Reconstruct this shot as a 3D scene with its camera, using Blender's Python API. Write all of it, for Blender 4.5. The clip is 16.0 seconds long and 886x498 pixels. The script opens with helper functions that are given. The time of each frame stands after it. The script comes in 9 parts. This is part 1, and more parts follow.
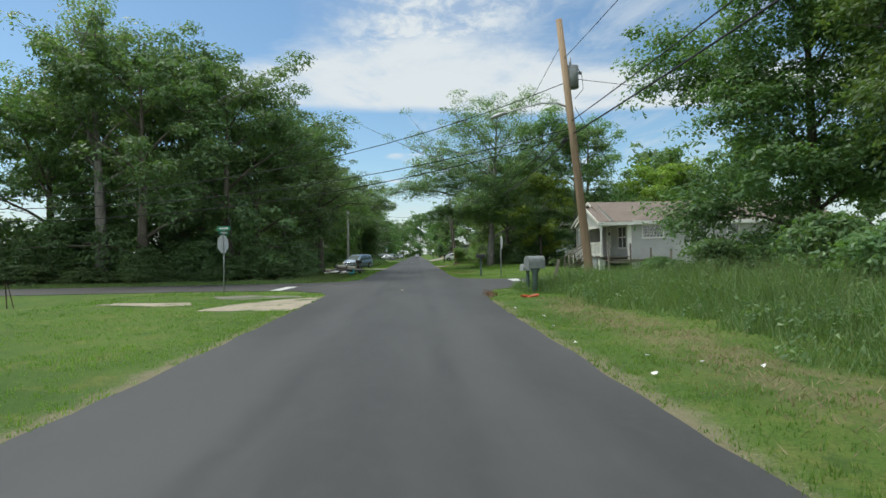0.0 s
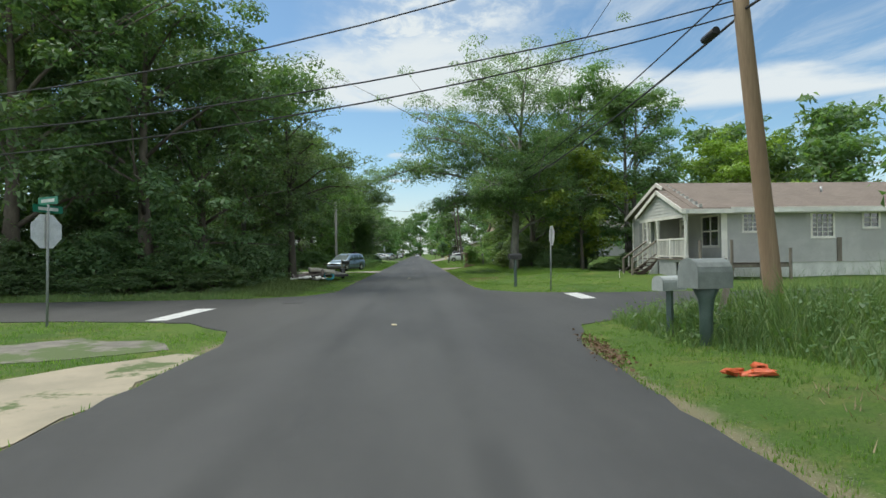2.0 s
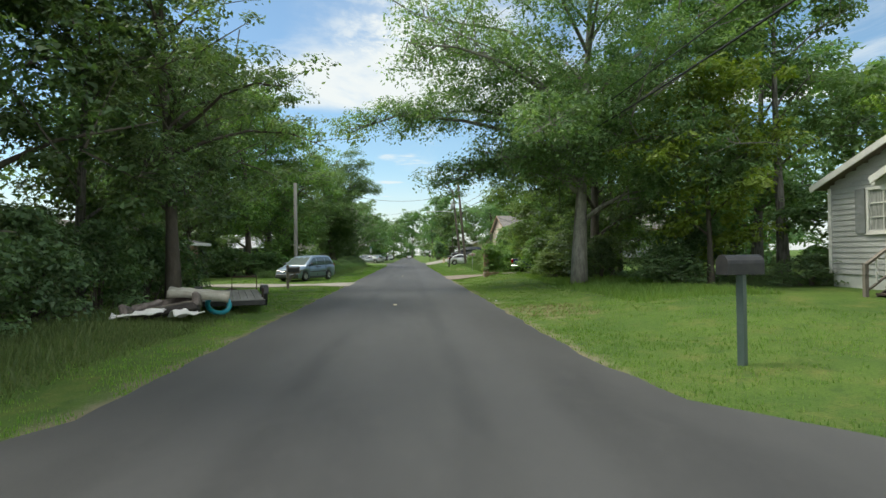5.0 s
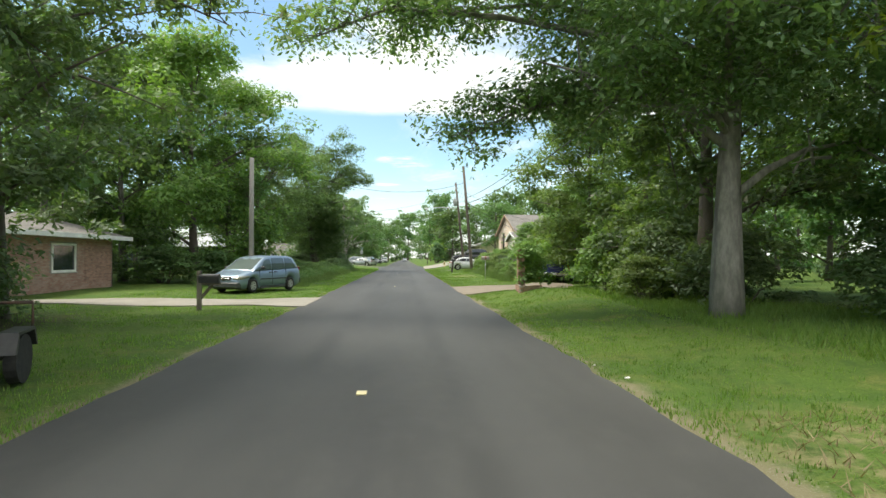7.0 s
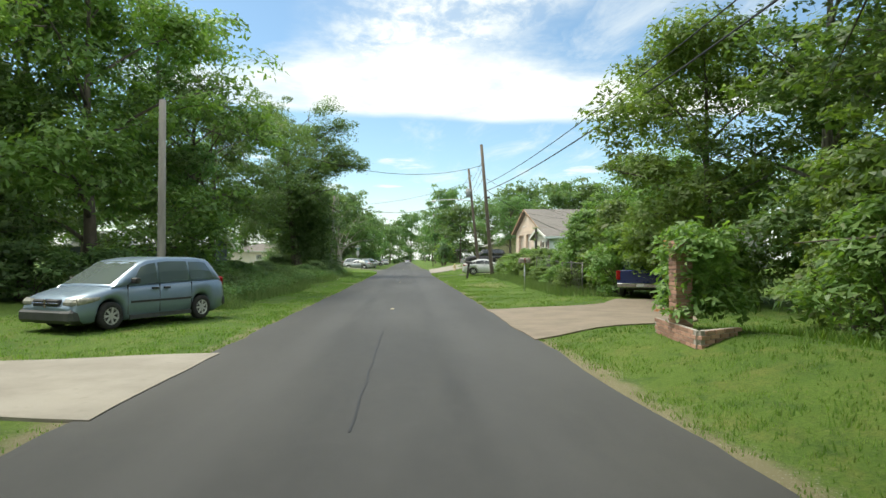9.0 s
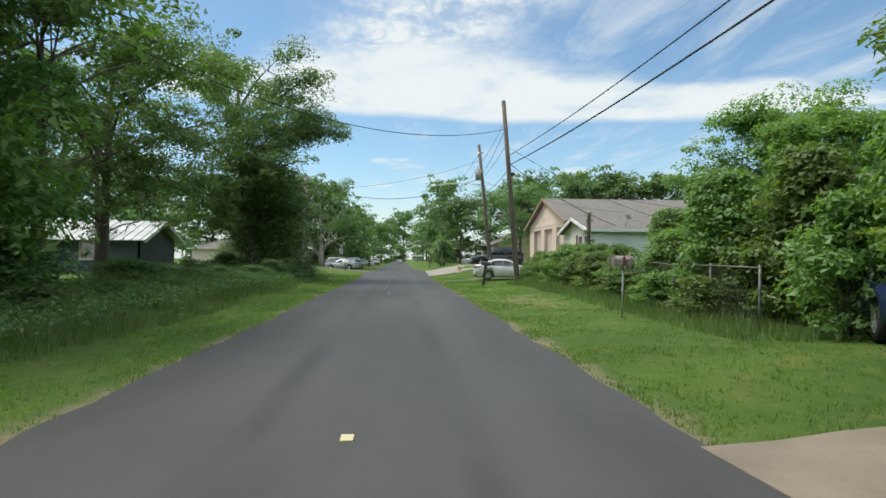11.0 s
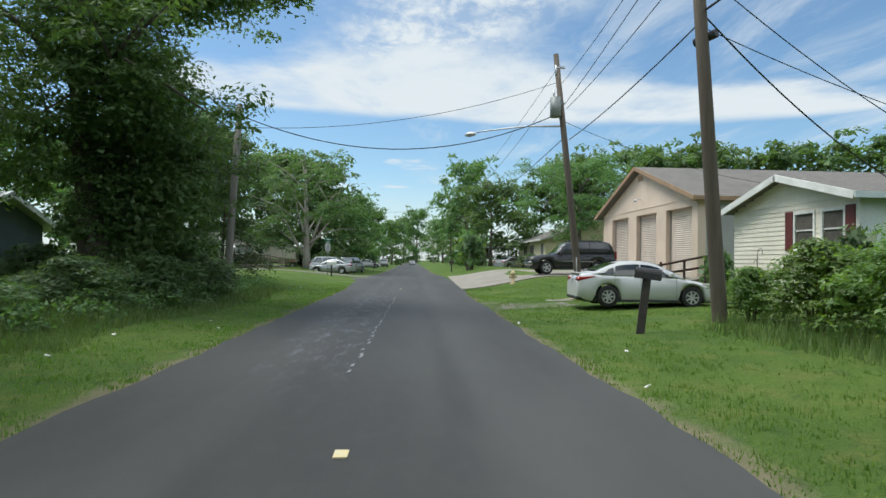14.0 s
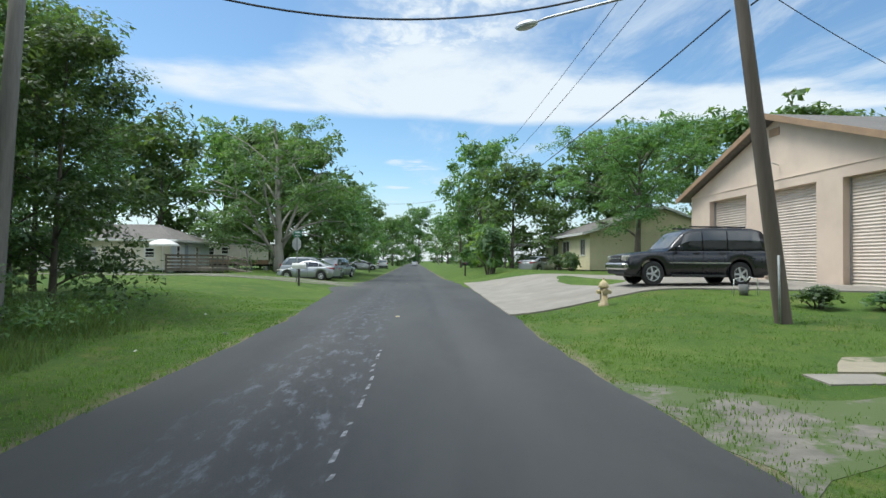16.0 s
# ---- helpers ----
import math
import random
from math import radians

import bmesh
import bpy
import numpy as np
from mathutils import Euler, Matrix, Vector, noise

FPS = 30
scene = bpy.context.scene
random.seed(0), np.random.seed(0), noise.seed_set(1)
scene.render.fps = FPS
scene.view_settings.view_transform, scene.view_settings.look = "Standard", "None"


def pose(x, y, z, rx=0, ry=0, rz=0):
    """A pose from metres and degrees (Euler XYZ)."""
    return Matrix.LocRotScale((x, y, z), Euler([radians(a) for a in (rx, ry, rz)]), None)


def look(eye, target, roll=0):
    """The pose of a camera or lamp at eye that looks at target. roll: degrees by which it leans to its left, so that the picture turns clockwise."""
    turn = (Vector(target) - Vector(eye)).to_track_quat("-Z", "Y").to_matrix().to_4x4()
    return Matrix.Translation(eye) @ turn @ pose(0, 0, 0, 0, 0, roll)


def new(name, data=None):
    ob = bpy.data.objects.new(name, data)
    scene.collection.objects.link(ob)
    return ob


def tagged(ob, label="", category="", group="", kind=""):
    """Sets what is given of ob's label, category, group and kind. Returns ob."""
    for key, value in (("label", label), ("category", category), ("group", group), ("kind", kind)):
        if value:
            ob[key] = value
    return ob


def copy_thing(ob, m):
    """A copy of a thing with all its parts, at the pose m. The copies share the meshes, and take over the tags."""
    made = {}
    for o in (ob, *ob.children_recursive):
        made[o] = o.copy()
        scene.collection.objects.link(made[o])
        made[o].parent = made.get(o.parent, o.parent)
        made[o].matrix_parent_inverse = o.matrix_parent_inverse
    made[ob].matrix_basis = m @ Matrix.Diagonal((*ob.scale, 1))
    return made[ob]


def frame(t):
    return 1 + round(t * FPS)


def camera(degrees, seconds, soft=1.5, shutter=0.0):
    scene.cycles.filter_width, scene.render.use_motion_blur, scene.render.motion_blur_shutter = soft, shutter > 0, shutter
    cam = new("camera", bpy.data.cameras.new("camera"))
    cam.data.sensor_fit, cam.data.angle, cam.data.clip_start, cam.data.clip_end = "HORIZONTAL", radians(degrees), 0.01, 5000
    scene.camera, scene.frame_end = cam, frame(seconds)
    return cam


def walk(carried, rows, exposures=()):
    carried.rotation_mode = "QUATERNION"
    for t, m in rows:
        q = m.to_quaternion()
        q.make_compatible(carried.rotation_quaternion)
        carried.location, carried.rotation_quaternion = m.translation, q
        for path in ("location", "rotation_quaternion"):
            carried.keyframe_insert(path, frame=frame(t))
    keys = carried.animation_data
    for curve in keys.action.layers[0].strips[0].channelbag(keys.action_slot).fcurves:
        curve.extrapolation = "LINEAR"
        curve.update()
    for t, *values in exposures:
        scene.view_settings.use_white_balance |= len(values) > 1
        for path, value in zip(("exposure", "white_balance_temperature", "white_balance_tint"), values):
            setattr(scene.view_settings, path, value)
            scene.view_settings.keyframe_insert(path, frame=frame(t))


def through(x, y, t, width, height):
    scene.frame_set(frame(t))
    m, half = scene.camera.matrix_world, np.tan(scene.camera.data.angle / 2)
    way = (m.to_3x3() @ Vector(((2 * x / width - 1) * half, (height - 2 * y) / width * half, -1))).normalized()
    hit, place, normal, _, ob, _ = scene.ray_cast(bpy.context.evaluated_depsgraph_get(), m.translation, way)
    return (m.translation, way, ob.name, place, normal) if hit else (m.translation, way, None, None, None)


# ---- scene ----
cam = camera(74.0, 16.0)
# seconds, x, y, z, yaw, pitch, roll
ROWS = [
    (0.0, 0.163, 0.000, 1.522, -2.549, 0.470, 0.994),
    (0.5, 0.044, 3.183, 1.521, -2.732, 0.508, 0.868),
    (1.0, 0.046, 6.300, 1.508, -2.628, 0.646, 0.649),
    (1.5, 0.035, 9.380, 1.508, -2.565, 0.603, 0.582),
    (2.0, -0.003, 12.510, 1.512, -2.564, 0.445, 0.667),
    (2.5, -0.017, 15.704, 1.502, -2.719, 0.405, 0.823),
    (3.0, -0.023, 18.799, 1.518, -2.873, 0.416, 1.096),
    (3.5, -0.117, 21.661, 1.516, -2.982, 0.461, 1.331),
    (4.0, -0.108, 24.755, 1.545, -3.025, 0.522, 1.230),
    (6.5, -0.024, 39.281, 1.508, -3.922, 0.721, 0.220),
    (7.0, -0.029, 42.348, 1.519, -3.798, 0.874, -0.028),
    (7.5, 0.018, 45.478, 1.517, -3.515, 0.976, -0.181),
    (8.0, -0.006, 48.647, 1.506, -3.391, 1.035, -0.100),
    (8.5, -0.026, 51.840, 1.516, -3.338, 1.147, -0.008),
    (9.0, -0.059, 55.042, 1.553, -3.566, 1.031, 0.028),
    (11.5, -0.075, 72.087, 1.518, -4.455, 1.045, -0.463),
    (12.0, 0.008, 75.648, 1.521, -4.486, 1.222, -0.625),
    (12.5, 0.085, 79.180, 1.520, -4.131, 1.211, -0.873),
    (13.0, 0.140, 82.881, 1.521, -3.562, 1.151, -0.891),
    (13.5, 0.103, 86.838, 1.523, -3.237, 1.046, -0.798),
    (14.0, 0.022, 90.594, 1.512, -3.052, 1.144, -0.820),
    (14.5, -0.006, 94.182, 1.487, -2.844, 1.287, -0.805),
    (15.0, -0.010, 97.823, 1.529, -2.737, 1.326, -0.762),
    (15.5, -0.067, 101.449, 1.524, -2.936, 1.217, -0.528),
    (16.0, -0.075, 104.953, 1.547, -2.868, 1.189, -0.580),
]
walk(cam, [(t, pose(x, y, z, 90 + pitch, roll, yaw)) for t, x, y, z, yaw, pitch, roll in ROWS],
     exposures=[(0.0, -0.15, 6250, 6), (3.0, 0.0, 6350, 5), (4.2, 0.08, 6500, 5), (6.3, 0.3, 6600, 6), (7.3, 0.58, 6900, 5), (9.0, 0.40, 6800, 4), (9.6, 0.3, 6700, 4), (11.3, 0.0, 6350, 6), (14.0, -0.08, 6150, 6), (16.0, 0.06, 6000, 6)])

# ---- world and sun ----
SUN_ELEV, SUN_AZ = 62.0, 288.0  # azimuth clockwise from +y


def make_world():
    w = bpy.data.worlds.new("sky")
    scene.world = w
    w.use_nodes = True
    nt = w.node_tree
    n, l = nt.nodes, nt.links
    n.clear()
    out = n.new("ShaderNodeOutputWorld")
    bg = n.new("ShaderNodeBackground")
    sky = n.new("ShaderNodeTexSky")
    sky.sky_type = "NISHITA"
    sky.sun_disc = False
    sky.sun_elevation = radians(SUN_ELEV)
    sky.sun_rotation = radians(SUN_AZ)
    sky.dust_density = 0.6
    sky.ozone_density = 2.0
    co = n.new("ShaderNodeTexCoord")
    sep = n.new("ShaderNodeSeparateXYZ")
    l.new(co.outputs["Generated"], sep.inputs[0])

    def m(op, a, b=None, c=None, clamp=False):
        q = n.new("ShaderNodeMath")
        q.operation = op
        q.use_clamp = clamp
        for i, v in enumerate((a, b, c)):
            if v is None:
                continue
            if isinstance(v, (int, float)):
                q.inputs[i].default_value = v
            else:
                l.new(v, q.inputs[i])
        return q.outputs[0]

    # clouds lie on a flat layer above: direction / height
    zc = m("MAXIMUM", sep.outputs[2], 0.02)
    u = m("DIVIDE", sep.outputs[0], zc)
    v = m("DIVIDE", sep.outputs[1], zc)
    comb = n.new("ShaderNodeCombineXYZ")
    l.new(u, comb.inputs[0])
    l.new(v, comb.inputs[1])

    def cloud(scale, detail, rough, loc, sx=1.0, sy=1.0, rot=0.0, dist=0.0):
        mp = n.new("ShaderNodeMapping")
        mp.inputs["Location"].default_value = loc
        mp.inputs["Rotation"].default_value = (0, 0, radians(rot))
        mp.inputs["Scale"].default_value = (sx, sy, 1)
        l.new(comb.outputs[0], mp.inputs[0])
        t = n.new("ShaderNodeTexNoise")
        t.inputs["Scale"].default_value = scale
        t.inputs["Detail"].default_value = detail
        t.inputs["Roughness"].default_value = rough
        t.inputs["Distortion"].default_value = dist
        l.new(mp.outputs[0], t.inputs["Vector"])
        return t.outputs["Fac"]

    def ramp(v, a, b):
        q = n.new("ShaderNodeMapRange")
        q.interpolation_type = "SMOOTHSTEP"
        q.inputs[1].default_value, q.inputs[2].default_value = a, b
        l.new(v, q.inputs[0])
        return q.outputs[0]

    # the long bank of cloud ahead, 13 to 19 degrees up, sharp below, ragged above
    wob = m("MULTIPLY", m("SUBTRACT", cloud(0.9, 7, 0.62, (3.1, 1.0, 0)), 0.5), 1.5)
    bow = m("MULTIPLY", m("POWER", m("SUBTRACT", u, 0.7), 2.0), 0.13)
    base = m("ADD", m("ADD", v, bow), m("MULTIPLY", m("SUBTRACT", cloud(0.8, 5, 0.55, (7, 2, 0)), 0.5), 0.55))
    far = ramp(base, 4.34, 4.02)
    dip = m("SUBTRACT", 0.55, m("MULTIPLY", m("MULTIPLY", ramp(u, -1.0, -0.4), ramp(u, 0.95, 0.35)), 0.55))
    near = ramp(m("SUBTRACT", m("ADD", v, wob), dip), 2.35, 2.85)
    side = ramp(m("ADD", u, m("MULTIPLY", wob, 0.6)), -1.75, -1.15)
    holes = ramp(cloud(1.3, 8, 0.62, (2.2, 0.4, 0), 1.0, 0.6, -14.0, 0.3), 0.28, 0.50)
    bank = m("MULTIPLY", m("MULTIPLY", m("MULTIPLY", near, far), side), m("ADD", m("MULTIPLY", holes, 0.45), 0.55))
    # rippled high cloud above the bank, thinning upwards to the right
    ripple = ramp(cloud(5.5, 7, 0.62, (1.5, 4.2, 0), 1.25, 0.8, -35.0, 0.25), 0.36, 0.66)
    lean = m("SUBTRACT", u, m("MULTIPLY", m("SUBTRACT", 3.0, v), 0.35))
    area = m("MULTIPLY", m("MULTIPLY", ramp(m("ADD", lean, m("MULTIPLY", wob, 0.25)), -0.75, -0.25), ramp(m("ADD", lean, m("MULTIPLY", wob, 0.3)), 0.62, 0.05)),
             m("MULTIPLY", ramp(v, 1.3, 1.9), ramp(v, 3.6, 3.1)))
    veil = m("MULTIPLY", ramp(cloud(1.1, 7, 0.68, (1.0, 7.2, 0), 1.7, 0.5, -32.0, 0.5), 0.44, 0.74), m("MULTIPLY", ramp(u, -0.4, 0.4), 0.55))
    wisp2 = m("MAXIMUM", m("MULTIPLY", area, m("ADD", m("MULTIPLY", ripple, 0.8), 0.28)), veil)
    low = m("MULTIPLY", ramp(cloud(0.9, 5, 0.6, (0.7, 9.3, 0)), 0.58, 0.68), m("MULTIPLY", ramp(v, 4.8, 5.8), 0.7))
    # broken bright cloud overhead and behind, out of view, added as fill light
    rest = m("MULTIPLY", ramp(cloud(0.7, 6, 0.6, (5.0, 3.0, 0)), 0.40, 0.58), ramp(v, 1.15, 0.7))
    tot = m("MAXIMUM", m("MAXIMUM", m("MAXIMUM", bank, wisp2), low), rest, clamp=True)
    haze = ramp(sep.outputs[2], 0.16, 0.0)
    cover = m("MAXIMUM", tot, m("MULTIPLY", haze, 0.75), clamp=True)
    mix = n.new("ShaderNodeMix")
    mix.data_type = "RGBA"
    l.new(cover, mix.inputs[0])
    boost = n.new("ShaderNodeMix")
    boost.data_type = "RGBA"
    boost.blend_type = "MULTIPLY"
    boost.inputs[0].default_value = 1.0
    boost.inputs[7].default_value = (1.42, 1.55, 1.52, 1)
    l.new(sky.outputs[0], boost.inputs[6])
    l.new(boost.outputs[2], mix.inputs[6])
    mix.inputs[7].default_value = (8.4, 8.7, 8.9, 1)
    # the unseen fill cloud is made brighter than the bank ahead
    glow = n.new("ShaderNodeMix")
    glow.data_type = "RGBA"
    l.new(rest, glow.inputs[0])
    glow.inputs[6].default_value = (8.4, 8.7, 8.9, 1)
    glow.inputs[7].default_value = (20.0, 20.0, 19.6, 1)
    l.new(glow.outputs[2], mix.inputs[7])
    l.new(mix.outputs[2], bg.inputs[0])
    bg.inputs[1].default_value = 0.10
    l.new(bg.outputs[0], out.inputs[0])


make_world()
sun = new("sun", bpy.data.lights.new("sun", "SUN"))
sun.data.energy = 3.6
sun.data.angle = radians(25)
sun.data.color = (1.0, 0.95, 0.86)
az = radians(SUN_AZ)
sd = Vector((math.sin(az) * math.cos(radians(SUN_ELEV)), math.cos(az) * math.cos(radians(SUN_ELEV)), math.sin(radians(SUN_ELEV))))
sun.matrix_world = look(sd * 60, (0, 0, 0))

# ---- materials ----


class Mat:
    """Small builder of node materials; coordinates are metres of the object."""

    def __init__(self, name):
        self.m = bpy.data.materials.new(name)
        self.m.use_nodes = True
        self.t = self.m.node_tree
        self.n, self.l = self.t.nodes, self.t.links
        self.b = self.n["Principled BSDF"]
        self.co = self.n.new("ShaderNodeTexCoord").outputs["Object"]

    def put(self, v, sock):
        if hasattr(v, "is_linked"):
            self.l.new(v, sock)
        elif isinstance(v, (tuple, list)) and len(v) == 3 and sock.type == "RGBA":
            sock.default_value = (*v, 1)
        else:
            sock.default_value = v

    def math(self, op, a, b=0.0, clamp=False):
        q = self.n.new("ShaderNodeMath")
        q.operation, q.use_clamp = op, clamp
        self.put(a, q.inputs[0])
        self.put(b, q.inputs[1])
        return q.outputs[0]

    def scaled(self, s):
        q = self.n.new("ShaderNodeMapping")
        q.inputs["Scale"].default_value = s
        self.l.new(self.co, q.inputs[0])
        return q.outputs[0]

    def noise(self, scale, detail=4, rough=0.55, stretch=None, dist=0.0):
        q = self.n.new("ShaderNodeTexNoise")
        q.inputs["Scale"].default_value, q.inputs["Detail"].default_value = scale, detail
        q.inputs["Roughness"].default_value, q.inputs["Distortion"].default_value = rough, dist
        self.l.new(self.scaled(stretch) if stretch else self.co, q.inputs["Vector"])
        return q.outputs["Fac"]

    def range(self, v, a, b, c=0.0, d=1.0):
        q = self.n.new("ShaderNodeMapRange")
        q.interpolation_type = "SMOOTHSTEP"
        for i, x in enumerate((v, a, b, c, d)):
            self.put(x, q.inputs[i])
        return q.outputs[0]

    def mix(self, f, a, b, kind="MIX"):
        q = self.n.new("ShaderNodeMix")
        q.data_type, q.blend_type = "RGBA", kind
        self.put(f, q.inputs[0])
        self.put(a, q.inputs[6])
        self.put(b, q.inputs[7])
        return q.outputs[2]

    def axis(self, i):
        q = self.n.new("ShaderNodeSeparateXYZ")
        self.l.new(self.co, q.inputs[0])
        return q.outputs[i]

    def island(self):
        return self.n.new("ShaderNodeNewGeometry").outputs["Random Per Island"]

    def rand(self):
        return self.n.new("ShaderNodeObjectInfo").outputs["Random"]

    def bump(self, h, strength, distance=0.01):
        q = self.n.new("ShaderNodeBump")
        q.inputs["Strength"].default_value, q.inputs["Distance"].default_value = strength, distance
        self.l.new(h, q.inputs["Height"])
        self.l.new(q.outputs[0], self.b.inputs["Normal"])

    def done(self, color, rough=0.7, metal=0.0, **kw):
        self.put(color, self.b.inputs["Base Color"])
        self.put(rough, self.b.inputs["Roughness"])
        self.put(metal, self.b.inputs["Metallic"])
        for k, v in kw.items():
            self.put(v, self.b.inputs[k.replace("_", " ")])
        return self.m


def mat_two(name, a, b, scale=3.0, rough=0.75, fine=60.0, bump=0.3, metal=0.0, stretch=None, vary=0.15, **kw):
    """Two tones in broad patches, a fine grain and a little relief; varies a little from piece to piece."""
    q = Mat(name)
    c = q.mix(q.range(q.noise(scale, 5, 0.6, stretch), 0.35, 0.65), a, b)
    f = q.noise(fine, 3, 0.6, stretch)
    c = q.mix(q.range(f, 0.3, 0.75, 0.0, 0.35), c, tuple(x * 0.55 for x in a))
    r = q.math("ADD", q.math("MULTIPLY", q.rand(), 2 * vary), 1 - vary)
    hs = q.n.new("ShaderNodeHueSaturation")
    q.l.new(c, hs.inputs["Color"])
    q.l.new(r, hs.inputs["Value"])
    if bump:
        q.bump(f, bump, 0.006)
    return q.done(hs.outputs[0], rough, metal, **kw)


def mat_leaf(name, dark, mid, light, gloss=0.5, through=0.42):
    q = Mat(name)
    c = q.mix(q.range(q.noise(0.35, 3), 0.3, 0.7), dark, mid)
    c = q.mix(q.range(q.island(), 0.55, 1.0, 0.0, 0.8), c, light)
    c = q.mix(q.range(q.island(), 0.0, 0.14, 0.45, 0.0), c, (0.10, 0.075, 0.02))
    hs = q.n.new("ShaderNodeHueSaturation")
    q.l.new(c, hs.inputs["Color"])
    q.l.new(q.math("ADD", q.math("MULTIPLY", q.rand(), 0.4), 0.8), hs.inputs["Value"])
    q.l.new(q.math("ADD", q.math("MULTIPLY", q.rand(), 0.03), 0.487), hs.inputs["Hue"])
    q.done(hs.outputs[0], gloss, Specular_IOR_Level=0.45)
    tr = q.n.new("ShaderNodeBsdfTranslucent")
    tc = q.mix(1.0, hs.outputs[0], (1.5, 1.6, 0.6), "MULTIPLY")
    q.l.new(tc, tr.inputs[0])
    mx = q.n.new("ShaderNodeMixShader")
    mx.inputs[0].default_value = through
    q.l.new(q.b.outputs[0], mx.inputs[1])
    q.l.new(tr.outputs[0], mx.inputs[2])
    q.l.new(mx.outputs[0], q.n["Material Output"].inputs[0])
    return q.m


def mat_asphalt():
    q = Mat("asphalt")
    x, y = q.axis(0), q.axis(1)
    base = q.mix(q.range(q.noise(0.35, 5, 0.6, (1, 0.25, 1)), 0.3, 0.7), (0.036, 0.0355, 0.0345), (0.064, 0.063, 0.060))
    # two worn wheel tracks on each side of the centre
    tr = q.math("ABSOLUTE", q.math("SUBTRACT", q.math("ABSOLUTE", q.math("ADD", x, 0.4)), 1.45))
    base = q.mix(q.range(tr, 0.55, 0.1, 0.0, 0.35), base, (0.072, 0.071, 0.070))
    base = q.mix(q.range(q.noise(1.2, 3, 0.6, (1, 0.12, 1)), 0.56, 0.74, 0.0, 0.28), base, (0.028, 0.028, 0.030))
    # mottled patches and dark drip lines along the lanes
    base = q.mix(q.range(q.noise(4.5, 6, 0.72, (1, 0.5, 1)), 0.46, 0.70, 0.0, 0.22), base, (0.076, 0.074, 0.070))
    drip = q.math("ABSOLUTE", q.math("SUBTRACT", q.math("ABSOLUTE", q.math("ADD", x, 0.42)), 0.95))
    base = q.mix(q.math("MULTIPLY", q.range(drip, 0.28, 0.03), q.range(q.noise(0.5, 4, 0.6, (1, 0.35, 1)), 0.45, 0.62, 0.0, 0.45)), base, (0.022, 0.022, 0.022))
    grit = q.noise(160, 2, 0.7)
    base = q.mix(q.range(grit, 0.55, 0.8, 0.0, 0.5), base, (0.16, 0.155, 0.15))
    base = q.mix(q.range(q.noise(90, 2, 0.7), 0.6, 0.8, 0.0, 0.6), base, (0.012, 0.012, 0.013))
    # old rubbed paint and pale scuffs on the far half
    old = q.math("MULTIPLY", q.range(y, 96, 102), q.range(y, 150, 116))
    band = q.math("MULTIPLY", q.range(x, -2.5, -1.9), q.range(x, -0.55, -0.85))
    scuff = q.range(q.noise(3.2, 8, 0.75, (1.6, 0.45, 1)), 0.5, 0.66)
    base = q.mix(q.math("MULTIPLY", q.math("MULTIPLY", scuff, band), q.math("MULTIPLY", old, 0.58)), base, (0.18, 0.19, 0.225))
    q.bump(grit, 0.35, 0.004)
    return q.done(base, q.range(grit, 0.3, 0.8, 0.62, 0.85), Specular_IOR_Level=0.4)


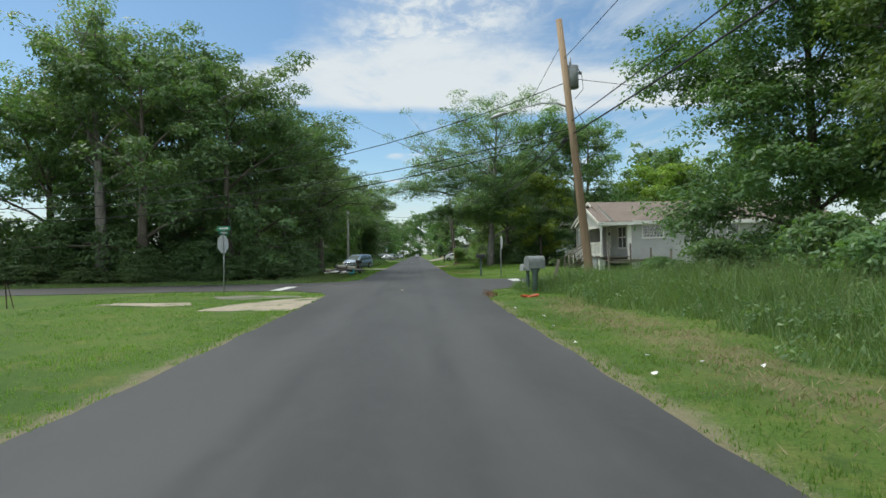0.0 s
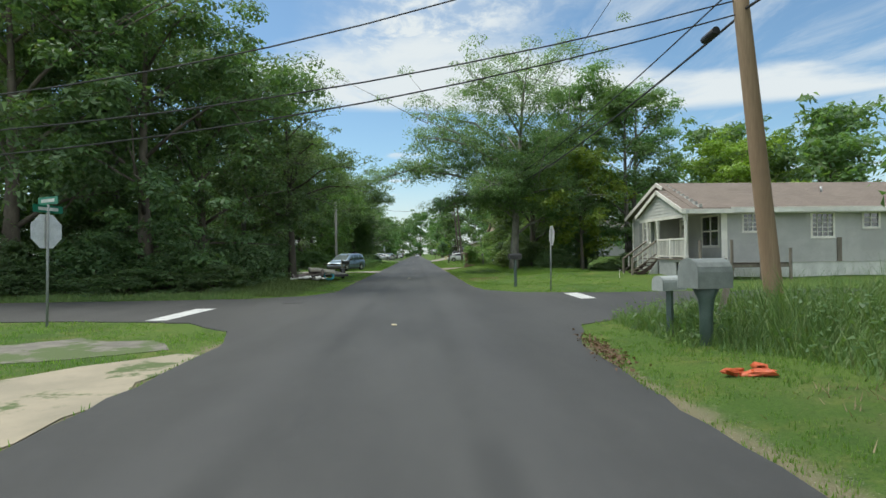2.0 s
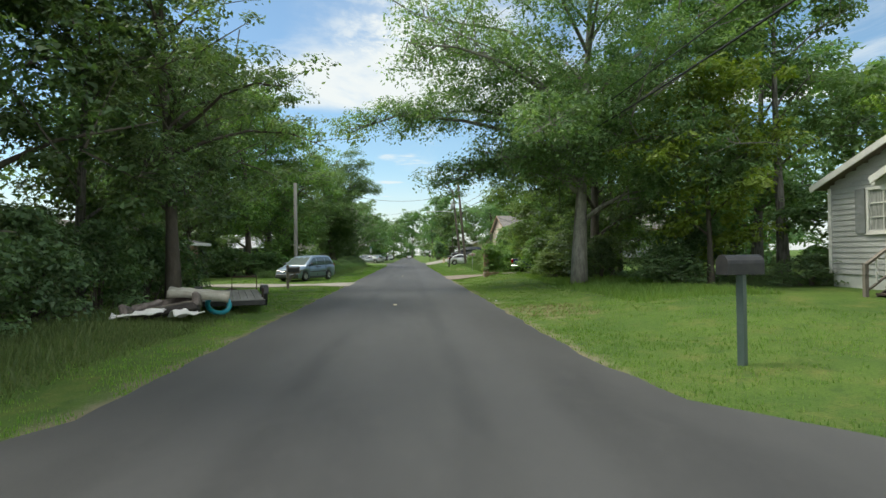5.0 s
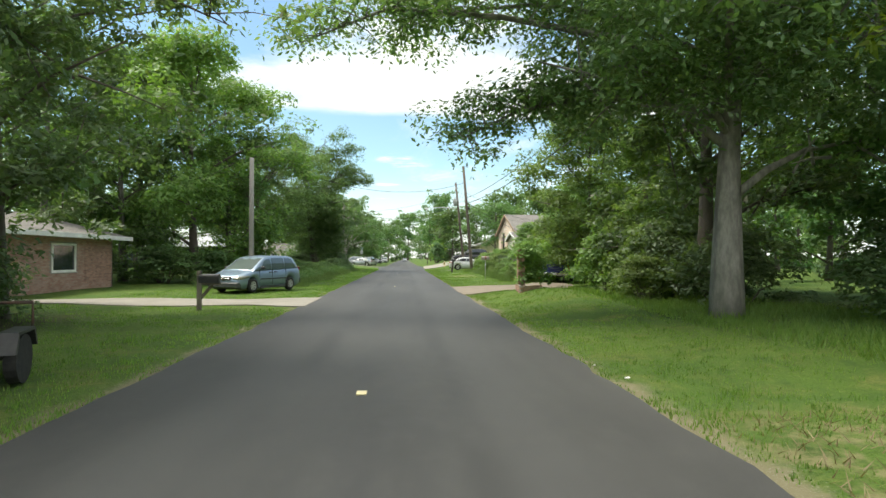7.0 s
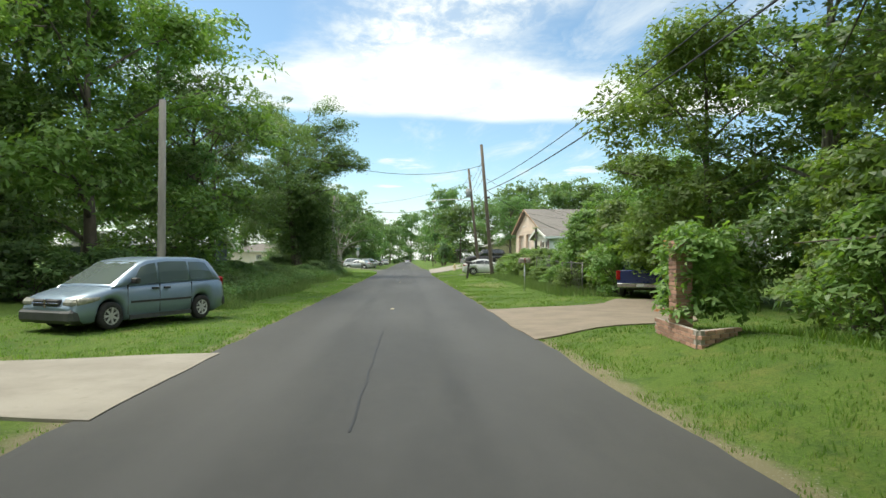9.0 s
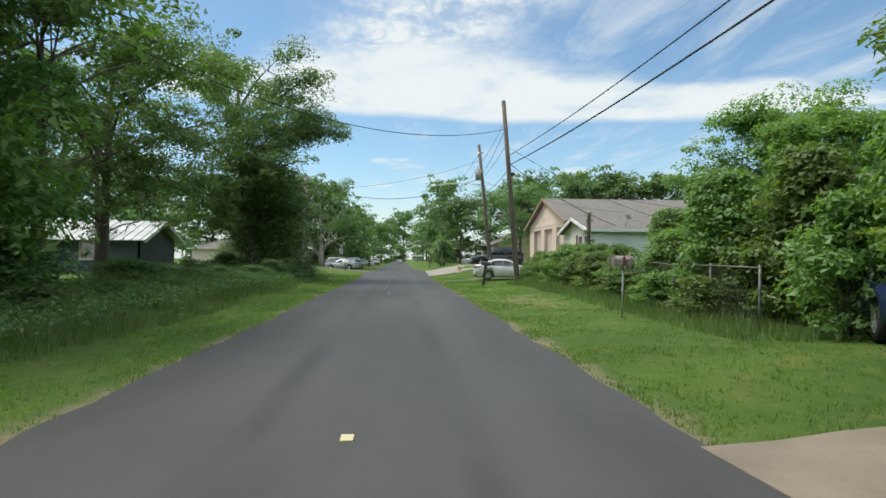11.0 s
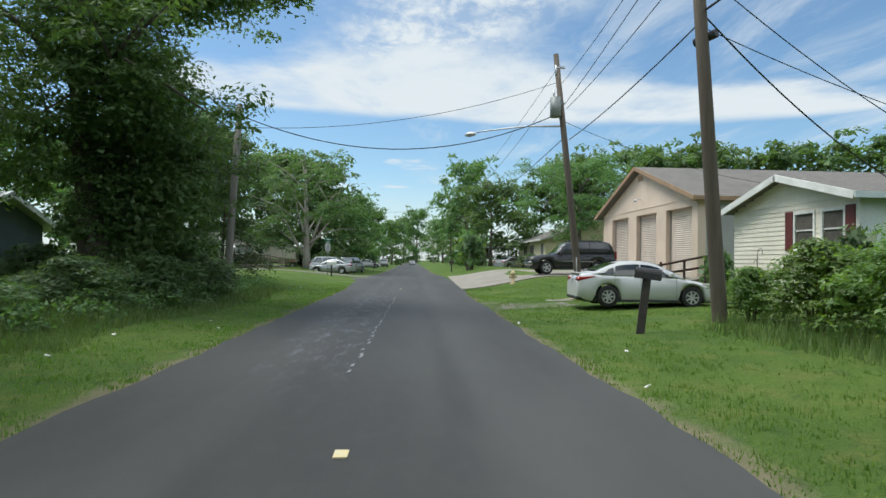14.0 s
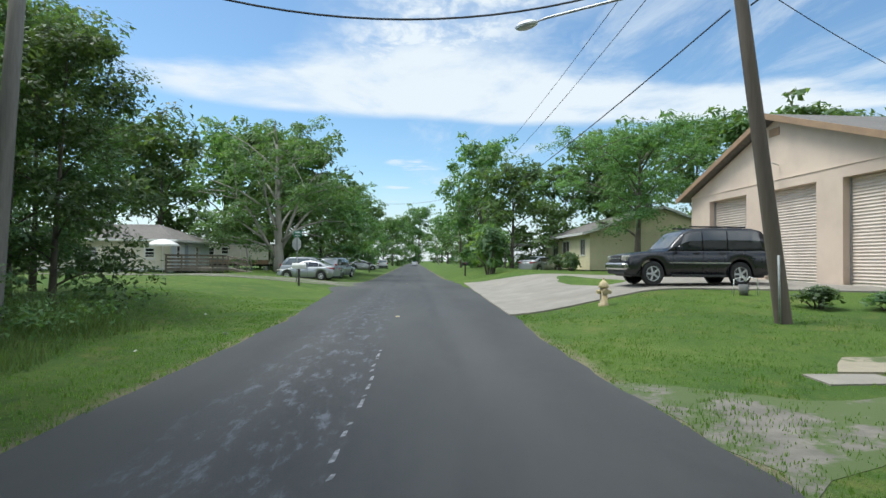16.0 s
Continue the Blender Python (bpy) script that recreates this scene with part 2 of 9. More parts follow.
def mat_ground():
    q = Mat("turf_ground")
    x, y = q.axis(0), q.axis(1)
    c = q.mix(q.range(q.noise(0.22, 5, 0.6), 0.35, 0.65), (0.064, 0.120, 0.020), (0.102, 0.162, 0.027))
    c = q.mix(q.range(q.noise(1.1, 6, 0.68), 0.48, 0.72, 0.0, 0.75), c, (0.172, 0.178, 0.050))
    c = q.mix(q.range(q.noise(2.3, 5, 0.7, (1, 0.7, 1)), 0.54, 0.68, 0.0, 0.7), c, (0.040, 0.085, 0.016))
    fine = q.noise(28, 5, 0.75)
    c = q.mix(q.range(fine, 0.42, 0.72, 0.0, 0.8), c, (0.026, 0.056, 0.010))
    c = q.mix(q.range(q.noise(9, 6, 0.75), 0.56, 0.72, 0.0, 0.6), c, (0.20, 0.205, 0.085))
    # bare, dry fringe along the asphalt
    el = q.math("SUBTRACT", -3.3, x)
    er = q.math("SUBTRACT", x, 2.5)
    d = q.math("MAXIMUM", el, er)
    fr = q.math("ADD", d, q.math("MULTIPLY", q.noise(0.9, 5, 0.7), -0.9))
    c = q.mix(q.range(fr, -0.08, -0.42, 0.0, 0.85), c, (0.21, 0.18, 0.115))
    pebb = q.noise(45, 3, 0.7)
    c = q.mix(q.math("MULTIPLY", q.range(pebb, 0.55, 0.75), q.range(fr, 0.15, -0.3)), c, (0.34, 0.32, 0.27))
    # band of dry cut grass beside the tall field, near the start
    hay = q.math("MULTIPLY", q.math("MULTIPLY", q.range(er, 0.9, 1.7), q.range(er, 3.2, 2.2)), q.range(y, 20, 15))
    hay2 = q.math("MULTIPLY", hay, q.range(q.noise(1.6, 5, 0.7, (1, 0.5, 1)), 0.38, 0.55))
    c = q.mix(q.math("MULTIPLY", hay2, 0.6), c, (0.19, 0.155, 0.085))
    hz = q.math("MULTIPLY", q.math("MULTIPLY", q.range(er, 0.9, 1.4), q.range(er, 3.4, 2.8)), q.math("MULTIPLY", q.range(y, 86, 88), q.range(y, 93, 91)))
    c = q.mix(q.math("MULTIPLY", hz, q.range(q.noise(1.8, 5, 0.7), 0.42, 0.58, 0.0, 0.65)), c, (0.27, 0.22, 0.12))
    hv = q.math("MULTIPLY", q.math("MULTIPLY", q.range(er, 0.0, 0.5), q.range(er, 2.6, 1.6)), q.math("MULTIPLY", q.range(y, 43.5, 44.8), q.range(y, 48.6, 47.2)))
    c = q.mix(q.math("MULTIPLY", hv, q.range(q.noise(1.9, 5, 0.7), 0.44, 0.62, 0.0, 0.6)), c, (0.26, 0.215, 0.12))
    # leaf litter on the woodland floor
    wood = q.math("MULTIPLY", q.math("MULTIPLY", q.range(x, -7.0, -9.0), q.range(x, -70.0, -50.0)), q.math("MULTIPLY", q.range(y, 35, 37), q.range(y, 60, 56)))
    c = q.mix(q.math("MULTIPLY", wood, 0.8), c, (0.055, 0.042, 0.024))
    q.bump(fine, 0.8, 0.04)
    return q.done(c, 0.9, Specular_IOR_Level=0.2)


def mat_concrete(name, a, b, scale=0.9, turf=0.0):
    q = Mat(name)
    c = q.mix(q.range(q.noise(scale, 6, 0.65), 0.3, 0.7), a, b)
    c = q.mix(q.range(q.noise(scale * 5, 6, 0.7), 0.55, 0.75, 0.0, 0.6), c, tuple(v * 0.6 for v in a))
    g = q.noise(120, 3, 0.7)
    c = q.mix(q.range(g, 0.5, 0.8, 0.0, 0.4), c, tuple(v * 0.5 for v in a))
    if turf:
        c = q.mix(q.range(q.noise(0.8, 6, 0.7), 0.62 - turf, 0.70 - turf), c, (0.075, 0.105, 0.03))
    q.bump(g, 0.4, 0.004)
    return q.done(c, 0.85)


def mat_paint(name, color, rough=0.25, metal=0.0, coat=0.6, dirt=0.25):
    q = Mat(name)
    z = q.axis(2)
    d = q.math("MULTIPLY", q.range(q.noise(3.0, 6, 0.7), 0.4, 0.75), dirt)
    c = q.mix(d, color, tuple(0.5 * v + 0.05 for v in color))
    c = q.mix(q.range(q.noise(14, 4, 0.7), 0.5, 0.8, 0.0, dirt), c, (0.12, 0.10, 0.08))
    return q.done(c, q.range(q.noise(6, 5), 0.3, 0.7, rough, rough + 0.15), metal, Coat_Weight=coat, Coat_Roughness=0.08)


def mat_glass(name="window_glass", tint=(0.02, 0.025, 0.03), rough=0.06):
    q = Mat(name)
    r = q.range(q.noise(2.0, 4), 0.3, 0.8, rough, rough + 0.1)
    return q.done(tint, r, 0.0, Specular_IOR_Level=0.9, Coat_Weight=0.5, Coat_Roughness=0.03)


ASPHALT = mat_asphalt()
TURF = mat_ground()
CONCRETE = mat_concrete("old_concrete", (0.34, 0.29, 0.21), (0.25, 0.22, 0.16), 0.9, 0.10)
CONCRETE_PALE = mat_concrete("pale_concrete", (0.285, 0.26, 0.22), (0.21, 0.19, 0.16))
GRAVEL = mat_concrete("gravel", (0.21, 0.19, 0.16), (0.12, 0.11, 0.09), 2.5, 0.16)
WHITE_LINE = mat_two("road_paint_white", (0.56, 0.56, 0.54), (0.40, 0.40, 0.39), 3.0, 0.7, 40, 0.2)
WORN_LINE = mat_two("worn_paint", (0.33, 0.33, 0.35), (0.12, 0.12, 0.125), 9.0, 0.8, 30, 0.2)
BARK = mat_two("bark", (0.085, 0.070, 0.055), (0.145, 0.125, 0.10), 3.0, 0.9, 25, 1.0, 0.0, (1, 1, 0.25))
BARK_OAK = mat_two("grey_oak_bark", (0.15, 0.14, 0.122), (0.27, 0.255, 0.225), 5.0, 0.92, 24, 0.8, 0.0, (1, 1, 0.35))
BARK_PALE = mat_two("pale_bark", (0.075, 0.068, 0.058), (0.235, 0.22, 0.195), 11.0, 0.92, 22, 1.6, 0.0, (1, 1, 0.16))
POLE_WOOD = mat_two("pole_wood", (0.20, 0.135, 0.08), (0.30, 0.215, 0.135), 2.0, 0.85, 40, 0.6, 0.0, (1, 1, 0.06))
POLE_DARK = mat_two("weathered_pole_wood", (0.085, 0.068, 0.052), (0.14, 0.115, 0.09), 2.0, 0.88, 40, 0.6, 0.0, (1, 1, 0.06))
POLE_MID = mat_two("brown_grey_pole_wood", (0.14, 0.13, 0.115), (0.22, 0.205, 0.185), 2.0, 0.85, 40, 0.5, 0.0, (1, 1, 0.06))
POLE_GREY = mat_two("grey_pole_wood", (0.24, 0.225, 0.20), (0.34, 0.32, 0.29), 2.0, 0.85, 40, 0.5, 0.0, (1, 1, 0.06))
WOOD_GREY = mat_two("weathered_timber", (0.14, 0.12, 0.095), (0.22, 0.19, 0.155), 4.0, 0.88, 60, 0.5, 0.0, (1, 1, 0.2))
WOOD_DARK = mat_two("dark_timber", (0.035, 0.03, 0.027), (0.06, 0.05, 0.045), 4.0, 0.8, 60, 0.5)
GALV = mat_two("galvanised_steel", (0.42, 0.43, 0.44), (0.55, 0.56, 0.57), 8.0, 0.45, 50, 0.1, 0.8)
SIGN_POST = mat_two("dull_zinc_post", (0.30, 0.32, 0.31), (0.22, 0.235, 0.23), 8.0, 0.6, 50, 0.1, 0.2)
ALU = mat_two("sign_back_aluminium", (0.50, 0.51, 0.52), (0.60, 0.61, 0.62), 6.0, 0.5, 50, 0.05, 0.5)
CABLE = mat_two("cable_black", (0.012, 0.012, 0.013), (0.02, 0.02, 0.02), 4.0, 0.6, 40, 0.0)
WHITE_PAINT = mat_two("white_paint", (0.74, 0.73, 0.70), (0.62, 0.61, 0.58), 2.0, 0.6, 30, 0.1)
BLACK_METAL = mat_two("black_metal", (0.018, 0.018, 0.019), (0.035, 0.034, 0.033), 8.0, 0.5, 50, 0.1)
RUBBER = mat_two("tyre_rubber", (0.015, 0.015, 0.016), (0.03, 0.029, 0.028), 10.0, 0.85, 60, 0.3)
BLACK_PLASTIC = mat_two("black_plastic", (0.022, 0.022, 0.023), (0.04, 0.04, 0.04), 8.0, 0.6, 60, 0.1)
CHROME = mat_two("chrome", (0.65, 0.65, 0.66), (0.5, 0.5, 0.5), 10.0, 0.15, 60, 0.0, 1.0)
RIM = mat_two("wheel_alloy", (0.62, 0.62, 0.63), (0.50, 0.50, 0.51), 14.0, 0.38, 60, 0.0, 0.35)
GLASS = mat_glass()
CAR_GLASS = mat_glass("car_glass", (0.012, 0.016, 0.018), 0.03)
# pale blue-grey base stands in for bright sky reflected in the windows
VAN_GLASS = mat_glass("sky_reflection_pale_glass", (0.085, 0.115, 0.13), 0.05)
# windscreen: dust, plus reflected sky painted into the base colour
VAN_SCREEN = mat_glass("dusty_sky_pale_windscreen", (0.11, 0.135, 0.13), 0.06)
LENS = mat_two("lamp_lens", (0.34, 0.33, 0.27), (0.22, 0.22, 0.19), 12.0, 0.12, 80, 0.0, 0.0)
RED_LENS = mat_two("red_lens", (0.35, 0.012, 0.012), (0.25, 0.01, 0.01), 12.0, 0.15, 80, 0.0)
GREEN_SIGN = mat_two("green_sign", (0.0, 0.16, 0.085), (0.0, 0.13, 0.07), 6.0, 0.4, 60, 0.0)
YELLOW = mat_two("marker_yellow", (0.72, 0.58, 0.26), (0.66, 0.60, 0.42), 12.0, 0.4, 60, 0.0)
RUST = mat_two("rusty_steel", (0.10, 0.055, 0.035), (0.06, 0.045, 0.04), 7.0, 0.8, 50, 0.5, 0.3)
BRICK = mat_two("brick", (0.36, 0.20, 0.145), (0.45, 0.30, 0.23), 2.0, 0.85, 60, 0.5, 0, None, 0.28)
MORTAR = mat_two("mortar", (0.36, 0.33, 0.29), (0.28, 0.26, 0.23), 5.0, 0.9, 90, 0.4)
LEAF_A = mat_leaf("leaf_mid", (0.084, 0.151, 0.061), (0.118, 0.202, 0.077), (0.173, 0.262, 0.102))
LEAF_B = mat_leaf("leaf_dark", (0.078, 0.132, 0.064), (0.108, 0.178, 0.079), (0.16, 0.24, 0.105))
LEAF_C = mat_leaf("leaf_bright", (0.108, 0.180, 0.052), (0.148, 0.235, 0.066), (0.212, 0.300, 0.092))
LEAF_OAK = mat_leaf("leaf_oak", (0.10, 0.165, 0.078), (0.138, 0.21, 0.098), (0.225, 0.30, 0.155), 0.38, 0.46)
LEAF_Y = mat_leaf("leaf_yellowgreen", (0.149, 0.241, 0.034), (0.207, 0.31, 0.046), (0.276, 0.368, 0.069))
GRASS = mat_leaf("grass_blades", (0.098, 0.172, 0.036), (0.138, 0.222, 0.047), (0.205, 0.268, 0.076), 0.6, 0.45)
GRASS_TALL = mat_leaf("tall_grass", (0.09, 0.149, 0.046), (0.129, 0.198, 0.062), (0.196, 0.247, 0.098), 0.6, 0.3)
HAY = mat_leaf("dry_grass", (0.17, 0.135, 0.075), (0.24, 0.19, 0.11), (0.33, 0.27, 0.165), 0.7, 0.2)
DEAD_LEAF = mat_leaf("dead_leaves", (0.10, 0.055, 0.03), (0.16, 0.09, 0.05), (0.24, 0.16, 0.10), 0.7, 0.1)

# ---- building helpers ----


def part(name, bm, material, parent=None, label=""):
    """Links a bmesh as one mesh object, under a thing or a part."""
    me = bpy.data.meshes.new(name)
    bm.normal_update()
    bm.to_mesh(me)
    bm.free()
    me.materials.append(material)
    ob = new(name, me)
    if parent:
        ob.parent = parent
    if label:
        ob["label"] = label
    return ob


def raw(name, verts, faces, material, parent=None, label="", smooth=False):
    me = bpy.data.meshes.new(name)
    me.from_pydata([tuple(v) for v in verts], [], [tuple(f) for f in faces])
    me.materials.append(material)
    if smooth:
        me.shade_smooth()
    ob = new(name, me)
    if parent:
        ob.parent = parent
    if label:
        ob["label"] = label
    return ob


def empty(name, m=None, label="", category="", group="", kind=""):
    ob = new(name)
    ob.empty_display_size = 0.2
    if m is not None:
        ob.matrix_world = m
    return tagged(ob, label, category, group, kind)


def box(bm, x0, x1, y0, y1, z0, z1, bevel=0.0, m=None):
    r = bmesh.ops.create_cube(bm, size=1.0)
    vs = r["verts"]
    for v in vs:
        v.co = Vector(((x0 + x1) / 2 + v.co.x * (x1 - x0), (y0 + y1) / 2 + v.co.y * (y1 - y0), (z0 + z1) / 2 + v.co.z * (z1 - z0)))
        if m is not None:
            v.co = m @ v.co
    if bevel:
        es = {e for v in vs for e in v.link_edges}
        bmesh.ops.bevel(bm, geom=list(es), offset=bevel, segments=1, affect="EDGES")
    return bm


def bx(x0, x1, y0, y1, z0, z1, bevel=0.0):
    return box(bmesh.new(), x0, x1, y0, y1, z0, z1, bevel)


def tube(bm, pts, radii, n=8, cap=True):
    """A tapered tube along points."""
    pts = [Vector(p) for p in pts]
    if isinstance(radii, (int, float)):
        radii = [radii] * len(pts)
    rings = []
    up = Vector((0.13, 0.31, 0.94)).normalized()
    for i, p in enumerate(pts):
        d = (pts[min(i + 1, len(pts) - 1)] - pts[max(i - 1, 0)]).normalized()
        a = d.cross(up)
        if a.length < 0.05:
            a = d.cross(Vector((1, 0, 0)))
        a.normalize()
        b = d.cross(a)
        rings.append([bm.verts.new(p + (a * math.cos(2 * math.pi * k / n) + b * math.sin(2 * math.pi * k / n)) * radii[i]) for k in range(n)])
    for r, s in zip(rings, rings[1:]):
        for k in range(n):
            f = bm.faces.new((r[k], s[k], s[(k + 1) % n], r[(k + 1) % n]))
            f.smooth = n > 5
    if cap:
        bm.faces.new(rings[0])
        bm.faces.new(rings[-1][::-1])
    return bm


def tb(pts, radii, n=8):
    bm = tube(bmesh.new(), pts, radii, n)
    bmesh.ops.recalc_face_normals(bm, faces=bm.faces)
    return bm


def prism(pts, axis, a, b):
    """A closed polygon of 2D points, pushed along an axis from a to b. axis 'x': points are (y, z); 'y': (x, z); 'z': (x, y)."""
    bm = bmesh.new()

    def at(p, v):
        return {"x": (v, p[0], p[1]), "y": (p[0], v, p[1]), "z": (p[0], p[1], v)}[axis]

    r = [bm.verts.new(at(p, a)) for p in pts]
    s = [bm.verts.new(at(p, b)) for p in pts]
    k = len(pts)
    bm.faces.new(r)
    bm.faces.new(s[::-1])
    for i in range(k):
        bm.faces.new((r[i], r[(i + 1) % k], s[(i + 1) % k], s[i]))
    bmesh.ops.recalc_face_normals(bm, faces=bm.faces)
    return bm


def smooth01(v):
    v = np.clip(v, 0, 1)
    return v * v * (3 - 2 * v)


# ---- ground ----
LEFT, RIGHT = -3.3, 2.5           # the road's edges
CROSS0, CROSS1 = 26.0, 34.2       # the side street


def ground_z(x, y):
    """Height of the turf; the road is the zero level."""
    x, y = np.asarray(x, float), np.asarray(y, float)
    right = np.interp(y, [-20, 20, 38, 46, 58, 67, 84, 95, 104, 114, 124, 170], [0.22, 0.2, 0.12, 0.35, 0.3, 0.06, 0.06, 0.3, 0.22, 0.2, 0.85, 0.9])
    left = np.interp(y, [-20, 36, 46, 55, 75, 95, 112, 134, 170], [0.12, 0.12, 0.2, 0.06, 0.02, 0.3, 0.25, 0.56, 0.58])
    z = right * smooth01((x - RIGHT) / 6.0) + left * smooth01((LEFT - x) / 9.0)
    flat = smooth01((CROSS0 - y) / 4.0) + smooth01((y - CROSS1) / 4.0)
    z = z * np.clip(flat, 0, 1)
    out = smooth01(np.maximum(x - RIGHT, LEFT - x) / 2.0)
    z = z + out * np.clip(flat, 0, 1) * 0.05 * (np.sin(x * 0.9 + 0.4 * y) * np.sin(y * 0.53 + 1.0))
    # low mound in the verge where the planter stands
    z = z + 0.40 * np.exp(-(((x - 5.2) / 1.6) ** 2) - ((y - 62.5) / 4.5) ** 2)
    return z - 0.02


def ground_at(x, y):
    return float(ground_z(x, y))


def make_ground():
    xs = [-4000, -1500, -500, -200, -120, -80, -60] + list(np.arange(-50, -8, 1.5)) + list(np.arange(-8, 10, 0.4)) + list(np.arange(10, 50, 1.5)) + [60, 80, 120, 200, 500, 1500, 4000]
    ys = [-3000, -800, -200, -80, -50, -30] + list(np.arange(-20, 175, 0.8)) + list(np.arange(175, 260, 5)) + [300, 400, 600, 1200, 4000]
    X, Y = np.meshgrid(xs, ys)
    Z = ground_z(X, Y)
    v = np.stack([X, Y, Z], -1).reshape(-1, 3)
    w, h = len(xs), len(ys)
    f = [(j * w + i, j * w + i + 1, (j + 1) * w + i + 1, (j + 1) * w + i) for j in range(h - 1) for i in range(w - 1)]
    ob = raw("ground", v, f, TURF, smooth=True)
    tagged(ob, "mown green turf verge with dry bare patches", "grass", kind="structure")


make_ground()


PAVED = []


def slab(name, outline, material, top=0.0, label="", category="", follow=False, wobble=0.0, step=0.6, parent=None):
    """A flat paved piece with a skirt; its outline is resampled and a little ragged. follow: it lies on the turf's slope."""
    PAVED.append(np.array(outline, float))
    pts = []
    k = len(outline)
    for i in range(k):
        a, b = Vector(outline[i]), Vector(outline[(i + 1) % k])
        m = max(1, int((b - a).length / step))
        nrm = Vector(((b - a).y, -(b - a).x)).normalized()
        for j in range(m):
            p = a.lerp(b, j / m)
            o = noise.noise(Vector((p.x * 0.9, p.y * 0.9, 3.3))) + 0.6 * noise.noise(Vector((p.x * 3.1, p.y * 3.1, 7.3)))
            pts.append(p + nrm * o * wobble)
    bm = bmesh.new()
    top_v = [bm.verts.new((p.x, p.y, 0)) for p in pts]
    f = bm.faces.new(top_v)
    bm.normal_update()
    if f.normal.z < 0:
        f.normal_flip()
    if follow:
        bmesh.ops.triangulate(bm, faces=bm.faces[:])
        for _ in range(2):
            bmesh.ops.subdivide_edges(bm, edges=[e for e in bm.edges if e.calc_length() > 1.2], cuts=1)
        bmesh.ops.triangulate(bm, faces=bm.faces[:])
        for v in bm.verts:
            v.co.z = ground_at(v.co.x, v.co.y) + top
    else:
        for v in bm.verts:
            v.co.z = top
    edge = [e for e in bm.edges if e.is_boundary]
    r = bmesh.ops.extrude_edge_only(bm, edges=edge)
    for v in r["geom"]:
        if isinstance(v, bmesh.types.BMVert):
            v.co.z -= 0.12
    ob = part(name, bm, material, parent)
    return tagged(ob, label, category, kind="structure")


ROAD_OUT = [(LEFT, -60), (LEFT, 22.5), (-3.8, 24.5), (-5.2, 26.2), (-8.5, 27.0), (-60, 27.0), (-60, 33.2), (-10, 33.2), (-6.0, 33.4), (-4.2, 34.4),
            (LEFT, 36.5), (LEFT, 120), (-4.0, 134), (-5.0, 137), (-8, 138.5), (-40, 139), (-40, 144.5), (-8, 144.5), (-5, 145.5), (-3.6, 148), (LEFT, 152), (LEFT, 420),
            (RIGHT, 420), (RIGHT, 156), (3.4, 146), (3.6, 127), (2.8, 121), (RIGHT, 116), (RIGHT, 39), (2.8, 36.6), (4.0, 34.9), (6.5, 34.2), (60, 34.2),
            (60, 27.6), (8.0, 27.2), (5.2, 26.4), (3.4, 24.6), (2.75, 22.0), (RIGHT, 19), (RIGHT, -60)]
slab("road", ROAD_OUT, ASPHALT, 0.0, "dark grey asphalt street with worn wheel tracks", "road", wobble=0.10, step=0.5)


def marking(name, pts, material, label, z=0.004, parent=None):
    bm = bmesh.new()
    vs = [bm.verts.new((x, y, z)) for x, y in pts]
    vs2 = [bm.verts.new((x, y, -0.01)) for x, y in pts]
    f = bm.faces.new(vs)
    k = len(vs)
    for i in range(k):
        bm.faces.new((vs[i], vs2[i], vs2[(i + 1) % k], vs[(i + 1) % k]))
    bmesh.ops.recalc_face_normals(bm, faces=bm.faces)
    ob = part(name, bm, material, parent)
    return tagged(ob, label, "road marking", kind="structure")


marking("stop_line", [(-6.45, 26.75), (-5.95, 26.75), (-5.8, 29.75), (-6.35, 29.75)], WHITE_LINE, "white painted stop line on the side street")
marking("stop_line", [(5.3, 31.35), (5.85, 31.5), (5.95, 34.1), (5.4, 34.0)], WHITE_LINE, "white painted stop line on the side street")

# ---- trees and bushes ----


def leaf_cloud(centers, radii, per, size, rng, flat=0.62, droop=0.0, k=3, upper=0.72):
    """Leaves on the rounded pads of the boughs, mostly on their upper sides, as pointed blades (k=3) or bent diamonds (k=4). Returns their corners."""
    N = len(centers) * per
    c = np.repeat(centers, per, 0)
    r = np.repeat(radii, per)
    d = rng.normal(size=(N, 3))
    d /= np.linalg.norm(d, axis=1, keepdims=True) + 1e-9
    d[:, 2] = np.where((d[:, 2] < 0) & (rng.random(N) < upper), -d[:, 2], d[:, 2])
    rad = r * (1.0 - 0.5 * rng.random(N) ** 1.6)
    stray = rng.random(N) < 0.10
    rad = np.where(stray, rad * (1.0 + 0.35 * rng.random(N)), rad)
    p = c + d * rad[:, None] * np.array([1, 1, flat])
    nrm = d * 0.75 + rng.normal(size=(N, 3)) * 0.42 + np.array([0, 0, 0.65])
    nrm /= np.linalg.norm(nrm, axis=1, keepdims=True) + 1e-9
    a = np.cross(nrm, rng.normal(size=(N, 3)))
    a /= np.linalg.norm(a, axis=1, keepdims=True) + 1e-9
    a[:, 2] -= droop
    b = np.cross(nrm, a)
    s = size * (0.55 + 0.9 * rng.random(N))[:, None]
    if k == 3:
        return np.stack([p - a * s, p + a * s * 0.55 + b * s * 0.5, p + a * s * 0.75 - b * s * 0.42], 1).reshape(-1, 3)
    v = np.stack([p - a * s, p + b * s * 0.42 - nrm * s * 0.10, p + a * s, p - b * s * 0.42 - nrm * s * 0.10], 1)
    return v.reshape(-1, 3)


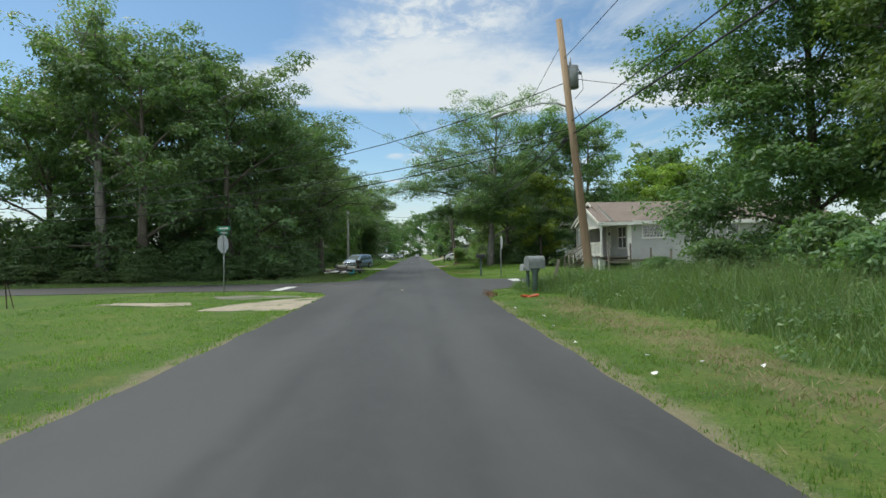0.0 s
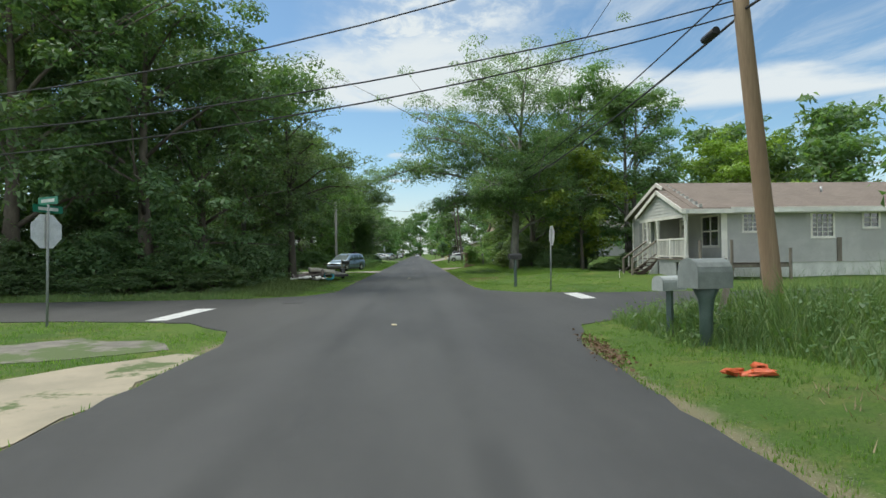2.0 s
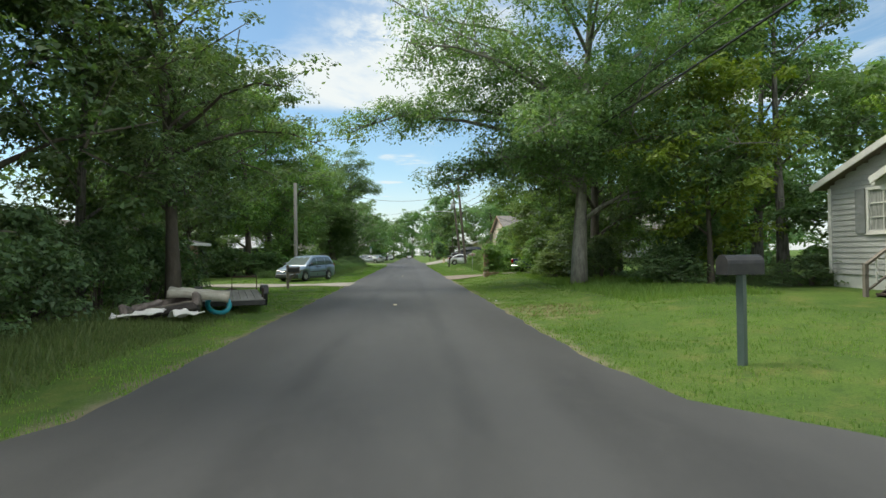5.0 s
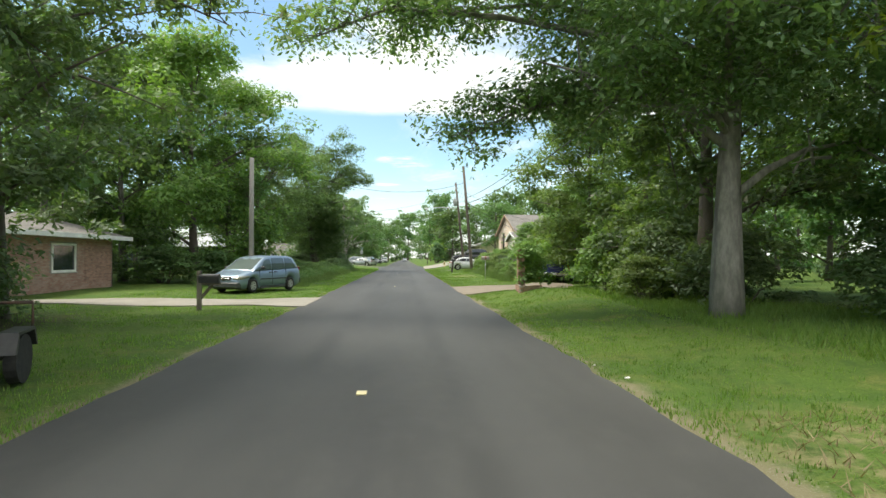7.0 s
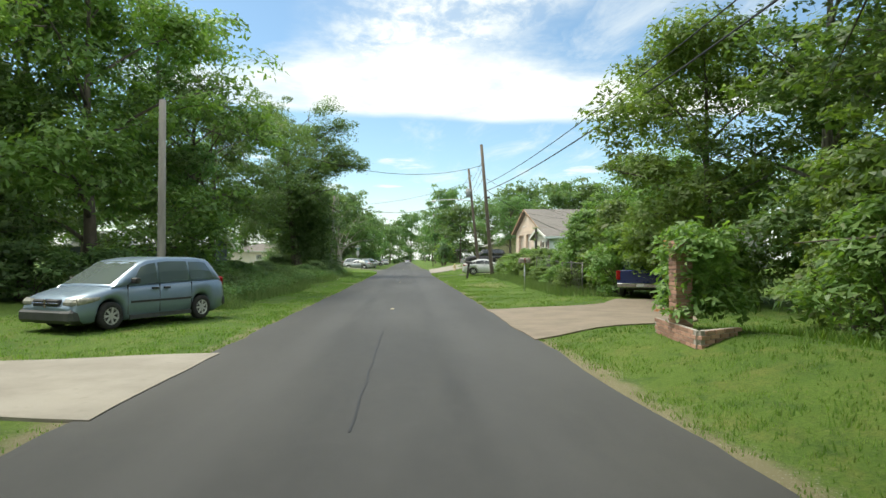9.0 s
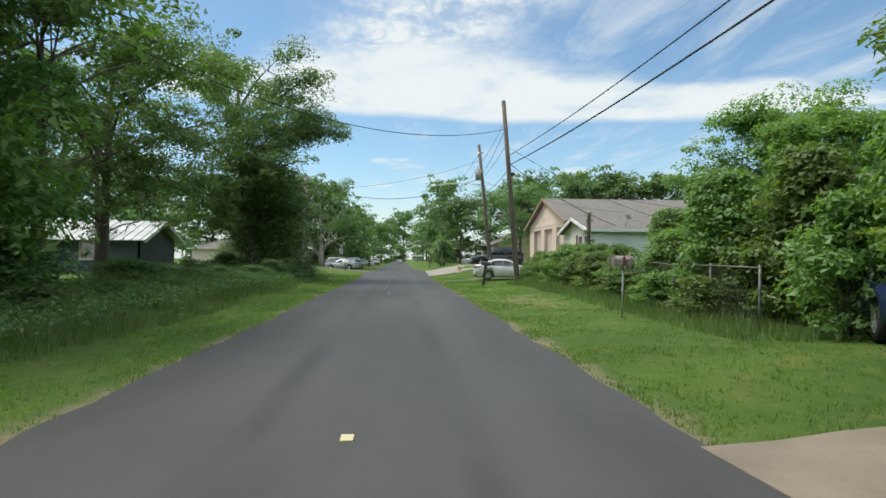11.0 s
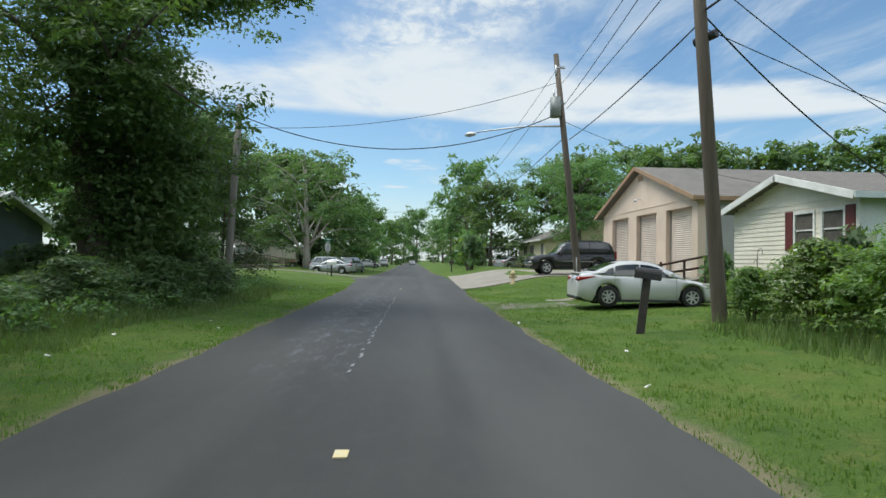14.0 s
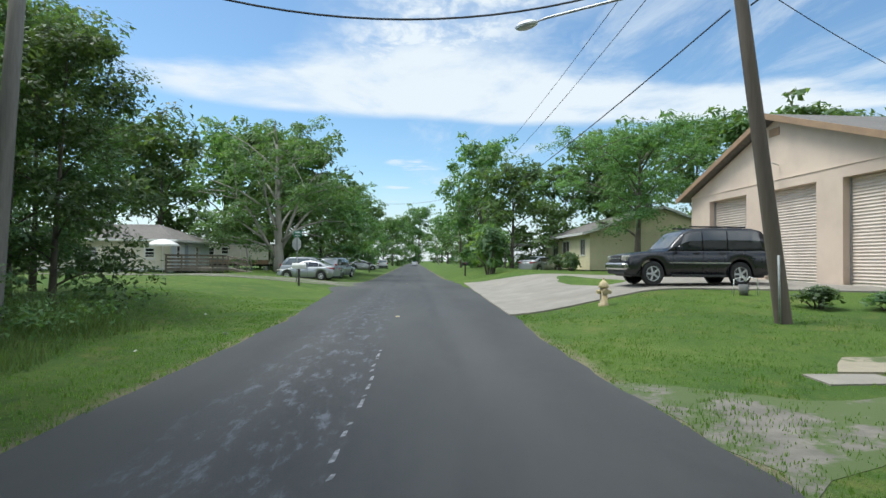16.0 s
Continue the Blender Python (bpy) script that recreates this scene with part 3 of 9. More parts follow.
def quads_object(name, v, material, parent=None, label="", k=3):
    n = len(v) // k
    me = bpy.data.meshes.new(name)
    me.vertices.add(len(v))
    me.vertices.foreach_set("co", v.astype(np.float32).ravel())
    me.loops.add(n * k)
    me.loops.foreach_set("vertex_index", np.arange(n * k, dtype=np.int32))
    me.polygons.add(n)
    me.polygons.foreach_set("loop_start", np.arange(0, n * k, k, dtype=np.int32))
    me.update(calc_edges=True)
    me.materials.append(material)
    ob = new(name, me)
    if parent:
        ob.parent = parent
    if label:
        ob["label"] = label
    return ob


def tree(name, seed, height, spread, trunk_r, clear, clumps, per, leaf, leafmat, bark=BARK, lean=(0, 0), shape=1.0, clump_r=0.9, sub=3, label="", category="tree", gap=0.0, skirt=(), k=3, boughs=()):
    """Tapered trunk, forking limbs and a crown of leaf clumps at the twigs, with an uneven outline.
    boughs: long limbs of their own: the height at the trunk, the end, its radius, clumps on it and how far these spread."""
    rng = np.random.default_rng(seed)
    th = empty(name, label=label, category=category)
    bm = bmesh.new()
    top = np.array([lean[0], lean[1], height * 0.9])
    tr = []
    for i in range(9):
        s = i / 8
        tr.append(np.array([lean[0] * s + 0.12 * height / 10 * math.sin(3 * s + seed), lean[1] * s + 0.12 * height / 10 * math.cos(2.3 * s + seed), -0.3 + (top[2] + 0.3) * s]))
    rad = [trunk_r * (1.3 if i == 0 else 1.05 if i == 1 else 1 - 0.82 * (i / 8)) for i in range(9)]
    tube(bm, tr, rad, 9)
    tips = []
    nl = 13
    for i in range(nl):
        s = clear + (0.97 - clear) * (i / (nl - 1)) ** 0.9
        base = np.array([np.interp(s, np.linspace(0, 1, 9), [p[k] for p in tr]) for k in range(3)])
        ang = i * 2.4 + rng.random() * 0.8
        prof = (math.sin(math.pi * min(1, max(0.0, (s - clear) / (1 - clear) * 0.8 + 0.16))) ** 0.7) * shape + (1 - shape)
        ln = spread * prof * (0.75 + 0.4 * rng.random())
        end = base + np.array([math.cos(ang) * ln, math.sin(ang) * ln, ln * (0.25 + 0.5 * s) + 0.1 * height * s * 0.5])
        end[2] = min(end[2], height * (0.97 + 0.06 * rng.random()))
        mid = (base + end) / 2 + np.array([0, 0, 0.10 * ln])
        r0 = trunk_r * 0.42 * (1 - 0.55 * s)
        tube(bm, [base, (base + mid) / 2 + [0, 0, 0.03 * ln], mid, end], [r0, r0 * 0.75, r0 * 0.5, r0 * 0.15], 6)
        for _ in range(sub):
            q = base + (end - base) * (0.4 + 0.55 * rng.random())
            e2 = q + rng.normal(size=3) * ln * 0.30 + np.array([math.cos(ang), math.sin(ang), 0.35]) * ln * 0.18
            e2[2] = min(e2[2], height * (0.96 + 0.06 * rng.random()))
            tube(bm, [q, (q + e2) / 2 + [0, 0, 0.05], e2], [r0 * 0.4, r0 * 0.25, r0 * 0.08], 4)
            tips.append(e2)
            tips.append((q + e2) / 2)
        tips.append(end)
        tips.append(mid)
    hung = []
    for z0, ex, ey, ez, r0, q, wide in boughs:
        s0 = (z0 + 0.3) / (top[2] + 0.3)
        b0 = np.array([np.interp(s0, np.linspace(0, 1, 9), [p[j] for p in tr]) for j in range(3)])
        e = np.array([ex, ey, ez])
        rise = np.array([0, 0, 0.12 * np.linalg.norm(e - b0)])
        line = [b0 + (e - b0) * f + rise * math.sin(math.pi * f) + rng.normal(size=3) * 0.12 * (0 < f < 1) for f in (0, 0.25, 0.5, 0.75, 1)]
        tube(bm, line, [r0, r0 * 0.8, r0 * 0.6, r0 * 0.4, r0 * 0.12], 7)
        for _ in range(q):
            f = 0.35 + 0.65 * rng.random() ** 0.7
            at = np.array([np.interp(f, (0, 0.25, 0.5, 0.75, 1), [p[j] for p in line]) for j in range(3)])
            tip = at + rng.normal(size=3) * np.array([1, 1, 0.6]) * wide * (0.5 + 0.5 * f)
            tube(bm, [at, (at + tip) / 2 + [0, 0, 0.1], tip], [r0 * 0.22, r0 * 0.14, r0 * 0.04], 4)
            hung.append(tip)
    bmesh.ops.recalc_face_normals(bm, faces=bm.faces)
    part("trunk", bm, bark, th)
    tips = np.array(tips)
    extra = max(0, clumps - len(tips))
    c0 = tips[rng.integers(0, len(tips), extra)] + rng.normal(size=(extra, 3)) * np.array([1, 1, 0.7]) * spread * 0.17
    cs = np.concatenate([tips[:clumps], c0])
    if gap:
        keep = np.array([noise.noise(Vector(c * (1.6 / spread) + seed)) > -0.35 + gap for c in cs])
        cs = cs[keep]
    for x, y, z, rx, ry, rz, q in skirt:
        d = rng.normal(size=(q, 3))
        d /= np.linalg.norm(d, axis=1, keepdims=True)
        cs = np.concatenate([cs, np.array([x, y, z]) + d * (rng.random((q, 1)) ** 0.4) * np.array([rx, ry, rz])])
    if hung:
        cs = np.concatenate([cs, np.array(hung)])
    rr = clump_r * (0.55 + 0.8 * rng.random(len(cs)))
    quads_object("crown", leaf_cloud(cs, rr, per, leaf, rng, k=k), leafmat, th, k=k)
    return th


def bush(name, seed, rx, ry, h, clumps, per, leaf, leafmat, label="", category="bush", kind="", clump_r=0.45):
    rng = np.random.default_rng(seed)
    th = empty(name, label=label, category=category, kind=kind)
    a = rng.random(clumps) * 2 * math.pi
    q = np.sqrt(rng.random(clumps))
    z = rng.random(clumps) ** 0.8
    w = np.sqrt(np.clip(1.05 - z ** 2, 0.05, 1))
    lump = 0.8 + 0.3 * np.sin(3 * a + seed) * np.cos(2 * z + a)
    cs = np.stack([np.cos(a) * q * w * rx * lump, np.sin(a) * q * w * ry * lump, 0.12 + z * (h - 0.25)], 1)
    rr = clump_r * (0.6 + 0.8 * rng.random(clumps))
    bm = bmesh.new()
    for i in range(0, clumps, max(1, clumps // 14)):
        c = cs[i]
        tube(bm, [(c[0] * 0.25, c[1] * 0.25, -0.1), (c[0] * 0.5, c[1] * 0.5, c[2] * 0.55), tuple(c)], [0.03, 0.02, 0.006], 4)
    part("stem", bm, BARK, th)
    quads_object("foliage", leaf_cloud(cs, rr, per, leaf, rng), leafmat, th)
    return th


def plant(proto, spots, group="", labels=None):
    """Sets a prototype at the first spot and copies at the others: x, y, turn, scale, stretch in height."""
    for i, (x, y, turn, s, hz) in enumerate(spots):
        m = Matrix.LocRotScale((x, y, ground_at(x, y)), Euler((0, 0, radians(turn))), None)
        ob = proto if i == 0 else copy_thing(proto, m)
        ob.matrix_world = m
        ob.scale = (s, s, s * hz)
        if group:
            ob["group"] = group
    return proto

WOOD_L, WOOD_R, STREET = "woodland edge", "trees behind the lawns", "street trees"
oak = tree("oak_tree", 3, 13.2, 6.0, 0.34, 0.12, 340, 120, 0.132, LEAF_B, label="tall dark green broadleaf tree at the edge of the woodland", clump_r=0.95, gap=0.08)
plant(oak, [(-12.5, 40.5, 0, 1.0, 1.0), (9.4, 60.4, 130, 0.82, 1.02), (-12.6, 47.5, 80, 0.95, 1.0), (-10.6, 57.3, 150, 0.82, 1.0), (-17.5, 38.5, 200, 1.1, 1.05), (-16.5, 50, 20, 1.1, 1.1), (-26, 43, 140, 1.1, 0.85), (-36, 42, 250, 1.1, 0.85)], WOOD_L)
slim = tree("sweetgum_tree", 8, 16, 4.0, 0.26, 0.18, 215, 96, 0.138, LEAF_A, bark=BARK_PALE, label="tall slender green tree with an open crown", clump_r=0.95, gap=0.03)
plant(slim, [(-15.5, 43.5, 10, 1.0, 1.05), (-23.5, 45.5, 100, 1.0, 1.1), (-11.2, 51.5, 200, 0.8, 0.95), (-30, 37.5, 300, 1.0, 0.95), (12.5, 56.5, 45, 0.95, 0.95), (17.5, 59, 145, 0.98, 0.92), (15, 53.5, 260, 0.85, 0.95),
             (-13.5, 88, 30, 0.95, 0.98), (-18.5, 84.5, 90, 1.05, 0.95), (-20.5, 77.5, 240, 1.05, 0.95), (-17.2, 79.6, 310, 0.9, 0.95), (16.5, 76, 70, 0.75, 0.8), (12.2, 71.2, 190, 0.9, 0.85)], STREET)
big = tree("live_oak", 11, 15.0, 6.9, 0.30, 0.20, 225, 104, 0.078, LEAF_OAK, bark=BARK_OAK, lean=(0.6, 0.5), label="spreading oak whose limbs overhang the road", clump_r=0.82, sub=5, gap=0.09, k=4,
           skirt=((2.6, -0.5, 6.0, 3.6, 3.2, 2.6, 80), (3.6, -2.6, 4.2, 2.4, 1.8, 1.6, 50), (-0.2, -1.9, 4.7, 1.3, 0.8, 0.8, 16), (-1.2, -1.8, 5.8, 2.6, 1.6, 1.3, 60), (-3.4, 1.0, 8.4, 3.2, 2.6, 2.0, 80), (0.2, -2.6, 8.6, 4.2, 1.8, 2.4, 76), (-0.5, -1.6, 12.2, 4.2, 2.6, 2.4, 60), (4.6, -1.5, 8.6, 3.2, 3.0, 2.6, 46)),
           boughs=((4.2, -5.7, 3.0, 4.3, 0.12, 40, 0.5), (4.6, -4.2, 2.4, 4.8, 0.09, 30, 0.7), (3.8, -3.0, -0.8, 5.0, 0.09, 26, 0.7), (5.0, -10.0, 3.4, 6.8, 0.12, 44, 0.75), (5.4, -7.6, 4.6, 7.6, 0.10, 36, 0.9), (6.0, -7.2, -2.6, 8.8, 0.12, 34, 1.1), (8.0, -6.6, 1.0, 11.2, 0.10, 34, 1.2), (4.4, -3.2, -5.4, 5.0, 0.11, 26, 0.9), (4.8, 4.2, -4.6, 4.8, 0.11, 30, 1.0), (9.5, -3.5, -2.0, 13.5, 0.09, 26, 1.1)))
plant(big, [(7.2, 54.8, 0, 1.0, 1.03)], STREET)
shade = tree("shade_tree", 14, 12.5, 6.2, 0.34, 0.30, 330, 100, 0.13, LEAF_A, label="broad shade tree with a high crown and dark trunk", clump_r=0.95, sub=5, gap=0.03)
vined = tree("vine_clad_tree", 15, 15.0, 5.2, 0.45, 0.26, 330, 112, 0.105, LEAF_A, lean=(-1.1, 0.0), label="broad tree whose dark trunk is smothered in vines", clump_r=0.85, sub=5, gap=0.08,
             skirt=((0, 0, 2.6, 1.1, 1.1, 2.6, 70), (0.7, 0.4, 5.0, 2.3, 1.5, 2.6, 110), (1.4, 0.8, 2.6, 2.2, 1.2, 2.0, 70), (1.6, -0.6, 5.4, 1.6, 1.6, 1.2, 40), (-2.0, -1.0, 6.6, 3.0, 2.6, 2.0, 50), (-3.4, 0.5, 4.6, 2.6, 2.4, 2.2, 50), (0.2, -1.2, 9.2, 3.2, 2.8, 2.8, 80), (1.3, -1.6, 6.8, 2.0, 2.0, 2.4, 60), (2.4, 1.0, 11.0, 3.0, 2.6, 2.0, 24)),
             boughs=((8.2, 6.2, -0.5, 9.9, 0.14, 26, 0.55), (7.5, 4.8, 1.5, 11.4, 0.12, 28, 0.8), (8.5, 4.0, -2.0, 13.6, 0.11, 24, 0.8)))
plant(vined, [(-10.1, 110.2, 0, 1.0, 1.0)], STREET)
plant(shade, [(-13.2, 96.0, 200, 0.9, 0.95), (-17.5, 104, 20, 0.8, 0.95), (-12.4, 89.5, 110, 0.85, 0.95), (16.3, 147.2, 100, 0.8, 1.0)], STREET)
mid = tree("maple_tree", 21, 10, 4.4, 0.22, 0.10, 270, 130, 0.118, LEAF_C, label="bright green leafy tree in a back yard", clump_r=0.9, gap=0.0)
plant(mid, [(-13.5, 81, 0, 1.35, 1.05), (12.4, 66, 200, 0.98, 0.95), (10.6, 75.0, 300, 0.9, 0.98), (16.2, 92.0, 220, 0.8, 0.95), (18, 93, 20, 0.8, 0.9)], STREET)
lime = tree("young_tree", 27, 9, 3.0, 0.14, 0.2, 150, 80, 0.13, LEAF_Y, label="pale yellow-green young tree before darker woodland", clump_r=0.75, gap=0.04)
plant(lime, [(11.2, 52.2, 0, 0.85, 1.02), (22.0, 52, 90, 1.05, 0.9), (27, 58, 200, 1.1, 0.95), (9.8, 78.2, 30, 0.5, 0.6), (6.8, 158, 210, 0.55, 0.7)], STREET)
near = tree("woodland_tree", 33, 13, 3.8, 0.24, 0.05, 640, 120, 0.10, LEAF_A, label="tall leafy green tree behind the tall grass", clump_r=0.88, sub=4, skirt=((-0.6, -0.6, 3.2, 3.0, 3.0, 2.2, 80), (0, 0, 8.0, 3.4, 3.4, 4.0, 130)))
plant(near, [(14.6, 20.9, 0, 1.0, 1.06), (15.0, 13.5, 120, 1.0, 1.05)], STREET)
far = tree("roadside_tree", 44, 11, 5.0, 0.24, 0.06, 180, 29, 0.31, LEAF_A, label="distant dark green tree beside the road", clump_r=1.15, sub=1)
plant(far, [(-11.5, 164.5, 90, 1.1, 1.0), (-24, 161.5, 45, 1.1, 1.0), (-16, 169.5, 300, 1.2, 1.05), (-20.5, 170, 150, 1.25, 1.0), (-29, 163, 220, 1.2, 1.0), (-10.5, 172, 200, 0.9, 0.95), (-10, 190, 120, 1.0, 1.0), (-11, 210, 10, 1.05, 1.0), (-10, 235, 70, 1.1, 1.0),
            (-33, 152, 100, 1.05, 0.95), (-35, 134, 10, 1.0, 1.0), (-27, 132, 50, 0.9, 0.9), (-36, 108, 250, 1.0, 1.0), (-26, 104, 20, 0.8, 0.9), (-33, 117, 70, 0.9, 0.9), (24.5, 54, 20, 0.85, 0.85), (31, 55, 120, 0.9, 0.9), (-28, 51, 60, 1.2, 1.1), (-43, 42, 100, 1.25, 1.1), (-28, 94, 150, 1.05, 1.05), (-27, 84, 20, 1.15, 1.15), (-31, 70, 200, 1.1, 1.1), (-26, 57, 320, 1.0, 1.0),
            (10, 165, 0, 0.9, 1.0), (8.2, 177, 100, 1.0, 1.3), (10, 200, 220, 1.0, 1.0), (11, 225, 300, 1.1, 1.0), (16, 172, 30, 1.0, 1.0), (23, 172, 60, 1.05, 1.0), (28, 162, 80, 1.15, 1.1), (22, 168, 20, 1.15, 1.1), (30, 150, 140, 1.1, 1.0), (36, 142, 200, 1.05, 0.95), (46, 132, 20, 1.05, 1.0), (25.5, 148, 250, 1.0, 1.0), (33, 146.5, 30, 1.05, 0.92), (41, 138, 300, 1.05, 0.95), (51, 126, 60, 1.1, 1.05), (53, 116, 170, 1.1, 1.05),
            (47, 120, 320, 0.9, 0.9), (46, 108, 80, 1.0, 0.95), (36, 97, 170, 0.9, 0.95), (34, 86, 260, 0.85, 0.95), (27, 78, 10, 0.9, 0.9), (36, 62, 100, 1.05, 1.1), (44, 55, 190, 1.1, 1.0), (52, 45, 280, 1.0, 0.95), (28, 66, 80, 1.0, 1.1), (24, 100, 40, 0.75, 0.9),
            (-6, 270, 10, 1.1, 1.0), (3, 430, 90, 2.2, 1.2), (9, 260, 45, 1.1, 1.0), (-10, 300, 45, 1.2, 1.0), (10, 310, 145, 1.2, 1.0), (-5, 440, 0, 2.2, 1.0)], "trees along the far street")
bare = tree("pale_oak", 52, 12, 6.0, 0.40, 0.05, 250, 80, 0.15, LEAF_A, bark=mat_two("lichen_bark", (0.27, 0.25, 0.215), (0.34, 0.32, 0.28), 3.0, 0.9, 25, 0.6, 0.0, (1, 1, 0.25)), label="half bare oak with pale grey limbs", clump_r=0.8, sub=4, gap=0.14,
            boughs=((0.7, -4.2, -0.6, 6.6, 0.17, 10, 0.8), (0.9, 3.0, -1.2, 8.2, 0.16, 10, 0.8), (1.2, -2.0, -2.0, 8.8, 0.15, 10, 0.8), (1.6, 4.6, 0.8, 6.2, 0.13, 10, 0.8), (1.4, -5.4, 1.2, 4.8, 0.12, 10, 0.7)))
plant(bare, [(-11.3, 154.0, 20, 1.0, 1.0)], STREET)
fine = tree("crape_tree", 61, 8.5, 2.5, 0.10, 0.10, 240, 80, 0.095, LEAF_B, label="small fine-leaved tree at the lawn edge", clump_r=0.7, sub=4, gap=0.12)
plant(fine, [(-9.5, 121.0, 0, 0.9, 1.0), (-10.8, 117.8, 200, 0.9, 1.05), (-11.2, 113.4, 100, 0.7, 0.8), (-11.7, 122.6, 50, 1.05, 1.0), (-13.5, 121.0, 140, 1.1, 1.05), (-13.0, 125.5, 260, 1.1, 1.0)], STREET)
pale = tree("pale_trunk_tree", 77, 15, 5.0, 0.42, 0.42, 220, 95, 0.12, LEAF_OAK, bark=BARK_OAK, label="tall tree with a thick pale grey trunk before the dark wood", clump_r=0.85, sub=4, gap=0.16)
plant(pale, [(-20.4, 39.2, 0, 1.0, 1.1)], WOOD_L)
hang = tree("water_oak", 83, 13.0, 3.6, 0.24, 0.34, 150, 90, 0.085, LEAF_OAK, label="dark-stemmed oak leaning its boughs over the road from the wood", clump_r=0.75, sub=4, gap=0.1, k=4,
            boughs=((5.0, 5.2, 1.6, 5.6, 0.08, 14, 0.7), (5.6, 4.6, -2.2, 6.8, 0.08, 13, 0.7), (4.6, 0.5, -3.4, 3.8, 0.08, 18, 0.8), (6.0, 2.0, -5.0, 6.6, 0.08, 16, 0.9)))
plant(hang, [(-8.3, 51.4, 0, 1.0, 1.0)], STREET)
snag = tree("dead_tree", 71, 12, 3.4, 0.11, 0.3, 20, 10, 0.18, LEAF_A, bark=BARK_PALE, label="bare dead tree at the woodland edge", clump_r=0.6, sub=4)
plant(snag, [(-9.9, 57.5, 0, 0.85, 1.0)], STREET)

# shrubs
dark_bush = bush("bush", 5, 2.3, 1.8, 2.6, 80, 96, 0.086, LEAF_B, label="dense dark green undergrowth", clump_r=0.55)
plant(dark_bush, [(-8.2, 37.2, 0, 0.9, 0.45), (-11.5, 36.4, 60, 1.1, 0.35), (-15.5, 36.2, 130, 1.1, 0.4), (-19.5, 36.2, 200, 1.1, 0.35), (-23.5, 36.0, 20, 1.2, 0.4), (-28, 36, 80, 1.2, 0.4), (-33, 36, 120, 1.3, 0.4), (-38, 36, 10, 1.3, 0.45), (-43, 36, 50, 1.3, 0.5),
                  (-8.6, 41, 100, 0.9, 1.0), (-8.8, 44.5, 150, 0.9, 1.1), (-9.2, 48.5, 40, 0.9, 1.1), (-9.6, 52.5, 80, 0.9, 1.1), (-10.2, 56.2, 200, 0.85, 1.1), (-14, 41, 60, 1.4, 0.9), (-24, 42, 100, 1.6, 0.9), (-18, 47, 30, 1.8, 1.0), (-26, 48, 80, 1.8, 1.1), (-34, 47, 140, 1.9, 1.0), (-42, 46, 20, 1.9, 1.0), (-11.8, 54.5, 20, 1.3, 1.1),
                  (8.8, 57.5, 30, 0.9, 0.85), (9.6, 52.0, 90, 0.9, 0.6), (13.5, 49.8, 0, 0.8, 0.5), (12, 55, 60, 1.1, 0.9), (8.2, 60.6, 150, 0.9, 1.0), (9.8, 63.5, 10, 1.0, 1.1),
                  (-9.4, 95.5, 20, 0.8, 0.45), (-9.0, 98.6, 130, 0.8, 0.45), (-8.2, 101.5, 70, 0.8, 0.5), (-7.8, 104.5, 30, 0.85, 0.6), (-7.4, 107.6, 100, 0.85, 0.66), (-7.5, 111.2, 200, 0.85, 0.68), (-8.3, 115, 50, 0.8, 0.65), (-11, 100, 100, 0.9, 0.5), (-12.0, 110, 10, 1.0, 0.6), (-12, 116, 60, 1.1, 0.6), (-12.6, 120.2, 30, 1.1, 0.9), (-11.6, 115.4, 20, 1.0, 0.9), (-13.0, 117.6, 80, 1.1, 1.0),
                  (-10.6, 38.9, 10, 1.0, 0.8), (-13.8, 38.4, 70, 1.1, 0.85), (-16.6, 37.4, 150, 1.0, 0.8), (-24.6, 38.3, 210, 1.2, 0.85), (-28.2, 38.3, 40, 1.3, 0.85), (-32.4, 38.6, 110, 1.3, 0.85), (-37, 38.6, 170, 1.3, 0.85), (-42, 38.8, 300, 1.4, 0.9),
                  (-12, 164, 10, 1.6, 0.8), (-11.5, 185, 100, 1.7, 0.8), (-10.5, 210, 200, 1.8, 0.8), (9.5, 171, 60, 1.5, 0.8), (9.8, 191, 140, 1.6, 0.8), (10.5, 215, 250, 1.8, 0.8)], "undergrowth")
green_bush = bush("shrub", 9, 2.1, 1.7, 2.2, 90, 74, 0.097, LEAF_A, label="loose green wayside shrub", clump_r=0.5)
plant(green_bush, [(-8.8, 79.5, 0, 0.8, 0.6), (-8.6, 83, 60, 0.7, 0.5), (-8.6, 87, 120, 0.7, 0.45), (-8.5, 91, 10, 0.65, 0.45), (-8.6, 95, 200, 0.65, 0.45), (-8.5, 99.5, 50, 0.65, 0.5), (-11, 85, 80, 1.2, 0.75), (-11.5, 79, 10, 1.2, 0.7), (-11, 93, 60, 1.0, 0.55), (-11.5, 96.5, 150, 0.9, 0.5), (-14, 77.5, 10, 1.2, 0.8), (-18, 77, 70, 1.2, 0.8),
                   (10.8, 20.5, 0, 0.9, 0.8), (12, 16.5, 80, 1.0, 1.0), (11, 12.5, 160, 0.9, 0.9), (9.8, 23.0, 30, 0.7, 0.7), (13, 23.8, 30, 0.9, 0.8), (15.5, 25.0, 10, 0.9, 0.9)], "wayside shrubs")
bright_bush = bush("vine_shrub", 15, 2.0, 1.5, 2.7, 105, 80, 0.09, LEAF_C, label="bright green shrub tangled with vines", clump_r=0.5)
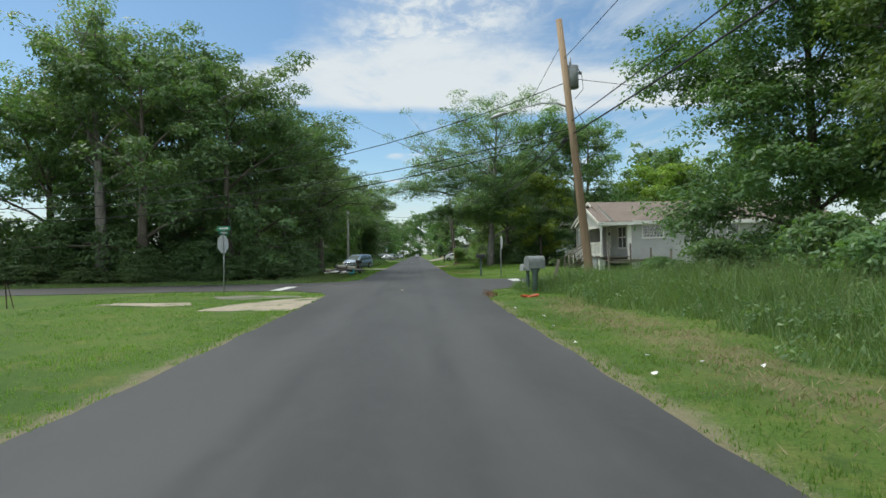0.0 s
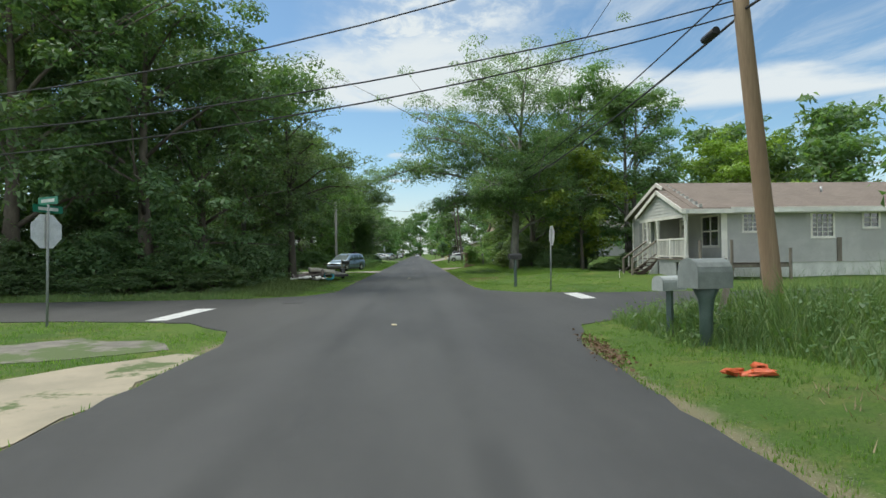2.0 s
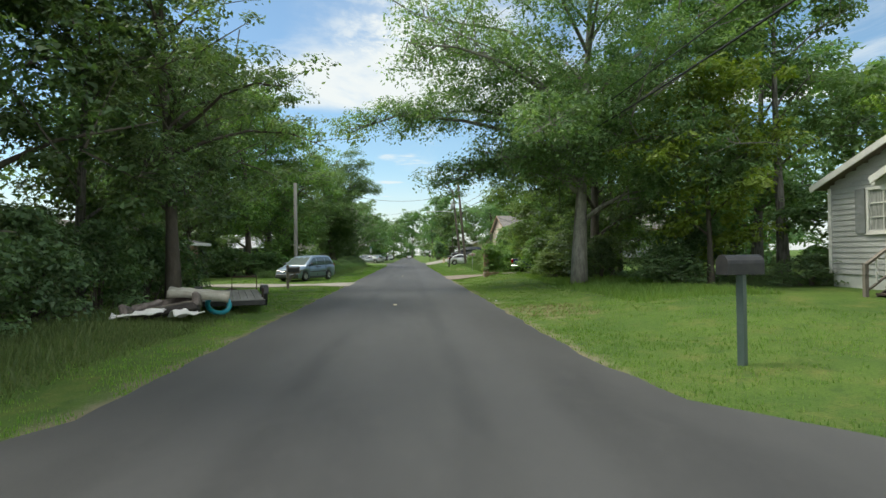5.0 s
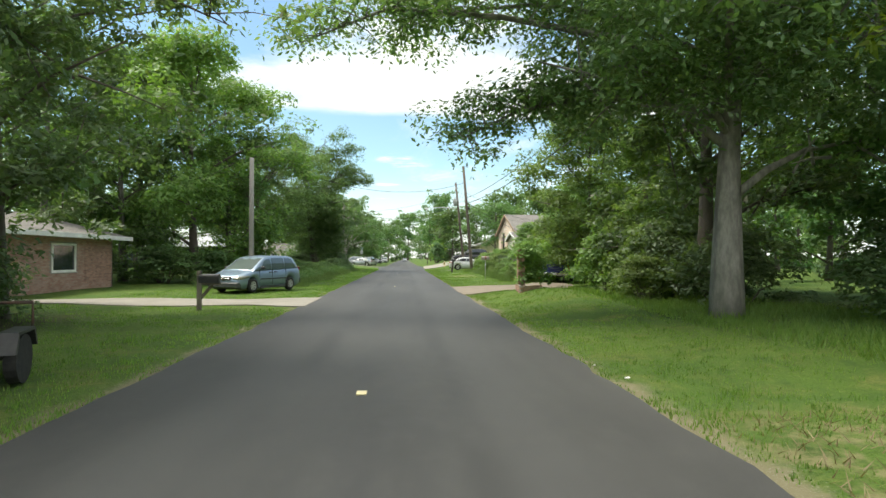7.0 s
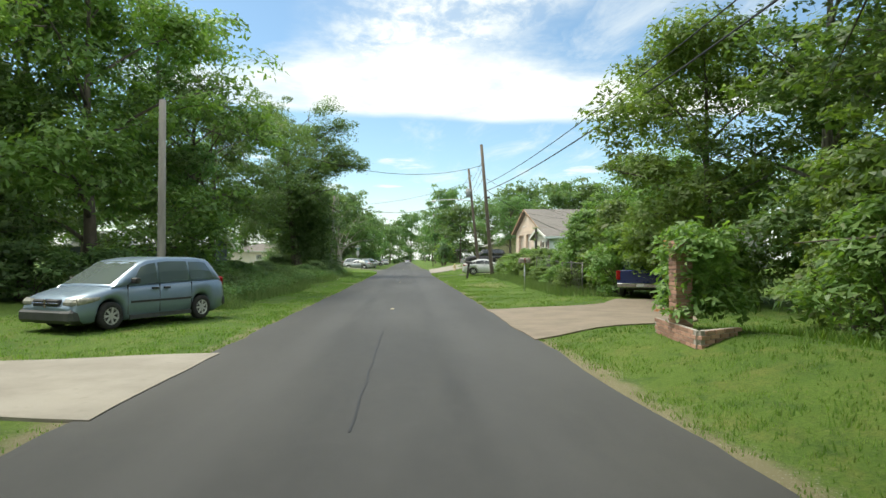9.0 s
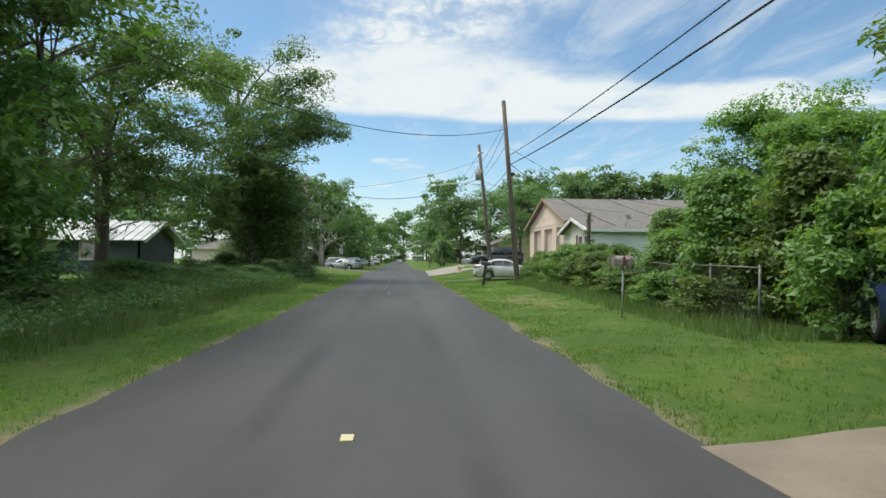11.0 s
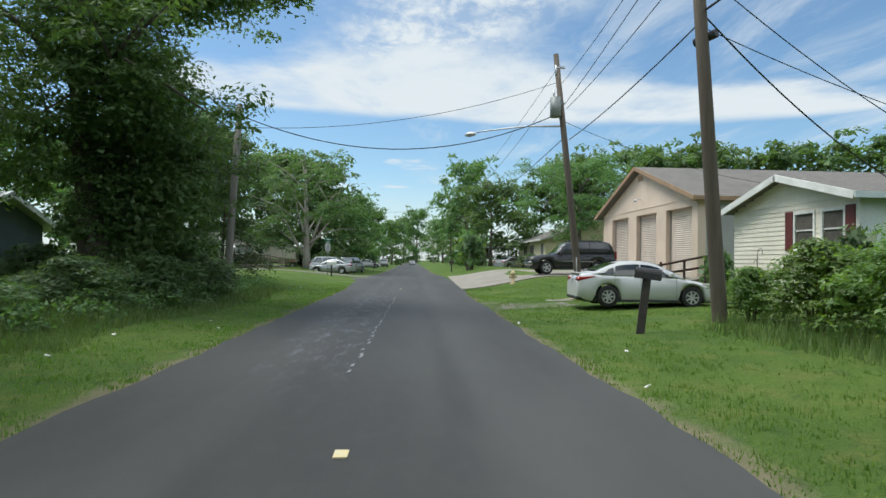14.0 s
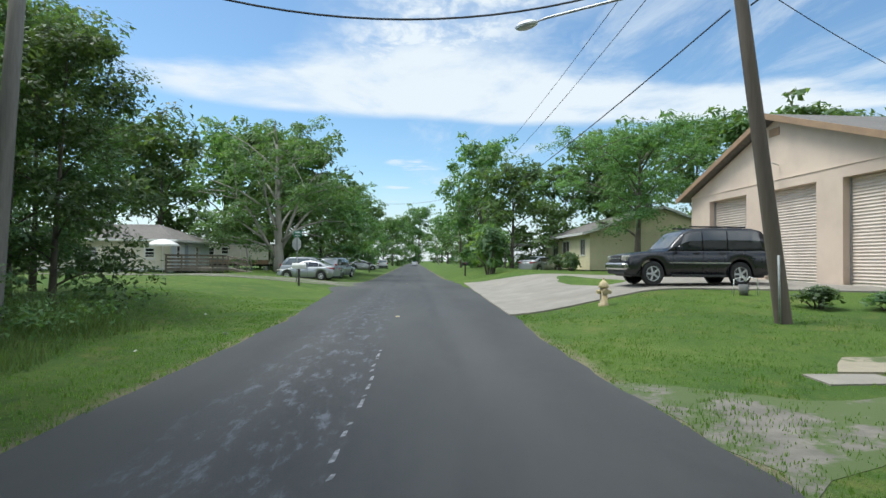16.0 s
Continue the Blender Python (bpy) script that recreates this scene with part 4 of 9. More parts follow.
plant(bright_bush, [(7.6, 63.6, 0, 0.85, 1.0), (9.3, 66.6, 70, 0.9, 1.25), (8.0, 61.2, 130, 0.8, 1.1), (7.0, 59.2, 20, 0.6, 0.8), (9.6, 83.5, 10, 0.9, 1.05), (9.2, 87.2, 90, 0.85, 0.9), (9.4, 80.0, 200, 0.9, 1.2), (11.2, 76.5, 200, 0.9, 1.1), (10.2, 73.2, 40, 0.7, 1.1), (8.1, 86.4, 120, 0.62, 0.62), (8.2, 89.6, 30, 0.62, 0.55), (7.9, 83.6, 75, 0.6, 0.65)], "vine-grown shrubs")
hedge_bush = bush("hedge_shrub", 19, 1.35, 1.25, 1.95, 100, 80, 0.064, LEAF_C, label="overgrown yellow-green hedge shrub along the fence", clump_r=0.36)
plant(hedge_bush, [(8.2, 102.0, 0, 0.95, 0.95), (7.9, 103.9, 40, 0.7, 0.9), (8.1, 99.8, 60, 1.0, 0.85), (8.2, 97.5, 120, 1.0, 0.9), (8.3, 95.2, 10, 1.0, 0.8), (8.4, 93.0, 200, 1.0, 0.85), (8.6, 90.8, 70, 0.95, 0.75), (9.4, 101, 20, 1.0, 1.1), (9.6, 98.6, 90, 1.0, 1.1), (9.5, 96.3, 140, 1.0, 1.05), (9.7, 94, 30, 1.0, 1.0)], "hedge row")
ivy = bush("vine_covered_shrub", 25, 1.9, 1.6, 4.0, 190, 70, 0.095, LEAF_C, label="large shrub smothered in bright vines", clump_r=0.45)
plant(ivy, [(9.2, 84.6, 0, 1.0, 1.0), (9.9, 82.0, 80, 1.0, 1.05), (10.6, 79.6, 200, 1.0, 1.15), (9.2, 87.6, 150, 0.8, 0.75), (13.8, 97.4, 40, 1.0, 0.95), (15.6, 95.6, 100, 1.0, 0.9)], "vine-grown shrubs")
low_bush = bush("small_shrub", 31, 0.55, 0.5, 0.8, 30, 26, 0.09, LEAF_B, label="small rounded garden shrub", clump_r=0.25)
plant(low_bush, [(12.9, 153.0, 0, 1.6, 1.2), (12.8, 156.5, 60, 1.6, 1.1), (12.8, 160, 100, 1.5, 1.1), (12.8, 151.8, 30, 1.2, 1.2), (6.2, 152, 30, 3.0, 1.6), (10.9, 104.6, 60, 1.4, 2.0), (11.6, 112.2, 10, 1.2, 2.0), (9.8, 118.8, 20, 1.0, 0.7), (11.2, 118.3, 70, 1.0, 0.6), (8.6, 22.4, 10, 0.9, 0.9), (7.9, 20.2, 60, 0.7, 1.0)], "garden shrubs")

# ---- utility poles and wires ----


def pole(base, top, r0, r1, material, label):
    th = empty("utility_pole", pose(base[0], base[1], ground_at(base[0], base[1])), label, "utility pole", "utility poles")
    z0 = ground_at(base[0], base[1])
    d = Vector((top[0] - base[0], top[1] - base[1], top[2] - z0))
    part("shaft", tb([d * -0.06, d * 0.0, d * 0.5, d], [r0 * 1.02, r0, (r0 + r1) / 2, r1], 12), material, th)
    return th


POLE1 = pole((7.45, 24.4), (6.27, 24.3, 11.25), 0.19, 0.13, POLE_WOOD, "leaning tan wooden utility pole with a transformer")
POLE_V = pole((-8.66, 76.3), (-8.66, 76.3, 7.2), 0.15, 0.12, POLE_GREY, "plain grey wooden pole in the grass")
POLE2 = pole((7.08, 103.7), (6.15, 103.4, 11.1), 0.17, 0.12, POLE_DARK, "tall dark weathered wooden utility pole")
POLE3 = pole((7.6, 116.8), (6.59, 117.5, 11.2), 0.17, 0.12, POLE_DARK, "dark wooden utility pole with street lamp")
POLE_L2 = pole((-7.9, 116.3), (-7.48, 116.3, 8.15), 0.165, 0.13, POLE_MID, "short grey wooden service pole in bushes")

POLE4 = pole((6.4, 185), (6.0, 185, 12.2), 0.17, 0.12, POLE_DARK, "dark wooden utility pole further along")
POLE5 = pole((6.6, 262), (5.4, 262, 11.0), 0.17, 0.12, POLE_GREY, "leaning grey utility pole far along")


def wire(name, fn, r, label, n=24, parent=None):
    ob = part(name, tb([fn(i / n) for i in range(n + 1)], r, 5), CABLE, parent)
    return tagged(ob, label, "cable", "overhead cables")


def span(a, b, sag):
    a, b = Vector(a), Vector(b)
    return lambda s: a.lerp(b, s) - Vector((0, 0, 4 * sag * s * (1 - s)))


for z0, k in ((4.1, 0.0089), (3.6, 0.0060), (3.1, 0.0064)):
    wire("overhead_cable", lambda s, z0=z0, k=k: Vector((6.7 - 46 * s, 24.35 - 0.5 * s, z0 + k * (22.7 - 46 * s) ** 2)), 0.016, "black cable slung low across the side street")
T = "black overhead cable between the poles"
for a, b, sag, r in (((7.3, -28, 6.6), (6.78, 24.2, 6.45), 0.5, 0.03), ((7.2, -28, 7.3), (6.74, 24.2, 7.0), 0.5, 0.02), ((7.4, -28, 9.6), (6.45, 24.3, 9.6), 0.6, 0.014),
                     ((6.8, 24.5, 6.4), (7.6, 63, 7.0), 0.5, 0.03), ((6.7, 24.5, 7.0), (7.5, 63, 7.6), 0.5, 0.02), ((6.35, 24.4, 10.2), (7.5, 63, 10.6), 0.6, 0.012),
                     ((7.6, 63, 7.0), (6.55, 103.4, 7.25), 0.5, 0.028), ((7.5, 63, 7.6), (6.49, 103.4, 7.8), 0.5, 0.02),
                     ((6.58, 103.6, 7.1), (7.15, 117.2, 7.15), 0.15, 0.02), ((6.43, 103.6, 8.6), (7.05, 117.2, 8.6), 0.15, 0.014), ((6.28, 103.6, 9.9), (6.85, 117.3, 9.8), 0.15, 0.012),
                     ((6.33, 103.4, 9.4), (-10, 87, 8.8), 1.6, 0.018), ((6.33, 103.4, 9.5), (6.95, 117.2, 8.8), 0.1, 0.014),
                     ((6.9, 117.4, 8.5), (-7.47, 116.5, 7.7), 1.6, 0.022), ((6.75, 117.4, 9.9), (-7.5, 116.5, 7.2), 0.7, 0.012),
                     ((6.53, 103.7, 7.4), (14.5, 107.2, 3.9), 0.35, 0.02), ((6.43, 103.7, 8.4), (19.0, 108.0, 4.2), 0.5, 0.014), ((6.73, 103.8, 7.0), (24, 109, 5.0), 0.5, 0.012), ((7.0, 117.6, 8.1), (22, 124, 6.2), 0.5, 0.012),
                     ((6.9, 117.6, 7.2), (6.2, 184.8, 8.4), 1.0, 0.02), ((6.7, 117.6, 10.6), (6.1, 184.8, 11.6), 1.2, 0.012), ((6.6, 117.6, 9.4), (6.1, 184.8, 10.2), 1.2, 0.012),
                     ((6.1, 185.2, 8.4), (5.6, 262, 8.2), 1.0, 0.02), ((6.0, 185, 10.5), (-9, 178, 9.0), 0.8, 0.016), ((5.8, 262, 9.0), (-9, 255, 8.0), 0.9, 0.02),
                     ((6.9, 24.4, 7.6), (17.0, 40.5, 3.9), 0.6, 0.014), ((6.6, 24.3, 8.8), (24, 20, 7.0), 0.5, 0.012)):
    wire("overhead_cable", span(a, b, sag), r, T)
# fittings on the poles
for p, at, s in ((POLE1, (-0.93 + 0.30, 0.0, 8.85), 1.08), (POLE3, (-0.78 - 0.32, 0.3, 8.3), 1.05)):
    bm = tb([(at[0], at[1], at[2] - 0.45 * s), (at[0], at[1], at[2] + 0.4 * s)], 0.24 * s, 14)
    box(bm, at[0] - 0.05, at[0] + 0.4, at[1] - 0.05, at[1] + 0.05, at[2] + 0.1, at[2] + 0.2)
    tr = part("transformer", bm, SIGN_POST, p, "grey steel transformer can")
    part("bushing", tb([(at[0] - 0.08, at[1], at[2] + 0.4 * s), (at[0] - 0.08, at[1], at[2] + 0.75 * s)], [0.06, 0.03], 8), GALV, tr)
part("splice_case", tb([(-0.72, 0.9, 6.4), (-0.70, 1.5, 6.38)], 0.09, 8), CABLE, POLE1, "black cable splice case")
part("splice_case", tb([(-0.58, 0.1, 6.45), (-0.30, -0.35, 6.52)], 0.1, 8), CABLE, POLE2, "black cable splice case")
part("bracket", bx(-1.1, -0.7, 0.2, 0.3, 10.05, 10.15), GALV, POLE3)
part("cutout", tb([(-1.1, 0.25, 9.7), (-1.1, 0.25, 10.2)], 0.05, 6), GALV, POLE3)
part("conduit", tb([(-0.16, -0.13, 0.0), (-0.18, -0.12, 1.4)], 0.024, 8), SIGN_POST, POLE3, "grey conduit")
arm = part("lamp_arm", tb([(-0.60, 0.45, 7.45), (-2.2, 2.1, 7.78), (-4.1, 3.9, 7.88), (-4.4, 4.1, 7.83)], [0.045, 0.04, 0.035, 0.03], 8), GALV, POLE3, "long street lamp arm")
bm = bmesh.new()
bmesh.ops.create_uvsphere(bm, u_segments=14, v_segments=8, radius=0.3)
bmesh.ops.transform(bm, matrix=pose(-4.62, 4.2, 7.78, 0, 0, -45) @ Matrix.Diagonal((1.25, 0.55, 0.42, 1)), verts=bm.verts)
part("lamp_head", bm, ALU, arm, "cobra-head street lamp")

arm = part("lamp_arm", tb([(-0.80, 0, 7.55), (-1.3, 0, 7.74), (-2.0, 0, 7.74), (-2.9, 0, 7.52), (-3.5, 0, 7.34)], [0.04, 0.038, 0.035, 0.03, 0.028], 8), GALV, POLE1, "curved steel street lamp arm")
bm = bmesh.new()
bmesh.ops.create_uvsphere(bm, u_segments=14, v_segments=8, radius=0.3)
bmesh.ops.transform(bm, matrix=pose(-3.75, 0, 7.25, 0, -17, 0) @ Matrix.Diagonal((1.25, 0.5, 0.3, 1)), verts=bm.verts)
part("lamp_head", bm, ALU, arm, "cobra-head street lamp")
part("drop_loop", tb([(-0.50, -0.1, 9.3), (-0.25, -0.1, 8.9), (-0.20, -0.1, 8.3), (-0.55, -0.1, 7.9)], 0.012, 5), CABLE, POLE1, "slack black service loop")

# ---- vehicles ----


def lerp_list(pts, s):
    return float(np.interp(s, [p[0] for p in pts], [p[1] for p in pts]))


def loft(rings, close_ends=True, smooth=True):
    bm = bmesh.new()
    rv = [[bm.verts.new(p) for p in r] for r in rings]
    k = len(rings[0])
    for a, b in zip(rv, rv[1:]):
        for i in range(k):
            f = bm.faces.new((a[i], a[(i + 1) % k], b[(i + 1) % k], b[i]))
            f.smooth = smooth
    if close_ends:
        bm.faces.new(rv[0])
        bm.faces.new(rv[-1])
    bmesh.ops.remove_doubles(bm, verts=bm.verts, dist=0.0008)
    bmesh.ops.recalc_face_normals(bm, faces=bm.faces)
    return bm


def wheel(car, x, y, r, width, side, hub):
    """Tyre with a dished, spoked wheel; side is +1 or -1, outwards along y."""
    n = 28
    prof = [(0.60 * r, -0.5), (0.66 * r, -0.5), (0.93 * r, -0.47), (r, -0.32), (r, 0.32), (0.93 * r, 0.47), (0.66 * r, 0.5), (0.60 * r, 0.42)]
    bm = bmesh.new()
    rings = []
    for i in range(n):
        a = 2 * math.pi * i / n
        rings.append([bm.verts.new((x + q * math.cos(a), y + side * w * width, r + q * math.sin(a))) for q, w in prof])
    for i in range(n):
        p, q = rings[i], rings[(i + 1) % n]
        for j in range(len(prof) - 1):
            f = bm.faces.new((p[j], p[j + 1], q[j + 1], q[j]))
            f.smooth = True
    bmesh.ops.recalc_face_normals(bm, faces=bm.faces)
    w = part("wheel", bm, RUBBER, car, "black rubber tyre")
    bm = bmesh.new()
    prof = [(0.62 * r, 0.46), (0.58 * r, 0.46), (0.55 * r, 0.30)]
    rings = []
    for i in range(n):
        a = 2 * math.pi * i / n
        rings.append([bm.verts.new((x + q * math.cos(a), y + side * k * width, r + q * math.sin(a))) for q, k in prof])
    for i in range(n):
        p, q = rings[i], rings[(i + 1) % n]
        for j in range(len(prof) - 1):
            bm.faces.new((p[j], p[j + 1], q[j + 1], q[j]))
    for i in range(hub):
        m = Matrix.Translation((x, y, r)) @ Matrix.Rotation(2 * math.pi * i / hub, 4, "Y")
        box(bm, 0.08 * r, 0.58 * r, side * 0.30 * width, side * 0.42 * width, -0.075 * r, 0.075 * r, 0.0, m)
    box(bm, x - 0.16 * r, x + 0.16 * r, y + side * 0.28 * width, y + side * 0.45 * width, r - 0.16 * r, r + 0.16 * r, 0.02)
    bmesh.ops.recalc_face_normals(bm, faces=bm.faces)
    part("rim", bm, RIM, w, "silver spoked wheel cover")
    bm = bmesh.new()
    vs = [bm.verts.new((x + 0.6 * r * math.cos(2 * math.pi * i / n), y + side * 0.2 * width, r + 0.6 * r * math.sin(2 * math.pi * i / n))) for i in range(n)]
    bm.faces.new(vs)
    part("brake_disc", bm, BLACK_METAL, w)


class Car:
    """A car of lofted body and cabin; s runs from the nose to the tail, z up, in metres."""

    def __init__(self, name, m, L, W, top, roof, axles, r, ground, paint, label, category="car", group="parked vehicles", lower=None, hub=7, nose=0.80, tail=0.88, cabin=0.80, scale=1.0, arch=1.18):
        self.L, self.W, self.top, self.roof, self.r = L, W, top, roof, r
        self.nose, self.tail, self.cabin, self.ground, self.axles, self.arch = nose, tail, cabin, ground, axles, arch
        self.o = empty(name, m, label, category, group)
        self.o.scale = (scale, scale, scale)
        self.zmax = max(z for _, z in roof) if roof else 1.0
        st = set(np.round(np.linspace(0, L, 40), 3))
        for a in axles:
            st |= set(np.round(a + np.linspace(-arch * r, arch * r, 15), 3))
        rings = []
        for s in sorted(st):
            if not 0 <= s <= L:
                continue
            w, zb, zt = self.half(s), self.low(s), lerp_list(top, s)
            zb = min(zb, zt - 0.16)
            h = [(0.0, zb), (0.84 * w, zb), (0.975 * w, zb + 0.05), (w, zb + 0.5 * (zt - zb)), (0.985 * w, zt - 0.09), (0.90 * w, zt - 0.012), (0.45 * w, zt + 0.012), (0.0, zt + 0.018)]
            pts = [(L / 2 - s, y, z) for y, z in h] + [(L / 2 - s, -y, z) for y, z in h[-2:0:-1]]
            rings.append(pts)
        part("body", loft(rings), paint, self.o)
        if lower:
            part("underbody", bx(-L / 2 + 0.25, L / 2 - 0.25, -0.40 * W, 0.40 * W, ground - 0.02, ground + 0.14, 0.03), BLACK_PLASTIC, self.o)
        if roof:
            a, b = roof[0][0], roof[-1][0]
            rings = []
            for s in np.linspace(a, b, 34):
                wb, wt, z0, zr = self.cab(s)
                h = [(wb, z0), ((wb + wt) / 2 + 0.012, (z0 + zr) / 2), (wt, zr - 0.05), (wt - 0.09, zr - 0.004), (0.3 * wt, zr + 0.014)]
                h = [(max(y, 0.02), z) for y, z in h]
                rings.append([(L / 2 - s, y, z) for y, z in h] + [(L / 2 - s, -y, z) for y, z in h[::-1]])
            part("cabin", loft(rings), paint, self.o)
        for s in axles:
            for side in (1, -1):
                wheel(self.o, L / 2 - s, side * (self.half(s) - 0.11), r, 0.2, side, hub)

    def half(self, s):
        f = lerp_list([(0, self.nose), (0.12, self.nose + 0.09), (0.45, 0.975), (0.9, 1.0), (self.L - 0.8, 1.0), (self.L - 0.25, 0.965), (self.L - 0.06, self.tail + 0.04), (self.L, self.tail)], s)
        return 0.5 * self.W * f

    def low(self, s):
        z = self.ground + lerp_list([(0, 0.10), (0.35, 0.0), (self.L - 0.4, 0.0), (self.L, 0.12)], s)
        for a in self.axles:
            R = self.arch * self.r
            if abs(s - a) < R:
                z = max(z, self.r + math.sqrt(R * R - (s - a) ** 2) * 0.98)
        return z

    def cab(self, s):
        w = self.half(s)
        z0 = lerp_list(self.top, s) - 0.03
        zr = max(lerp_list(self.roof, s), z0 + 0.012)
        f = min(1.0, (zr - z0) / max(0.05, self.zmax - z0))
        wb = 0.935 * w
        return wb, wb - (wb - self.cabin * w) * f, z0, zr

    def side_pt(self, s, h, side, off=0.007):
        wb, wt, z0, zr = self.cab(s)
        z1 = zr - 0.05
        bulge = 0.012 * (1 - abs(2 * h - 1))
        return (self.L / 2 - s, side * (wb + (wt - wb) * h + bulge + off), z0 + (z1 - z0) * h)

    def side_window(self, s0, s1, h0=0.12, h1=0.93, material=CAR_GLASS, lean0=0.0, lean1=0.0):
        for side in (1, -1):
            bm = bmesh.new()
            n = 8
            lo = [bm.verts.new(self.side_pt(s0 + (s1 - s0) * i / n, h0, side, 0.014)) for i in range(n + 1)]
            mi = [bm.verts.new(self.side_pt(s0 + lean0 / 2 + (s1 + lean1 / 2 - s0 - lean0 / 2) * i / n, (h0 + h1) / 2, side, 0.026)) for i in range(n + 1)]
            hi = [bm.verts.new(self.side_pt(s0 + lean0 + (s1 + lean1 - s0 - lean0) * i / n, h1, side, 0.014)) for i in range(n + 1)]
            for i in range(n):
                bm.faces.new((lo[i], lo[i + 1], mi[i + 1], mi[i]))
                bm.faces.new((mi[i], mi[i + 1], hi[i + 1], hi[i]))
            part("side_window", bm, material, self.o, "dark tinted glass")

    def wedge(self, name, s0, s1, z0, z1, y0, y1, material, label, sides=(1, -1)):
        """A lamp on the side that tapers from the height z0..z1 at s0 to y0..y1 at s1."""
        out = []
        for side in sides:
            bm = bmesh.new()
            rows = []
            n = 8
            for i in range(n + 1):
                f = i / n
                s = s0 + (s1 - s0) * f
                w, x = self.half(s), self.L / 2 - s
                a, b = z0 + (y0 - z0) * f, z1 + (y1 - z1) * f
                rows.append([bm.verts.new(p) for p in ((x, side * (w - 0.05), a), (x, side * (w + 0.006), a + 0.25 * (b - a)), (x, side * (w + 0.004), b - 0.2 * (b - a)), (x, side * (w - 0.05), b))])
            for p, q in zip(rows, rows[1:]):
                for j in range(4):
                    bm.faces.new((p[j], p[(j + 1) % 4], q[(j + 1) % 4], q[j])).smooth = True
            bm.faces.new(rows[0])
            bm.faces.new(rows[-1])
            bmesh.ops.recalc_face_normals(bm, faces=bm.faces)
            out.append(part(name, bm, material, self.o, label))
        return out

    def cross_window(self, name, s0, s1, wide=0.93, glass=CAR_GLASS):
        bm = bmesh.new()
        rows = []
        for s in np.linspace(s0, s1, 7):
            wb, wt, z0, zr = self.cab(s)
            lim = (wt - 0.07) * wide
            rows.append([bm.verts.new((self.L / 2 - s, lim * f, zr + 0.021 - 0.012 * abs(f))) for f in (-1, -0.5, 0, 0.5, 1)])
        for a, b in zip(rows, rows[1:]):
            for i in range(4):
                f = bm.faces.new((a[i], a[i + 1], b[i + 1], b[i]))
                f.smooth = True
        bmesh.ops.recalc_face_normals(bm, faces=bm.faces)
        part(name, bm, glass, self.o, "dark reflecting glass")

    def patch(self, name, s0, s1, z0, z1, material, off=0.006, label="", sides=(1, -1), slant=0.0):
        """A thin panel lying on the body's side."""
        for side in sides:
            bm = bmesh.new()
            n = max(2, int((s1 - s0) / 0.15))
            rows = []
            for i in range(n + 1):
                s = s0 + (s1 - s0) * i / n
                w = self.half(s)
                x = self.L / 2 - s
                dz = slant * i / n
                rows.append([bm.verts.new((x, side * (w + off), z0 + dz)), bm.verts.new((x, side * (w + off), z1 + dz)), bm.verts.new((x, side * (w - 0.03), z1 + dz + 0.006)), bm.verts.new((x, side * (w - 0.03), z0 + dz - 0.006))])
            for a, b in zip(rows, rows[1:]):
                for j in range(4):
                    bm.faces.new((a[j], a[(j + 1) % 4], b[(j + 1) % 4], b[j]))
            bm.faces.new(rows[0])
            bm.faces.new(rows[-1])
            bmesh.ops.recalc_face_normals(bm, faces=bm.faces)
            part(name, bm, material, self.o, label)

    def end_box(self, name, s0, s1, y0, y1, z0, z1, material, label="", bevel=0.015, parent=None):
        return part(name, bx(self.L / 2 - s1, self.L / 2 - s0, y0, y1, z0, z1, bevel), material, parent or self.o, label)

    def mirrors(self, s, z, material):
        for side in (1, -1):
            w = self.half(s)
            part("wing_mirror", bx(self.L / 2 - s - 0.08, self.L / 2 - s + 0.07, side * (w + 0.09) - 0.1, side * (w + 0.09) + 0.1, z, z + 0.14, 0.03), material, self.o)

    def handles(self, ss, z, material):
        for s in ss:
            self.patch("door_handle", s, s + 0.2, z, z + 0.04, material, 0.025)

    def seams(self, ss, z0, z1):
        for s in ss:
            self.patch("door_seam", s, s + 0.006, z0, z1, BLACK_PLASTIC, 0.002)


def place(x, y, turn, lift=0.0):
    """A pose on the turf, heading turn degrees from +x."""
    return pose(x, y, ground_at(x, y) + lift, 0, 0, turn)


PAINT_BLUE = mat_paint("silver_blue_paint", (0.20, 0.27, 0.35), 0.28, 0.35, 0.6, 0.12)
PAINT_WHITE = mat_paint("white_car_paint", (0.53, 0.54, 0.545), 0.3, 0.0, 0.7, 0.05)
PAINT_BLACK = mat_paint("black_blue_paint", (0.006, 0.007, 0.011), 0.25, 0.0, 0.45, 0.06)
PAINT_NAVY = mat_paint("blue_truck_paint", (0.012, 0.022, 0.11), 0.25, 0.1, 0.8, 0.1)
PAINT_SILVER = mat_paint("silver_paint", (0.36, 0.38, 0.40), 0.3, 0.5, 0.6, 0.1)
GREY_PLASTIC = mat_two("grey_bumper_plastic", (0.045, 0.048, 0.05), (0.065, 0.068, 0.07), 6.0, 0.6, 60, 0.1)


